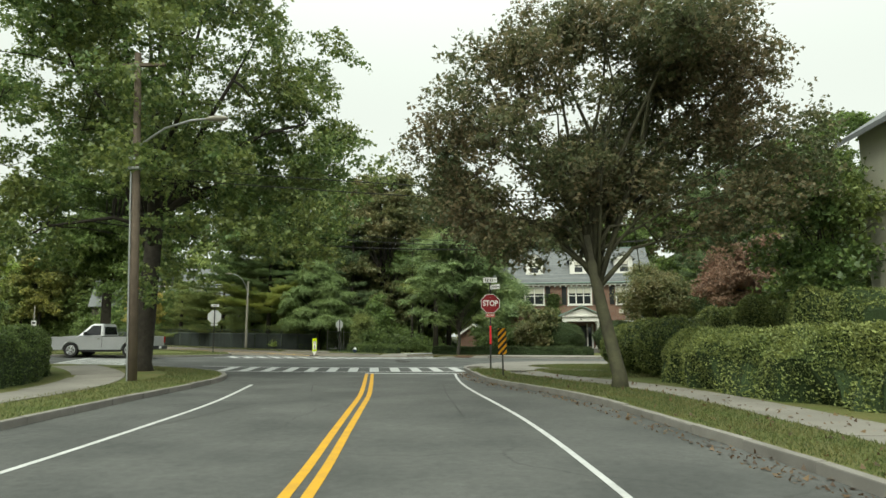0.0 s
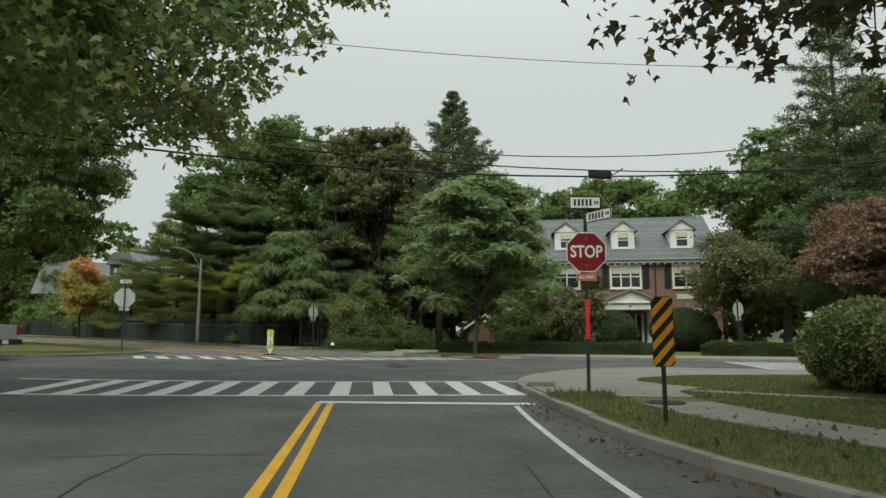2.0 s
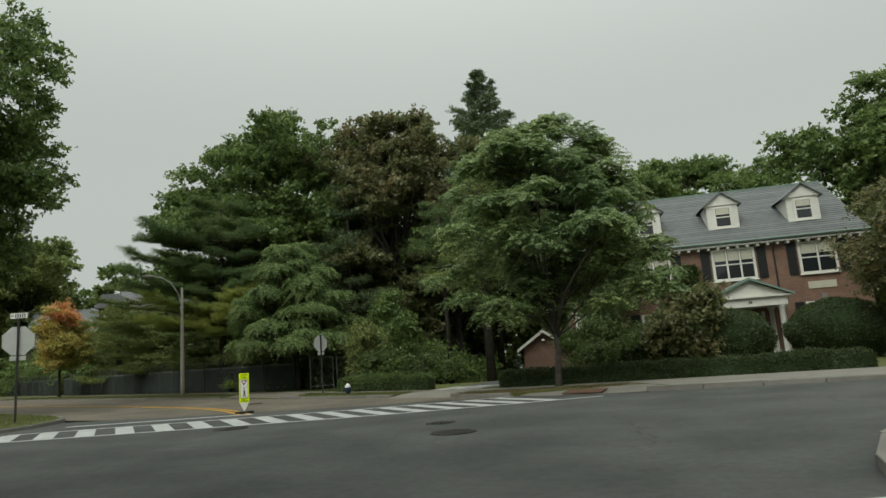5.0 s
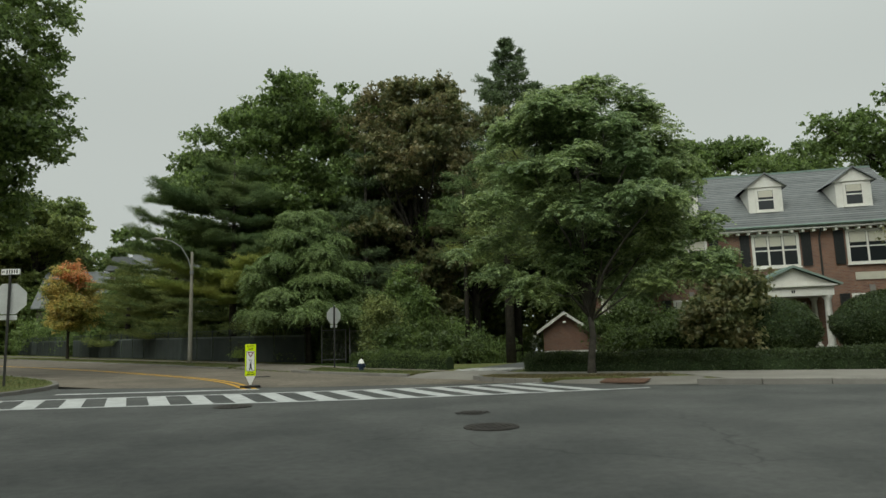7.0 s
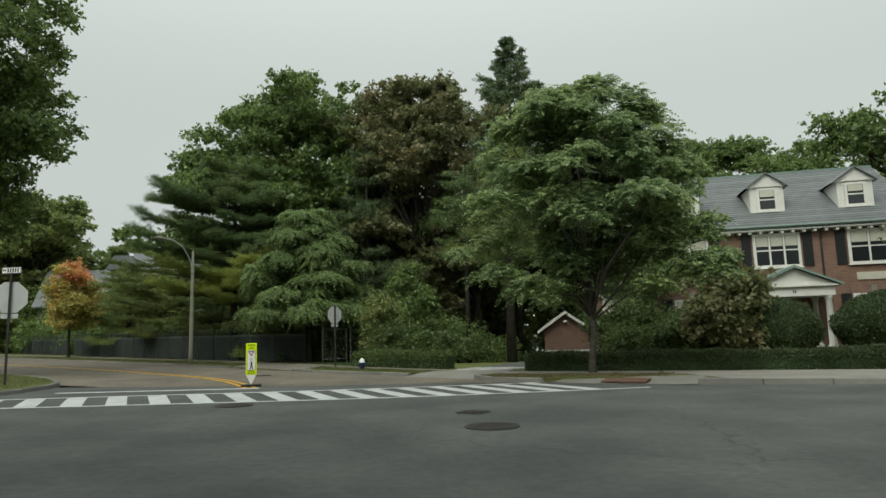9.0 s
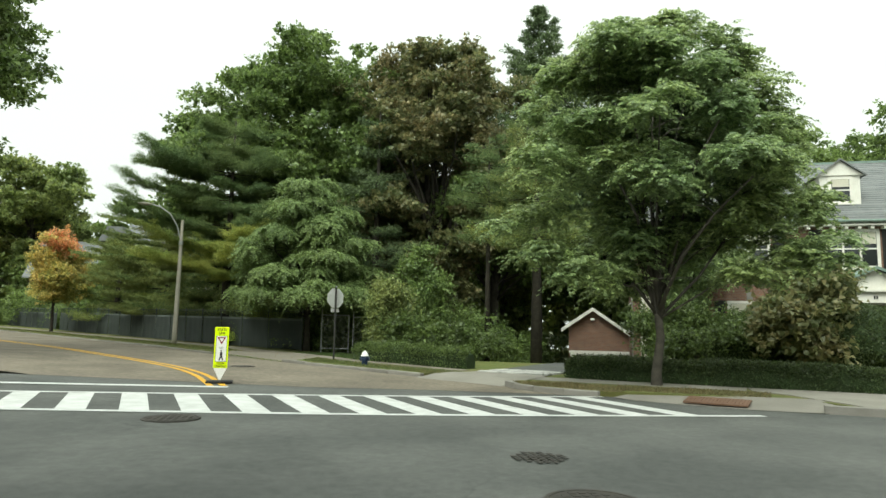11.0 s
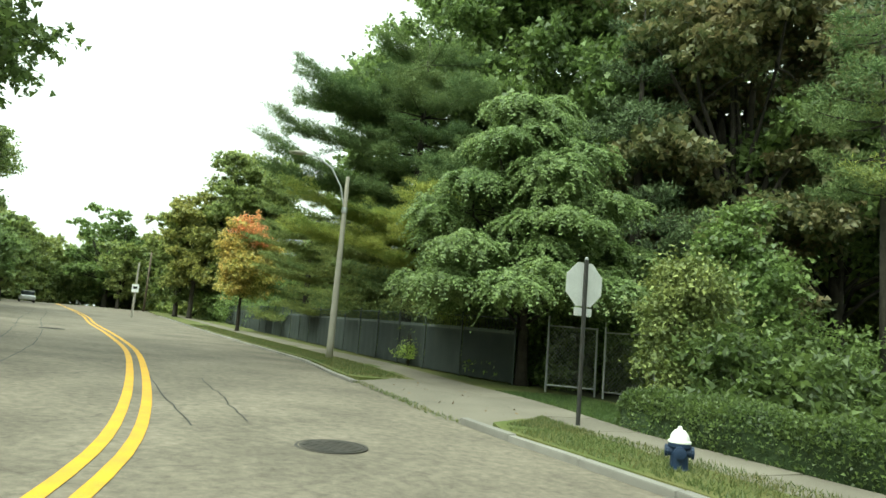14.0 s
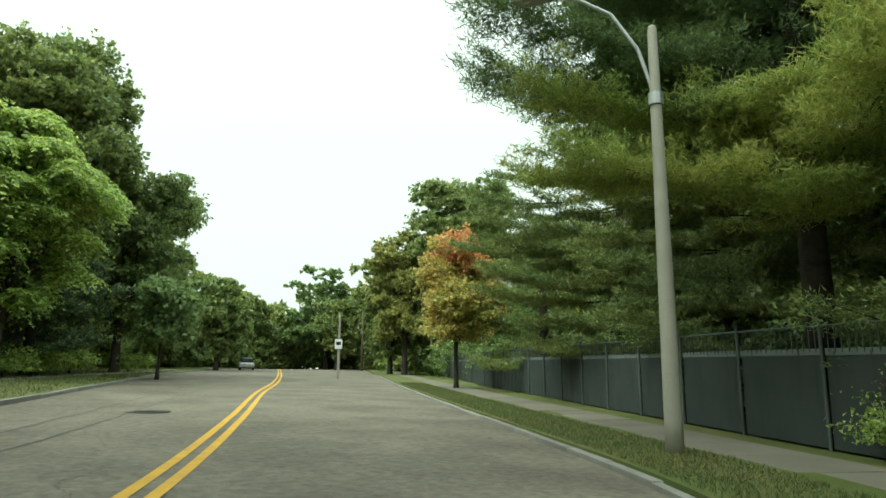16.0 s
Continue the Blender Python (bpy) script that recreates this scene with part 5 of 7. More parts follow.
conifer("pine_tree", "slender pine in the wood behind the gate", -12.5, 70.5, 15.0, 4.2, 11, L_SPRUCE, 47, needles=18, gap=0.36, leaf=(0.22, 0.045), power=0.6, start=0.15, tip=0.3)
conifer("spruce_tree", "dark cedar on the far lawn", -56.5, 63.5, 13.0, 4.6, 14, L_SPRUCE, 49, needles=18, leaf=(0.32, 0.08), power=0.6, tuft=0.4)

# trees close behind the brick house: one, repeated
behind = tree("house_tree", "leafy green tree close behind the brick house", 10.5, 86.0, (0, 0, 10.6, 6.6, 6.0, 8.6), 1.6, 60, 56000, (0.28, 0.23), L_OAK, 62, 0.35, clumps=6, flat=0.3, spread=0.3)
for x, y, s, a in ((19.5, 89, 1.08, 70), (3.4, 90, 1.16, 150), (14.6, 94, 1.14, 220), (-4.2, 92, 0.85, 20)):
    copy_thing(behind, pose(x, y, ground_z(x, y) + 0.1, 0, 0, a) @ Matrix.Diagonal((s, s, s, 1)))

# distant woods: three trees, repeated
far = [tree("far_tree", "rounded tree in the distant woods", -74.0, 118.0, (0, 0, 8.6, 6.6, 6.2, 8.2), 1.9, 46, 17000, (0.52, 0.42), L_WOODS, 51, 0.4, clumps=5, flat=0.25, group="distant woods"),
       tree("far_tree", "rounded tree in the distant woods", -58.5, 57.0, (0, 0, 9.6, 7.4, 7.0, 9.0), 1.9, 52, 18000, (0.52, 0.42), L_OAK, 52, 0.45, clumps=5, flat=0.25, group="distant woods"),
       tree("far_tree", "narrow tree in the distant woods", -76.0, 103.0, (0, 0, 7.4, 3.6, 3.6, 7.2), 1.5, 40, 11000, (0.5, 0.4), L_WOODS, 53, 0.3, clumps=5, flat=0.25, group="distant woods")]
rng0 = random.Random(9)
for kind, x, y, s in ((0, -30, 96, 0.95), (0, -14, 92, 0.9), (0, 3, 104, 0.95), (0, 24, 96, 1.1), (0, 36, 92, 1.1), (1, 50, 84, 0.95), (0, 50, 62, 0.8), (0, 40, 52, 0.65), (1, 52, 46, 0.7), (0, 44, 30, 0.6),
                      (1, -70, 64, 1.0), (0, -80, 68, 0.9), (2, -84, 86, 0.75), (1, -96, 80, 0.9), (0, -108, 88, 0.9), (2, -66, 104, 0.85), (2, -84, 113, 0.9), (0, -96, 122, 0.95), (1, -112, 118, 1.0), (0, -118, 104, 0.9), (2, -100, 112, 0.8),
                      (1, -70, 116, 0.9), (1, -22, 108, 0.95), (0, -38, 44, 0.85), (1, -34, 34, 0.7), (0, -24, 18, 0.7), (1, -34, 12, 0.8), (0, -46, 50, 0.8), (2, -22, 24, 0.7), (2, -17, 14, 0.7), (0, -50, 26, 0.9), (1, -64, 44, 0.9),
                      (0, -52, 117, 1.15), (1, -64, 121, 1.1), (0, -44, 110, 1.0), (0, -101, 94, 0.62), (0, -28, 88, 0.85), (2, -6, 88, 0.8), (2, 30, 40, 0.55)):
    copy_thing(far[kind], pose(x, y, ground_z(x, y) + 0.1, 0, 0, rng0.uniform(0, 360)) @ Matrix.Diagonal((s, s, s * rng0.uniform(0.92, 1.08), 1)))


def woods(name, label, line, low, high, depth, leaves, mat, seed, leaf=(0.5, 0.36)):
    """A continuous belt of foliage, too dense to tell its trees apart."""
    rng = np.random.default_rng(seed)
    line = smooth_line(line, 2.0)
    lobes = []
    for p in line:
        for k in range(7):
            q = p + rng.normal(size=2) * depth
            top = high * (0.72 + 0.5 * noise.noise(Vector((q[0] * 0.09, q[1] * 0.09, seed))))
            z = low + (top - low) * rng.random() ** 0.8
            lobes.append((np.array([q[0], q[1], ground_z(*q) + z]), np.array([1.9, 1.9, 1.2]) * rng.uniform(0.7, 1.2) * min(1.0, 0.25 + high / 14)))
    p, d = crown_points(rng, lobes, leaves, 12, 0.45 * min(1.0, 0.3 + high / 12))
    return tagged(new(name, leaf_mesh(name, p, d, mat, leaf[0], leaf[1], rng)), label, "woods", "", "stuff")


woods("woods", "dense green woods behind the houses", [(-58, 124), (-36, 110), (-15, 98), (10, 104), (40, 98), (66, 84)], 0.6, 16, 2.4, 70000, L_WOODS, 101, (0.8, 0.6))
woods("woods", "dense green woods up the road", [(-70, 112), (-90, 124), (-118, 126), (-126, 112), (-124, 96), (-108, 86), (-90, 78), (-74, 66), (-62, 56)], 0.4, 15, 2.2, 130000, L_WOODS, 102, (0.75, 0.55))
woods("thicket", "dense green thicket where the road bends away", [(-82, 74), (-104, 90), (-118, 106), (-121, 116), (-116, 126), (-100, 126), (-86, 118), (-72, 109)], 0.2, 12.0, 1.8, 130000, L_WOODS, 108, (0.62, 0.46))
woods("thicket", "low brush where the road bends away", [(-84, 78), (-104, 93), (-116, 106), (-118, 116), (-113, 124), (-98, 121), (-84, 114)], 0.0, 3.6, 1.3, 80000, L_WOODS, 109, (0.5, 0.4))
woods("woods", "dense green woods along the side road", [(-60, 54), (-44, 46), (-42, 38), (-60, 24)], 0.4, 9, 1.8, 26000, L_OAK, 103)
woods("woods", "dense green woods beyond the hedge", [(-60, 8), (-40, 14), (-22, 15), (-16, 4), (-16, -15)], 0.4, 9, 1.6, 30000, L_MAPLE_LEFT, 104, (0.34, 0.26))
woods("woods", "dense green gardens across the road", [(66, 84), (60, 60), (44, 48), (34, 44), (30, 36), (40, 24), (60, 18)], 0.4, 8, 1.6, 36000, L_MAPLE_LEFT, 105, (0.36, 0.28))
woods("garden_trees", "dark garden trees before far houses", [(-40, 87.5), (-46, 91.5), (-54, 97.5), (-63, 102.5), (-72, 106)], 0.3, 9.0, 1.2, 60000, L_OAK, 110, (0.3, 0.22))
woods("undergrowth", "dark undergrowth beneath tall trees", [(-4.6, 68.5), (-7.6, 66.8), (-11, 67.2), (-16, 69.6), (-24, 75), (-34, 83), (-48, 92), (-60, 100)], 0.2, 3.4, 1.3, 90000, L_OAK, 106, (0.14, 0.10))
woods("undergrowth", "dark undergrowth behind the wire gate", [(-15.5, 67.5), (-11.5, 67.0), (-8.5, 68.5)], 0.1, 3.4, 0.9, 40000, L_OAK, 108, (0.13, 0.09))
woods("undergrowth", "dark undergrowth round the driveway lawn", [(-6.0, 68), (-4.6, 74), (-4, 82), (-3, 95), (8, 97)], 0.2, 3.0, 0.9, 50000, L_OAK, 107, (0.16, 0.11))


# ---- hedges ----
def hedge(name, label, line, width, height, mat, seed, density=1100, leaf=(0.055, 0.036), lumps=0.08, taper=0.12, category="hedge"):
    """A clipped hedge along a line: a rough body under a skin of leaves."""
    rng = np.random.default_rng(seed)
    line = smooth_line(line, 0.35)
    t = thing(name, 0, 0, 0, 0, label, category)
    across = 12
    bm = bmesh.new()
    tan = np.gradient(line, axis=0)
    tan /= np.linalg.norm(tan, axis=1)[:, None]
    nor = np.stack([-tan[:, 1], tan[:, 0]], axis=1)
    rows, pts, outs = [], [], []
    n = len(line)
    for i, p in enumerate(line):
        end = min(1.0, math.sqrt(min(i, n - 1 - i) * 0.35 / 0.45 + 0.12))
        row = []
        for k in range(across + 1):
            a = math.pi * k / across
            ca, sa = math.cos(a), math.sin(a)
            u = math.copysign(abs(ca) ** 0.42, ca) * (1 - taper * sa)
            w = abs(sa) ** 0.42
            q = np.array([*(p + nor[i] * u * width / 2 * end), 0.0])
            g = ground_z(q[0], q[1]) + 0.1
            bump = noise.noise(Vector((q[0] * 1.1, q[1] * 1.1, w * height * 1.4))) * lumps * 2.2
            q[2] = g - 0.05 + w * height * (0.55 + 0.45 * end) + bump * w
            q[:2] += nor[i] * u * bump * 1.2
            o = np.array([nor[i][0] * ca, nor[i][1] * ca, sa + 0.05])
            row.append((q, o))
        rows.append(row)
    vs = [[bm.verts.new(q - o * 0.05) for q, o in row] for row in rows]
    for a, b in zip(vs, vs[1:]):
        for k in range(across):
            bm.faces.new((a[k], b[k], b[k + 1], a[k + 1]))
    bm.faces.new(vs[0])
    bm.faces.new(vs[-1][::-1])
    bmesh.ops.recalc_face_normals(bm, faces=bm.faces)
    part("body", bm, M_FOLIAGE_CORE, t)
    arr = np.array([[q for q, _ in row] for row in rows])
    arro = np.array([[o for _, o in row] for row in rows])
    total = int(density * 0.35 * n * (width + 2 * height))
    i, k = rng.integers(0, n - 1, total), rng.integers(0, across, total)
    s, r = rng.random((total, 1)), rng.random((total, 1))
    p = (arr[i, k] * (1 - s) + arr[i + 1, k] * s) * (1 - r) + (arr[i, k + 1] * (1 - s) + arr[i + 1, k + 1] * s) * r
    o = arro[i, k]
    o = o / np.linalg.norm(o, axis=1)[:, None]
    p = p + o * rng.normal(size=(total, 1)) * 0.03
    part("leaves", leaf_mesh("leaves", p, o, mat, leaf[0], leaf[1], rng, droop=-0.2, flat=0.2), mat, t)
    return t


hedge("hedge", "long low clipped hedge along the pavement", [(-1.75, 52.0), (-0.4, 51.1), (1.2, 50.55), (5, 49.5), (10.2, 48.0)], 0.95, 0.66, L_BOX, 61)
hedge("hedge", "long low clipped hedge along the pavement", [(11.6, 47.6), (18, 46.0), (27, 43.6)], 0.95, 0.7, L_BOX, 62)
hedge("hedge", "low clipped green hedge behind the fire hydrant", [(-4.9, 54.5), (-7.4, 56.0), (-10.0, 58.2)], 1.15, 0.78, L_HEDGE, 64)
hedge("hedge", "tall rounded hedge, pale green on top", [(11.2, 12.8), (10.4, 15), (9.8, 17.6), (9.4, 21.8)], 2.4, 1.55, L_HEDGE_PALE, 65, density=1100, leaf=(0.06, 0.04), lumps=0.2, taper=0.25)
hedge("hedge", "large mounded hedge on the corner plot", [(12.4, 16.5), (12.3, 22), (12.6, 27), (16, 29.4), (20, 30)], 2.7, 2.45, L_HEDGE_PALE, 69, density=700, leaf=(0.065, 0.042), lumps=0.28, taper=0.3)
hedge("hedge", "dense clipped hedge beside the curved pavement", [(-9.6, 6), (-9.7, 13), (-10.5, 17.2), (-12.4, 20.4), (-15.5, 22.6)], 1.8, 1.55, L_HEDGE, 67, density=900, lumps=0.12)
hedge("hedge", "low hedge on the far lawn", [(-24, 84), (-30, 89)], 1.0, 1.0, L_HEDGE, 68, density=200, leaf=(0.12, 0.08))


def dome_bush(label, x, y, r, h, mat, seed):
    rng = np.random.default_rng(seed)
    t = thing("clipped_bush", x, y, ground_z(x, y) + 0.1, 0, label, "bush")
    bm = bmesh.new()
    bmesh.ops.create_icosphere(bm, subdivisions=3, radius=1)
    for v in bm.verts:
        f = 1 + 0.09 * noise.noise(v.co * 2.2 + Vector((x, y, 0)))
        v.co = Vector((v.co.x * r * f, v.co.y * r * f, h * 0.46 + v.co.z * h * 0.52 * f))
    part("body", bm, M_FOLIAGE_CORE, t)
    n = int(4200 * r * h)
    d = rng.normal(size=(n, 3))
    d /= np.linalg.norm(d, axis=1)[:, None]
    f = np.array([1 + 0.09 * noise.noise(Vector(q) * 2.2 + Vector((x, y, 0))) for q in d])[:, None]
    p = np.array([0, 0, h * 0.46]) + d * np.array([r, r, h * 0.52]) * f * (1.0 + 0.02 * rng.normal(size=(n, 1)))
    keep = p[:, 2] > 0.02
    part("leaves", leaf_mesh("leaves", p[keep], d[keep], mat, 0.085, 0.05, rng, droop=-0.1, flat=0.2), mat, t)
    return t


for gx, gy, gr, gh in ((9.0, 28.3, 1.35, 1.9), (9.2, 25.7, 1.45, 2.05), (9.35, 23.2, 1.35, 2.1)):
    dome_bush("rounded pale green clipped bush on the corner plot", gx, gy, gr, gh, L_HEDGE_PALE, int(gy))
dome_bush("large clipped dome of dark evergreen beside the porch", 8.7, 58.6, 2.3, 2.8, L_BOX, 71)
dome_bush("large clipped dome of dark evergreen beside the porch", 14.1, 58.7, 2.2, 2.9, L_BOX, 72)
dome_bush("clipped evergreen dome along the house front", 5.2, 58.6, 1.6, 1.9, L_BOX, 74)


# ---- houses ----
def sash_window(parent, x, y, z0, w, h, panes=1, name="window"):
    """A white sash window in a wall that faces -y: frame, sill, dark panes in two sashes each."""
    g = part(name, boxed(x - w / 2 - 0.09, y - 0.06, z0 - 0.09, x + w / 2 + 0.09, y - 0.005, z0 + h + 0.09), M_TRIM, parent, "white painted sash window")
    part("sill", boxed(x - w / 2 - 0.14, y - 0.13, z0 - 0.15, x + w / 2 + 0.14, y - 0.02, z0 - 0.085, bevel=0.01), M_TRIM, g)
    pw = w / panes
    for i in range(panes):
        for j in range(2):
            a, b = x - w / 2 + i * pw + 0.05, x - w / 2 + (i + 1) * pw - 0.05
            c, d = z0 + j * h / 2 + 0.035, z0 + (j + 1) * h / 2 - 0.035
            part("pane", boxed(a, y - 0.068, c, b, y - 0.062, d), M_GLASS, g)
            if j:
                part("blind", boxed(a + 0.02, y - 0.072, c + 0.25 * (d - c), b - 0.02, y - 0.0695, d - 0.01), M_SIDING, g)
    return g


def shutter(parent, x, y, z0, w, h):
    bm = boxed(x - w / 2, y - 0.07, z0, x + w / 2, y - 0.01, z0 + h)
    for i in range(int(h / 0.09)):
        box(bm, x - w / 2 + 0.05, y - 0.085, z0 + 0.06 + i * 0.09, x + w / 2 - 0.05, y - 0.07, z0 + 0.11 + i * 0.09)
    return part("shutter", bm, M_SHUTTER, parent)


def prism(bm, x0, x1, section):
    """A body of constant (y, z) section from x0 to x1."""
    a, b = [bm.verts.new((x0, y, z)) for y, z in section], [bm.verts.new((x1, y, z)) for y, z in section]
    bm.faces.new(a)
    bm.faces.new(b[::-1])
    for i in range(len(a)):
        j = (i + 1) % len(a)
        bm.faces.new((a[j], a[i], b[i], b[j]))
    bmesh.ops.recalc_face_normals(bm, faces=bm.faces)
    return bm


def prism_y(bm, y0, y1, section):
    a, b = [bm.verts.new((x, y0, z)) for x, z in section], [bm.verts.new((x, y1, z)) for x, z in section]
    bm.faces.new(a)
    bm.faces.new(b[::-1])
    for i in range(len(a)):
        j = (i + 1) % len(a)
        bm.faces.new((a[j], a[i], b[i], b[j]))
    bmesh.ops.recalc_face_normals(bm, faces=bm.faces)
    return bm


def brick_house(x, y, rz):
    h = thing("brick_house", x, y, ground_z(x, y) + 0.1, rz, "red brick house with grey slate roof and white porch", "house")
    W, EAVE, RIDGE, D = 6.7, 6.75, 10.7, 11.0
    part("wall", prism(bmesh.new(), -W, W, [(0, -0.3), (D, -0.3), (D, EAVE), (D / 2, RIDGE - 0.25), (0, EAVE)]), M_BRICK, h)
    roof = part("roof", prism(bmesh.new(), -W - 0.2, W + 0.2, [(-0.42, EAVE - 0.2), (D / 2, RIDGE - 0.12), (D + 0.42, EAVE - 0.2), (D + 0.42, EAVE - 0.25), (-0.42, EAVE - 0.25)]), M_SLATE, h)
    n = 28
    for side in (0, 1):
        for i in range(n):
            a, b = i / n, min(1.0, (i + 1.2) / n)
            ya, yb = [(-0.45 + (D / 2 + 0.45) * k) if side == 0 else (D + 0.45 - (D / 2 + 0.45) * k) for k in (a, b)]
            za, zb = [EAVE - 0.1 + (RIDGE - EAVE + 0.1) * k for k in (a, b)]
            bm = bmesh.new()
            q = [bm.verts.new(c) for c in ((-W - 0.25, ya, za + 0.04), (W + 0.25, ya, za + 0.04), (W + 0.25, yb, zb + 0.008), (-W - 0.25, yb, zb + 0.008), (-W - 0.25, ya, za - 0.02), (W + 0.25, ya, za - 0.02))]
            bm.faces.new((q[0], q[1], q[2], q[3]))
            bm.faces.new((q[4], q[5], q[1], q[0]))
            part("slate_course", bm, M_SLATE, roof)
    part("ridge_cap", boxed(-W - 0.25, D / 2 - 0.12, RIDGE - 0.05, W + 0.25, D / 2 + 0.12, RIDGE + 0.06), M_COPPER, roof)
    part("cornice", boxed(-W - 0.2, -0.42, EAVE - 0.32, W + 0.2, 0.0, EAVE - 0.1), M_TRIM, h, "white eaves cornice")
    part("gutter", tube(bmesh.new(), [(-W - 0.25, -0.5, EAVE - 0.12), (W + 0.25, -0.5, EAVE - 0.12)], [0.06, 0.06], 8), M_COPPER, h)
    for i in range(26):
        bx = -W + 0.25 + i * (2 * W - 0.5) / 25
        part("bracket", boxed(bx - 0.07, -0.36, EAVE - 0.46, bx + 0.07, -0.003, EAVE - 0.323), M_TRIM, h)
    part("downpipe", tube(bmesh.new(), [(2.15, -0.3, EAVE - 0.3), (2.1, -0.07, EAVE - 0.8), (2.1, -0.07, 0)], [0.05] * 3, 8), M_DARK_STEEL, h, "dark downpipe")
    for cx, w, n in ((-4.3, 1.75, 2), (0.0, 2.1, 3), (4.3, 1.75, 2)):
        sash_window(h, cx, 0, 4.62, w, 1.6, n)
        for s in (-1, 1):
            shutter(h, cx + s * (w / 2 + 0.42), 0, 4.55, 0.46, 1.75)
        if cx:
            sash_window(h, cx, 0, 1.05, w, 1.9, n)
            for s in (-1, 1):
                shutter(h, cx + s * (w / 2 + 0.42), 0, 1.0, 0.46, 2.05)
            part("lintel", boxed(cx - 1.07, -0.03, 3.06, cx + 1.07, -0.001, 3.38), M_BRICK, h)
            part("keystone", boxed(cx - 0.13, -0.05, 3.02, cx + 0.13, -0.002, 3.45), M_STONE, h)
    part("stone_panel", boxed(3.6, -0.04, 3.72, 5.0, -0.003, 4.1), M_SIDING, h, "pale carved stone panel")
    for cx in (-4.3, 0.0, 4.3):
        d = part("dormer", prism_y(bmesh.new(), 0.95, 4.2, [(cx - 0.85, 7.3), (cx + 0.85, 7.3), (cx + 0.85, 9.0), (cx - 0.85, 9.0)]), M_TRIM, h, "white dormer with pediment")
        part("pediment", prism_y(bmesh.new(), 0.85, 1.2, [(cx - 1.0, 9.0), (cx + 1.0, 9.0), (cx, 9.72)]), M_TRIM, d)
        bm = bmesh.new()
        for s in (-1, 1):
            q = [bm.verts.new(c) for c in ((cx + s * 1.1, 0.7, 8.97), (cx, 0.7, 9.80), (cx, 4.9, 9.80), (cx + s * 1.1, 4.4, 8.97), (cx + s * 1.1, 0.7, 8.9), (cx, 0.7, 9.72))]
            bm.faces.new((q[0], q[1], q[2], q[3]))
            bm.faces.new((q[4], q[5], q[1], q[0]))
        part("dormer_roof", bm, M_SLATE, d)
        sash_window(d, cx, 0.95, 7.75, 0.85, 1.1, 1, "dormer_window")
    p = part("porch", boxed(-1.75, -2.4, -0.3, 1.75, 0, 0.42, bevel=0.02), M_STONE, h, "white porch with round columns and pediment")
    for cx in (-1.5, 1.5):
        for cy, r in ((-2.15, 0.17), (-0.2, 0.14)):
            part("column", lathe(bmesh.new(), [(r + 0.08, 0.42), (r + 0.08, 0.5), (r + 0.03, 0.56), (r, 0.62), (r * 0.86, 2.7), (r + 0.03, 2.78), (r + 0.07, 2.9)], 18, cx, cy), M_TRIM, p, smooth=True)
    part("entablature", boxed(-1.75, -2.4, 2.9, 1.75, 0, 3.35, bevel=0.015), M_TRIM, p)
    part("pediment", prism_y(bmesh.new(), -2.38, 0, [(-1.9, 3.42), (1.9, 3.42), (0, 4.28)]), M_TRIM, p)
    part("porch_cornice", boxed(-2.0, -2.55, 3.353, 2.0, 0, 3.45), M_TRIM, p)
    bm = bmesh.new()
    for s in (-1, 1):
        q = [bm.verts.new(c) for c in ((s * 2.08, -2.65, 3.47), (0, -2.65, 4.40), (0, 0, 4.40), (s * 2.08, 0, 3.47), (s * 2.08, -2.65, 3.36), (0, -2.65, 4.27))]
        bm.faces.new((q[0], q[1], q[2], q[3]))
        bm.faces.new((q[4], q[5], q[1], q[0]))
    part("porch_roof", bm, M_COPPER, p)
    part("step", boxed(-1.0, -3.1, -0.3, 1.0, -2.403, 0.12, bevel=0.02), M_STONE, p)
    d = part("door", boxed(-0.55, -0.06, 0.42, 0.55, -0.003, 2.55), M_SHUTTER, h, "dark front door")
    for s in (-1, 1):
        part("sidelight", boxed(s * 0.85 - 0.16, -0.05, 0.6, s * 0.85 + 0.16, -0.003, 2.4), M_GLASS, d)
        part("door_post", boxed(s * 1.1 - 0.08, -0.08, 0.42, s * 1.1 + 0.08, -0.003, 2.7), M_TRIM, d)
        part("inner_post", boxed(s * 0.62 - 0.06, -0.08, 0.42, s * 0.62 + 0.06, -0.003, 2.7), M_TRIM, d)
    for i in (1, 2):
        part("number_bar", boxed(-0.2 + i * 0.09, -2.406, 3.05, -0.14 + i * 0.09, -2.4005, 3.2), M_SHUTTER, p)
    # the set-back brick wing and the low sided bay before it
    w = part("wing", boxed(-9.3, 3.1, -1.8, -6.72, 7.6, EAVE - 0.35), M_BRICK, h, "set-back brick wing with tall side windows")
    part("wing_cornice", boxed(-9.6, 2.75, EAVE - 0.345, -6.72, 7.9, EAVE - 0.1, bevel=0.02), M_TRIM, w, "white eaves cornice")
    wr = part("wing_roof", prism_y(bmesh.new(), 2.7, 7.95, [(-9.65, EAVE - 0.095), (-6.9, EAVE - 0.095), (-6.9, EAVE + 2.1), (-7.4, EAVE + 2.1)]), M_SLATE, w)
    for k in range(12):
        a, b = k / 12, (k + 1.15) / 12
        part("slate_course", prism_y(bmesh.new(), 2.66, 7.99, [(-9.68 + 2.3 * a, EAVE - 0.09 + 2.2 * a), (-9.68 + 2.3 * a, EAVE - 0.04 + 2.2 * a), (-9.68 + 2.3 * b, EAVE - 0.07 + 2.2 * b)]), M_SLATE, wr)
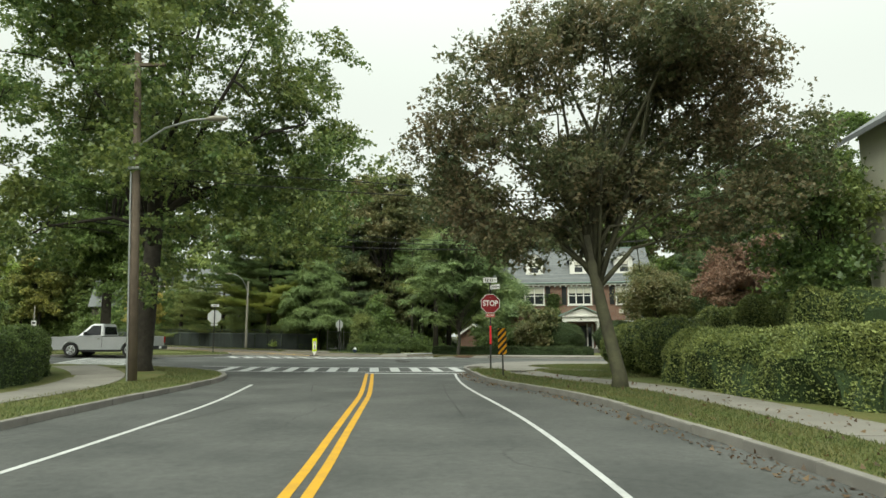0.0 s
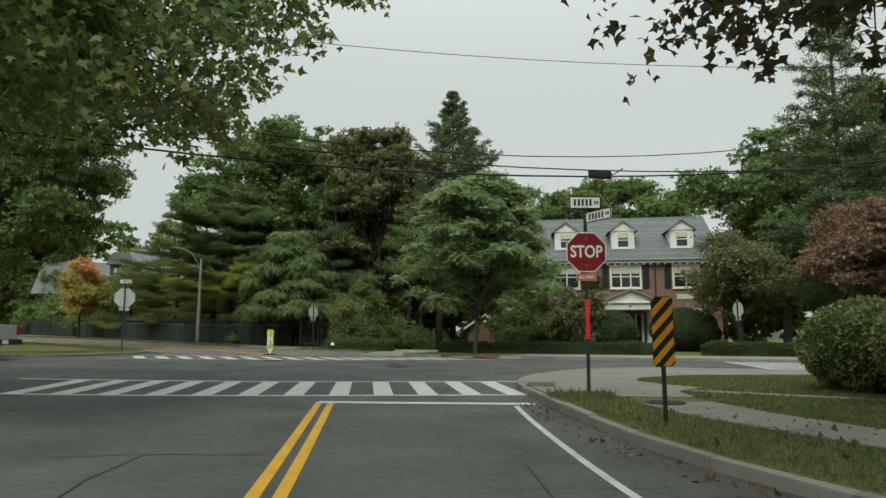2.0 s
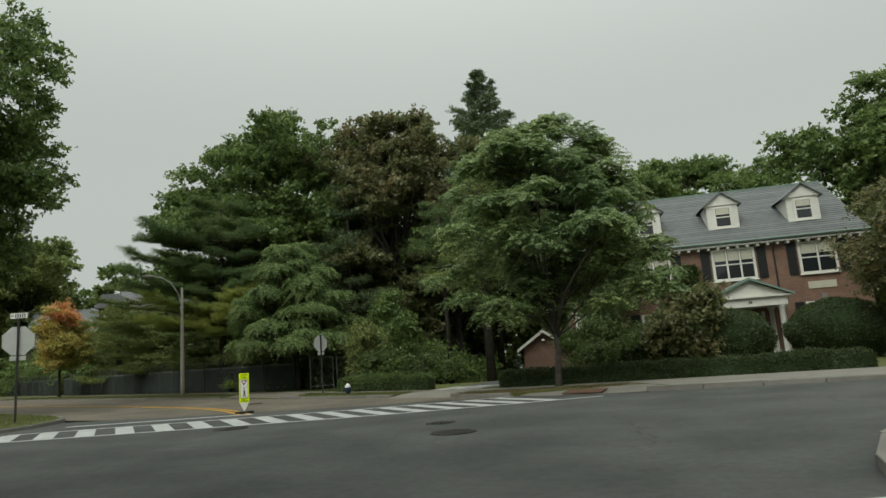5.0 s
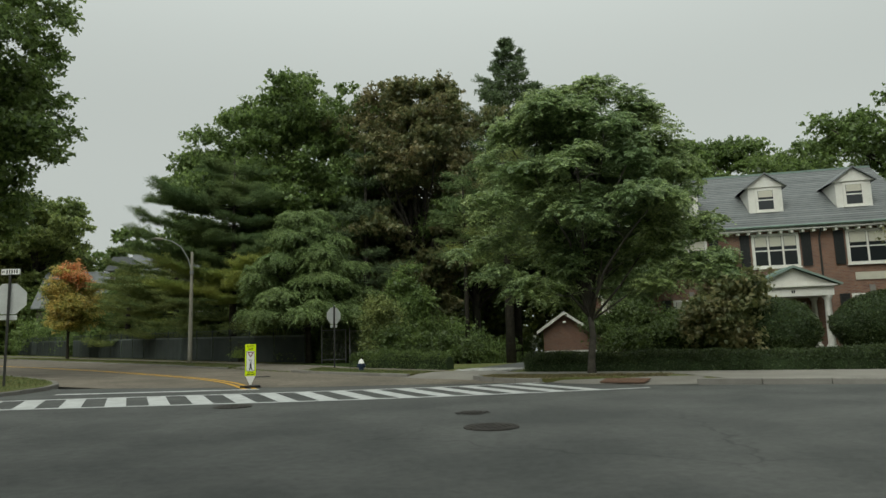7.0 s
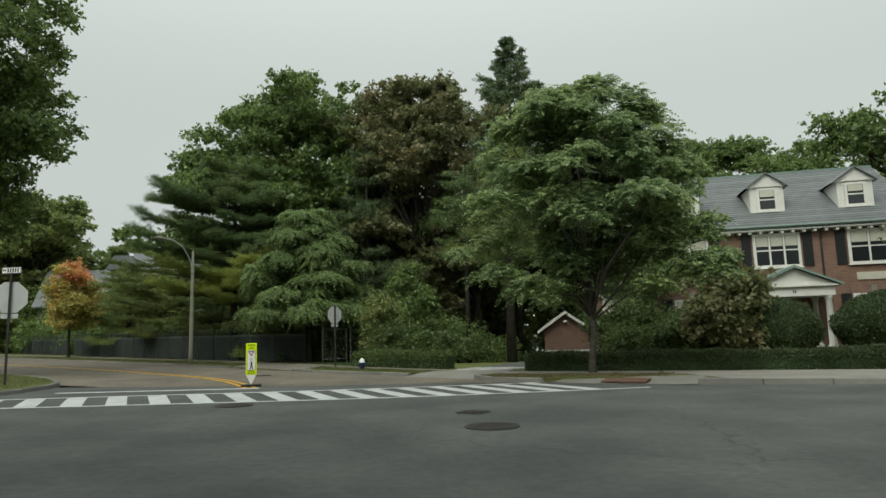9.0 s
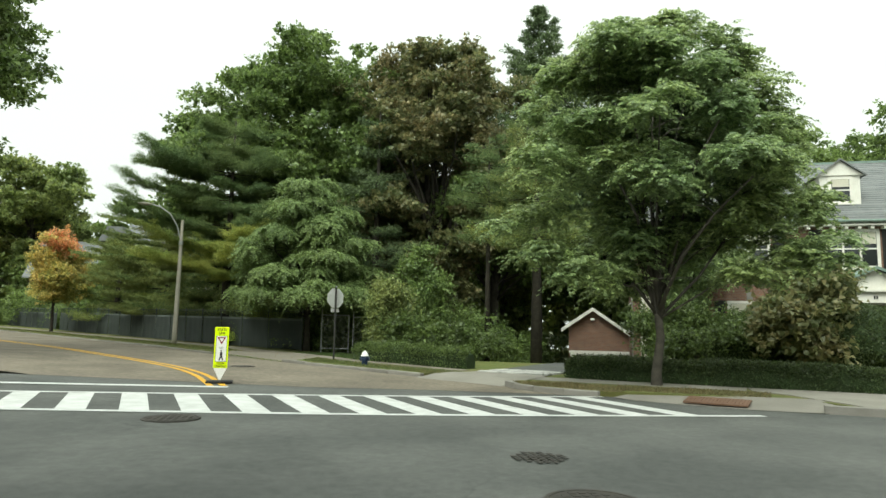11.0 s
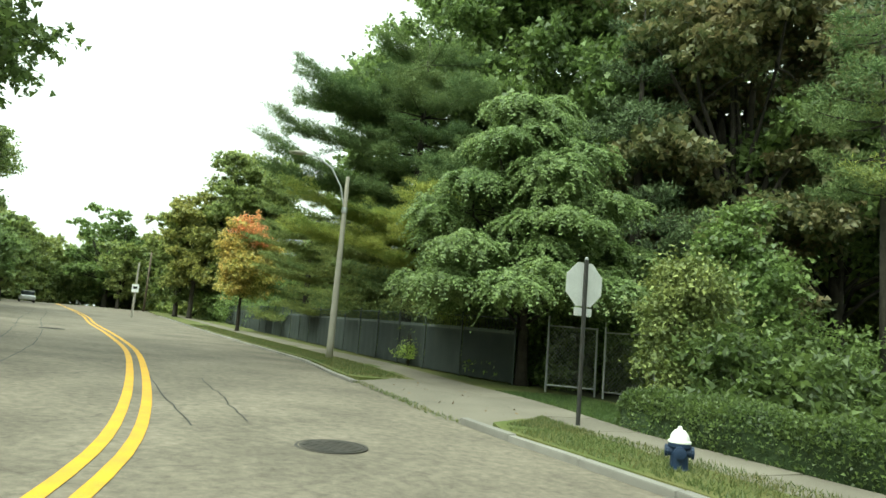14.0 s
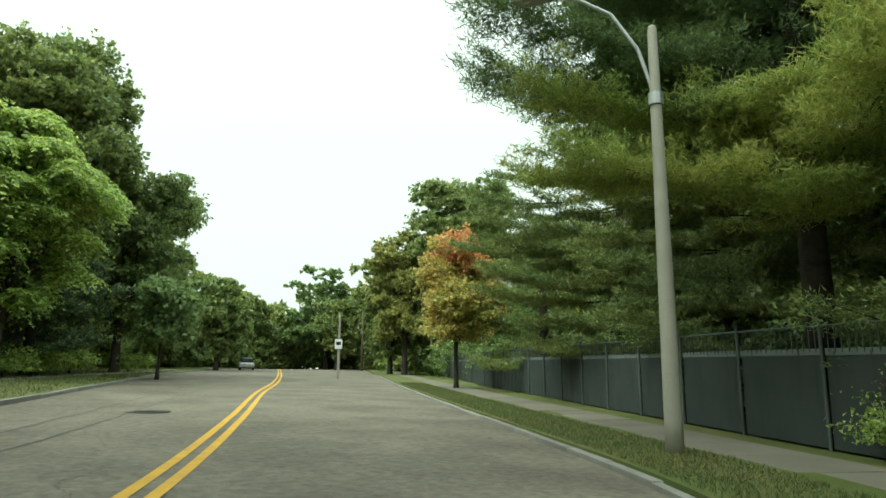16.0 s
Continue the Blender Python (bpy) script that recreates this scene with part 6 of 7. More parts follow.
    for z0, z1 in ((1.25, 3.1), (4.0, 5.6)):
        bay = part("side_window", boxed(-9.36, 3.5, z0, -9.303, 6.9, z1), M_TRIM, w, "white-framed tall side window")
        for k in range(4):
            for zz in (z0 + 0.08, (z0 + z1) / 2 + 0.03):
                part("pane", boxed(-9.372, 3.6 + k * 0.82, zz, -9.362, 4.3 + k * 0.82, zz + (z1 - z0) / 2 - 0.12), M_GLASS, bay)
    part("downpipe", tube(bmesh.new(), [(-9.34, 3.02, EAVE - 0.4), (-9.34, 3.02, 0.2), (-9.34, 3.02, -1.5)], [0.045] * 3, 8), M_STONE, w, "grey downpipe")
    bay = part("sided_bay", boxed(-8.95, 2.2, 0.2, -7.2, 3.097, 3.5), M_SIDING, h, "cream-sided low bay on a brick base")
    part("bay_base", boxed(-9.0, 2.15, -1.8, -7.15, 3.097, 0.197), M_BRICK, bay)
    part("bay_roof", boxed(-9.1, 2.0, 3.503, -7.1, 3.097, 3.68, bevel=0.02), M_TRIM, bay)
    for cx in (-8.95, -7.28):
        part("corner_board", boxed(cx - 0.01, 2.14, 0.2, cx + 0.1, 2.197, 3.5), M_TRIM, bay)
    for k in range(16):
        part("siding_board", prism(bmesh.new(), -8.84, -7.29, [(2.155, 0.22 + k * 0.2), (2.197, 0.22 + k * 0.2), (2.197, 0.42 + k * 0.2)]), M_SIDING, bay)
    sash_window(bay, -8.2, 2.155, 1.35, 0.62, 1.25, 1)
    sash_window(w, -8.1, 3.1, 4.35, 0.95, 1.4, 2)
    return h


house = brick_house(11.3, 63.2, -5)
rngi = np.random.default_rng(80)
q = np.stack([rngi.normal(-2.55, 0.33, 5000), rngi.uniform(-0.22, -0.02, 5000), rngi.uniform(0.1, 5.6, 5000)], axis=1)
part("climbing_ivy", leaf_mesh("climbing_ivy", q, np.tile([0, -1.0, 0], (len(q), 1)), L_HEDGE, 0.16, 0.13, rngi, droop=0.5, flat=0.1), L_HEDGE, house, "dark green climbing ivy")


def garage(x, y, rz):
    g = thing("brick_garage", x, y, ground_z(x, y) + 0.1, rz, "brick garage with a white windowed door", "garage")
    slope, z = 0.69, 4.4
    left, right = -1.46, 2.9
    wall = [(left, -0.6), (right, -0.6), (right, z - 0.15 - slope * right), (0, z - 0.15), (left, z - 0.15 + slope * left)]
    part("wall", prism_y(bmesh.new(), 0, 6.5, wall), M_BRICK, g)
    for e in (-1.9, 3.2):
        part("roof", prism_y(bmesh.new(), -0.35, 6.8, [(e, z - 0.1 - slope * abs(e)), (0, z - 0.1), (0, z + 0.04), (e, z + 0.04 - slope * abs(e))]), M_SLATE, g)
        part("bargeboard", prism_y(bmesh.new(), -0.4, -0.353, [(e, z - 0.2 - slope * abs(e)), (0, z - 0.2), (0, z + 0.02), (e, z + 0.02 - slope * abs(e))]), M_TRIM, g, "white bargeboard")
    d = part("garage_door", boxed(-1.36, -0.05, -0.3, 2.6, -0.002, 1.6), M_TRIM, g, "white panelled garage door")
    for i in range(5):
        part("pane", boxed(-1.2 + i * 0.74, -0.058, 0.98, -0.58 + i * 0.74, -0.052, 1.38), M_GLASS, d)
    for j in (0.1, 0.5, 0.88, 1.44):
        part("door_rail", boxed(-1.36, -0.07, j, 2.6, -0.052, j + 0.04), M_TRIM, d)
    part("lintel", boxed(-1.45, -0.08, 1.605, 2.85, -0.002, 1.75), M_TRIM, g, "white lintel")
    part("soldier_course", boxed(-1.4, -0.02, 1.78, 2.8, -0.002, 2.0), M_BRICK, g)
    part("lamp", lathe(bmesh.new(), [(0.06, 3.6), (0.14, 3.64), (0.1, 3.76)], 10, 0, -0.18), M_WHITE, g)
    return g


garage(0.74, 73.4, -3)


def plain_house(name, label, x, y, rz, w, d, eave, ridge, wall_mat, z=0.0):
    h = thing(name, x, y, ground_z(x, y) + z, rz, label, "house")
    part("wall", prism(bmesh.new(), -w / 2, w / 2, [(-d / 2, -0.5), (d / 2, -0.5), (d / 2, eave), (0, ridge - 0.2), (-d / 2, eave)]), wall_mat, h)
    e = d / 2 + 0.5
    part("roof", prism(bmesh.new(), -w / 2 - 0.5, w / 2 + 0.5, [(-e, eave - 0.3), (0, ridge - 0.1), (e, eave - 0.3), (e, eave - 0.15), (0, ridge + 0.05), (-e, eave - 0.15)]), M_SLATE, h)
    for i in range(3):
        wx = -w / 2 + (i + 0.5) * w / 3
        sash_window(h, wx, -d / 2, eave - 2.0, 1.1, 1.5)
        sash_window(h, wx, -d / 2, 0.9, 1.1, 1.5)
    part("chimney", boxed(w / 4, 0.4, ridge - 1.0, w / 4 + 0.8, 1.2, ridge + 1.2), M_BRICK, h)
    return h


far_one = plain_house("far_house", "dark shingled house with grey gabled roof among trees", -39.0, 93.4, 15, 9.2, 8, 6.6, 11.2, M_SHINGLE, 0.1)
bay = part("side_bay", boxed(-6.6, -2.6, -0.5, -4.6, 0.6, 9.0), M_SHINGLE, far_one)
part("bay_roof", prism_y(bmesh.new(), -3.0, 1.0, [(-7.0, 8.95), (-4.2, 8.95), (-4.8, 10.4), (-6.2, 10.4)]), M_SLATE, bay)
sash_window(bay, -5.6, -2.6, 7.2, 0.8, 1.2)
plain_house("far_house", "shingled house with grey gabled roof among trees", -57.6, 104.6, 20, 10.5, 8, 6.0, 10.6, M_SHINGLE, 0.1)
tagged(plain_house("neighbour_house", "white house with wide dark eaves", 18.8, 13.8, 90, 12, 9.6, 7.3, 10.5, M_SIDING, 0.1), "white house with wide dark eaves")
wall = thing("garden_wall", 11.6, 8.0, 0.1, 90, "old white garden wall overgrown with ivy", "wall")
part("face", boxed(-5.2, -0.15, 0.5, 5.0, 0.15, 2.75, bevel=0.02), M_WALL_OLD, wall)
part("base", boxed(-5.3, -0.22, -0.2, 5.1, 0.22, 0.5, bevel=0.02), M_STONE, wall)
part("coping", boxed(-5.3, -0.2, 2.753, 5.1, 0.2, 2.85, bevel=0.02), M_STONE, wall)
rngi = np.random.default_rng(81)
q = np.stack([rngi.uniform(-5, 5, 5200), np.full(5200, 0.17), rngi.uniform(0.4, 2.9, 5200)], axis=1)
q = q[np.array([noise.noise(Vector((p[0] * 0.9, 3.1, p[2] * 0.8))) > 0.0 - 0.12 * p[2] for p in q])]
part("ivy", leaf_mesh("ivy", q, np.tile([0, 1.0, 0], (len(q), 1)), L_HEDGE, 0.12, 0.1, rngi, droop=0.5, flat=0.1), L_HEDGE, wall)


# ---- street furniture ----
def octagon(r):
    return [(r * math.cos(math.pi / 8 + k * math.pi / 4), r * math.sin(math.pi / 8 + k * math.pi / 4)) for k in range(8)]


def name_blade(parent, z, rz, w=0.6, h=0.2, y=0.0, x=0.0):
    """A white street-name blade; its writing as plain bars."""
    b = part("name_blade", boxed(-w / 2, -0.008, z - h / 2, w / 2, 0.008, z + h / 2, bevel=0.004), M_WHITE, parent, "white street-name blade with black border")
    for s in (-1, 1):
        bm = bmesh.new()
        for (x0, z0, x1, z1) in ((-w / 2, h / 2 - 0.018, w / 2, h / 2), (-w / 2, -h / 2, w / 2, -h / 2 + 0.018), (-w / 2, -h / 2, -w / 2 + 0.018, h / 2), (w / 2 - 0.018, -h / 2, w / 2, h / 2)):
            box(bm, x0, s * 0.0085, z + z0, x1, s * 0.011, z + z1)
        part("border", bm, M_BLACK, b)
        for i in range(5):
            part("bar", boxed(-w * 0.36 + i * w * 0.125, s * 0.0085, z - h * 0.27, -w * 0.295 + i * w * 0.125, s * 0.011, z + h * 0.27), M_BLACK, b)
        for i in range(2):
            part("bar", boxed(w * 0.29 + i * w * 0.08, s * 0.0085, z - h * 0.14, w * 0.34 + i * w * 0.08, s * 0.011, z + h * 0.14), M_BLACK, b)
    b.matrix_basis = pose(x, y, 0, 0, 0, rz)
    return b


def stop_sign(x, y, rz, size, centre, label, lean=0.0, red_strip=False, top=None, all_way=True, post=None):
    s = thing("stop_sign", x, y, ground_z(x, y) + 0.1, rz, label, "stop sign", "stop signs at the junction")
    s.matrix_basis = pose(x, y, ground_z(x, y) + 0.1, 0, lean, rz)
    r = size / 2 / math.cos(math.pi / 8)
    top = top or centre + size / 2 + 0.05
    bm = boxed(-0.03, 0.0, -0.3, 0.03, 0.05, top, bevel=0.006)
    for k in range(int((top - 0.3) / 0.12)):
        box(bm, -0.008, -0.004, 0.3 + k * 0.12, 0.008, 0.0005, 0.32 + k * 0.12)
    part("post", bm, post or M_DARK_STEEL, s)
    part("plate", plate(bmesh.new(), [(a, centre + b) for a, b in octagon(r)], -0.012, -0.009), M_SIGN_BACK, s)
    f = part("rim", plate(bmesh.new(), [(a, centre + b) for a, b in octagon(r)], -0.015, -0.0125), M_WHITE, s)
    part("face", plate(bmesh.new(), [(a, centre + b) for a, b in octagon(r * 0.945)], -0.018, -0.0155), M_RED, f)
    lettering("STOP", size * 0.42, 0, -0.0195, centre, M_WHITE, s, width=size * 0.80)
    for k in (-0.8, 0.8):
        part("bolt", lathe(bmesh.new(), [(0.012, 0), (0.012, 0.006)], 8), M_STEEL, s).matrix_basis = pose(0, -0.02, centre + k * size * 0.42, 90)
    if all_way:
        a = part("supplementary_plate", boxed(-0.19 * size / 0.762, -0.015, centre - size / 2 - 0.17, 0.19 * size / 0.762, -0.009, centre - size / 2 - 0.03, bevel=0.002), M_SIGN_BACK, s)
        part("plate_face", boxed(-0.185 * size / 0.762, -0.018, centre - size / 2 - 0.165, 0.185 * size / 0.762, -0.0155, centre - size / 2 - 0.035), M_RED_PALE, a, "faded red plate")
        lettering("ALL WAY", 0.085, 0, -0.0195, centre - size / 2 - 0.1, M_WHITE, a, width=0.31 * size / 0.762)
    part("cap", lathe(bmesh.new(), [(0.035, top), (0.035, top + 0.03), (0.012, top + 0.05)], 8, 0, 0.025), M_STEEL, s)
    if red_strip:
        part("reflector_strip", boxed(-0.038, -0.012, 1.06, 0.038, -0.005, 1.80, bevel=0.002), M_RED_BRIGHT, s, "bright red reflective strip")
    return s


M_RED_PALE = material("faded_red", (0.50, 0.14, 0.11), (0.42, 0.12, 0.1), rough=0.6, scale=5, fine=80, bump=0.02)
main_sign = stop_sign(2.98, 26.75, 5, 0.762, 2.70, "red stop sign on a dark post with a red strip", lean=0.2, red_strip=True, top=3.55)
name_blade(main_sign, 3.66, 0, 0.60, 0.24)
name_blade(main_sign, 3.36, -63, 0.70, 0.21, -0.31, 0.17)
left_sign = stop_sign(-16.65, 44.8, 205, 0.9, 2.55, "back of a stop sign below a street-name blade", top=3.25)
name_blade(left_sign, 3.35, -20, 0.6, 0.2)
stop_sign(-10.55, 56.8, 233, 0.762, 2.42, "bare metal back of a stop sign on the verge", top=2.85)
stop_sign(13.9, 48.7, 108, 0.762, 2.35, "bare metal back of a stop sign by a hedge")
stop_sign(-31.0, 39.5, 180, 0.6, 2.2, "small sign back on the far side road", all_way=False)


def clip_poly(poly, n, c):
    """The part of a flat polygon where n . p <= c."""
    out = []
    for (x0, z0), (x1, z1) in zip(poly, poly[1:] + poly[:1]):
        d0, d1 = n[0] * x0 + n[1] * z0 - c, n[0] * x1 + n[1] * z1 - c
        if d0 <= 0:
            out.append((x0, z0))
        if d0 * d1 < 0:
            t = d0 / (d0 - d1)
            out.append((x0 + t * (x1 - x0), z0 + t * (z1 - z0)))
    return out


ob = thing("object_marker", 3.44, 23.2, 0.12, 12, "yellow and black striped object marker on a post", "road sign")
ob.matrix_basis = pose(3.44, 23.2, 0.12, 3, -2.0, 12)
part("post", boxed(-0.025, 0.0, -0.3, 0.025, 0.04, 1.2, bevel=0.005), M_DARK_STEEL, ob)
rect = [(-0.1525, 0.74), (0.1525, 0.74), (0.1525, 1.655), (-0.1525, 1.655)]
bm = plate(bmesh.new(), rect, -0.012, -0.006)
bmesh.ops.bevel(bm, geom=[e for e in bm.edges if abs(e.verts[0].co.y - e.verts[1].co.y) > 0.001], offset=0.03, segments=3, affect="EDGES")
panel = part("panel", bm, M_BLACK, ob)
inner = [(-0.148, 0.748), (0.148, 0.748), (0.148, 1.647), (-0.148, 1.647)]
for k in range(-2, 8):
    c = 0.66 + k * 0.215
    n1 = (-0.7071, 0.7071)
    strip = clip_poly(clip_poly(inner, n1, c * 0.7071 + 0.076), (0.7071, -0.7071), -c * 0.7071)
    if len(strip) > 2:
        part("stripe", plate(bmesh.new(), strip, -0.0145, -0.0125), M_AMBER, panel)

sg = thing("crosswalk_sign", -9.7, 45.97, ground_z(-9.7, 45.97) + 0.01, 24, "yellow-green crosswalk sign on a rubber base", "road sign")
bm = boxed(-0.29, -0.19, 0.0, 0.29, 0.19, 0.055, bevel=0.022)
part("base", bm, M_RUBBER, sg)
part("stem", plate(bmesh.new(), [(-0.02, 0.07), (0.02, 0.07), (0.14, 0.33), (-0.14, 0.33)], -0.02, 0.02), M_WHITE, sg, "white flexible stem")
bm = boxed(-0.153, -0.025, 0.33, 0.153, 0.025, 1.245, bevel=0.012)
pan = part("panel", bm, M_LIME, sg)
part("white_field", boxed(-0.118, -0.028, 0.47, 0.118, -0.0255, 1.05), M_BLACK, pan)
part("white_ground", boxed(-0.11, -0.031, 0.478, 0.11, -0.0285, 1.042), M_WHITE, pan)
part("yield_triangle", plate(bmesh.new(), [(-0.095, 1.02), (0.095, 1.02), (0.0, 0.86)], -0.034, -0.0315), M_RED, pan)
part("yield_centre", plate(bmesh.new(), [(-0.052, 0.995), (0.052, 0.995), (0.0, 0.91)], -0.0365, -0.0345), M_WHITE, pan)
lettering("TO", 0.06, 0, -0.0325, 0.775, M_BLACK, pan)
lettering("STATE", 0.075, 0, -0.0265, 1.185, M_BLACK, pan, width=0.2)
lettering("LAW", 0.075, 0, -0.0265, 1.105, M_BLACK, pan, width=0.13)
lettering("WITHIN", 0.055, 0, -0.0265, 0.435, M_BLACK, pan, width=0.17)
lettering("CROSSWALK", 0.055, 0, -0.0265, 0.375, M_BLACK, pan, width=0.24)
for (x0, z0, x1, z1) in ((-0.02, 0.60, 0.03, 0.69), (-0.015, 0.70, 0.02, 0.73)):
    part("symbol", boxed(x0, -0.034, z0, x1, -0.0315, z1, bevel=0.001), M_BLACK, pan)
part("symbol", plate(bmesh.new(), [(-0.05, 0.5), (-0.02, 0.5), (0.02, 0.6), (-0.01, 0.6)], -0.034, -0.0315), M_BLACK, pan)
part("symbol", plate(bmesh.new(), [(0.03, 0.5), (0.055, 0.5), (0.03, 0.6), (0.0, 0.6)], -0.034, -0.0315), M_BLACK, pan)

hy = thing("fire_hydrant", -8.55, 54.1, ground_z(-8.55, 54.1) + 0.08, 10, "navy fire hydrant with a white top on the verge", "hydrant")
part("barrel", lathe(bmesh.new(), [(0.136, -0.076), (0.136, 0.038), (0.104, 0.053), (0.100, 0.274), (0.132, 0.296), (0.132, 0.334), (0.104, 0.342)], 20), M_NAVY, hy, smooth=False)
part("bonnet", lathe(bmesh.new(), [(0.136, 0.342), (0.136, 0.361), (0.116, 0.372), (0.104, 0.426), (0.068, 0.479), (0.028, 0.502), (0.024, 0.532), (0.004, 0.536)], 20), M_HYDRANT_WHITE, hy, "white domed bonnet", smooth=False)
for a in (0, 180, 270):
    part("outlet", lathe(bmesh.new(), [(0.060, 0.076), (0.060, 0.129), (0.072, 0.133), (0.072, 0.163), (0.024, 0.171)], 12), M_NAVY, hy).matrix_basis = pose(0, 0, 0.24, 90, 0, a + 90)


def lamp_arm(bm, points, r=0.035):
    return tube(bm, points, [r] * len(points), 8)


up = thing("utility_pole", -7.65, 19.15, 0.1, 0, "weathered wooden utility pole with a lamp arm", "utility pole")
part("pole", tube(bmesh.new(), [(0, 0, -0.3), (-0.22, 0, 5), (-0.48, 0, 10.4)], [0.135, 0.12, 0.10], 12), M_POLE_WOOD, up, smooth=True)
part("conduit", tube(bmesh.new(), [(-0.13, -0.08, 0), (-0.42, -0.08, 6.5)], [0.03, 0.03], 8), M_STEEL, up, "grey cable conduit")
part("lamp_arm", lamp_arm(bmesh.new(), [(-0.32, 0, 7.3), (0.6, -0.1, 7.85), (1.5, -0.2, 8.05), (2.1, -0.3, 8.05)]), M_STEEL, up)
lh = bmesh.new()
bmesh.ops.create_uvsphere(lh, u_segments=14, v_segments=8, radius=1, matrix=pose(2.4, -0.35, 8.03) @ Matrix.Diagonal((0.36, 0.14, 0.09, 1)))
part("lamp_head", lh, M_CONC_POLE, up, smooth=True)
for z in (9.6, 10.0):
    part("crossarm", boxed(-1.35, -0.06, z - 0.05, 0.45, 0.06, z + 0.05, bevel=0.01), M_POLE_WOOD, up) if z > 9.8 else None
for z in (6.6, 6.9):
    part("bracket", boxed(-0.48, -0.16, z - 0.04, -0.12, 0.16, z + 0.04, bevel=0.01), M_STEEL, up)

sp = thing("street_lamp", -22.35, 65.3, ground_z(-22.35, 65.3) + 0.1, 0, "pale tapered street lamp post with a curved arm", "street lamp")
part("post", lathe(bmesh.new(), [(0.14, -0.1), (0.135, 0.5), (0.11, 3.5), (0.075, 6.85), (0.06, 6.9)], 14), M_CONC_POLE, sp, smooth=True)
arm = [(0, 0, 5.6), (-0.2, -0.13, 6.5), (-0.55, -0.35, 7.2), (-1.0, -0.65, 7.55), (-1.35, -0.9, 7.65)]
part("arm", lamp_arm(bmesh.new(), arm, 0.035), M_STEEL, sp)
part("collar", lathe(bmesh.new(), [(0.12, 5.5), (0.12, 5.7)], 12), M_STEEL, sp)
lh = bmesh.new()
bmesh.ops.create_uvsphere(lh, u_segments=14, v_segments=8, radius=1, matrix=pose(-1.65, -1.1, 7.65, 0, 0, 33) @ Matrix.Diagonal((0.38, 0.15, 0.09, 1)))
part("lamp_head", lh, M_CONC_POLE, sp, smooth=True)

fp = thing("sign_pole", -60.6, 85.4, ground_z(-60.6, 85.4) + 0.1, 0, "pale far pole with a small white sign", "pole")
part("post", lathe(bmesh.new(), [(0.13, -0.1), (0.11, 0.4), (0.08, 5.0)], 10), M_CONC_POLE, fp)
part("plate", boxed(-0.3, -0.16, 2.2, 0.3, -0.13, 2.95), M_WHITE, fp).matrix_basis = pose(0, 0, 0, 0, 0, 40)
part("bar", boxed(-0.18, -0.168, 2.5, 0.18, -0.1605, 2.75), M_BLACK, fp).matrix_basis = pose(0, 0, 0, 0, 0, 40)
for k, (x, y) in enumerate(((-27.0, 23.6), (46.0, 47.6), (-95, 113))):
    q = thing("utility_pole", x, y, ground_z(x, y) + 0.1, 0, "weathered wooden utility pole carrying wires", "utility pole")
    part("pole", tube(bmesh.new(), [(0, 0, -0.3), (0, 0, 6), (0, 0, 12.6)], [0.16, 0.14, 0.11], 12), M_POLE_WOOD, q, smooth=True)
    part("crossarm", boxed(-0.06, -1.1, 11.9, 0.06, 1.1, 12.02, bevel=0.01), M_POLE_WOOD, q)


def wire(low, z, k, r, y0, lean, top=12.4):
    """A cable slanting across the junction, lowest at x = low, at y0 where x is 4.6."""
    cu = []
    for i in range(41):
        x = -27 + 73 * i / 40
        cu.append((x, y0 + lean * (x - 4.6), min(z + k * (x - low) ** 2, top)))
    t = tagged(new("overhead_wire", mesh_of(tube(bmesh.new(), cu, [r] * 41, 5), "overhead_wire", M_RUBBER, True)), "thin black overhead wire across the junction", "wire", "overhead wires")
    return t


wire(-0.47, 9.44, 0.0035, 0.010, 33.78, 0.254)
wire(-0.14, 6.21, 0.0084, 0.015, 33.20, 0.308, 11.9)
wire(0.20, 6.05, 0.0047, 0.020, 33.83, 0.336, 11.2)
wire(-2.12, 5.84, 0.0050, 0.027, 34.29, 0.333, 10.4)
bx = thing("splice_box", 4.6, 34.29, 6.02, 18, "black cable splice box hanging on the wires", "cable box")
part("case", boxed(-0.37, -0.09, -0.02, 0.37, 0.09, 0.24, bevel=0.05), M_RUBBER, bx)
part("tail", tube(bmesh.new(), [(0.35, 0, 0.1), (0.58, 0, 0.2), (0.8, 0, 0.36)], [0.02] * 3, 6), M_RUBBER, bx)
for dz in (0.0, 0.35):
    pts = [(-8.0 + 34 * i / 24, 19.9 + 0.03 * i, 6.6 + dz - 1.45 * math.sin(math.pi * min(1, i / 18) * 0.5) + 0.002 * max(0, i - 14) ** 2) for i in range(25)]
    tagged(new("overhead_wire", mesh_of(tube(bmesh.new(), pts, [0.014] * 25, 5), "overhead_wire", M_RUBBER, True)), "thin black cable from a wooden pole", "wire", "overhead wires")


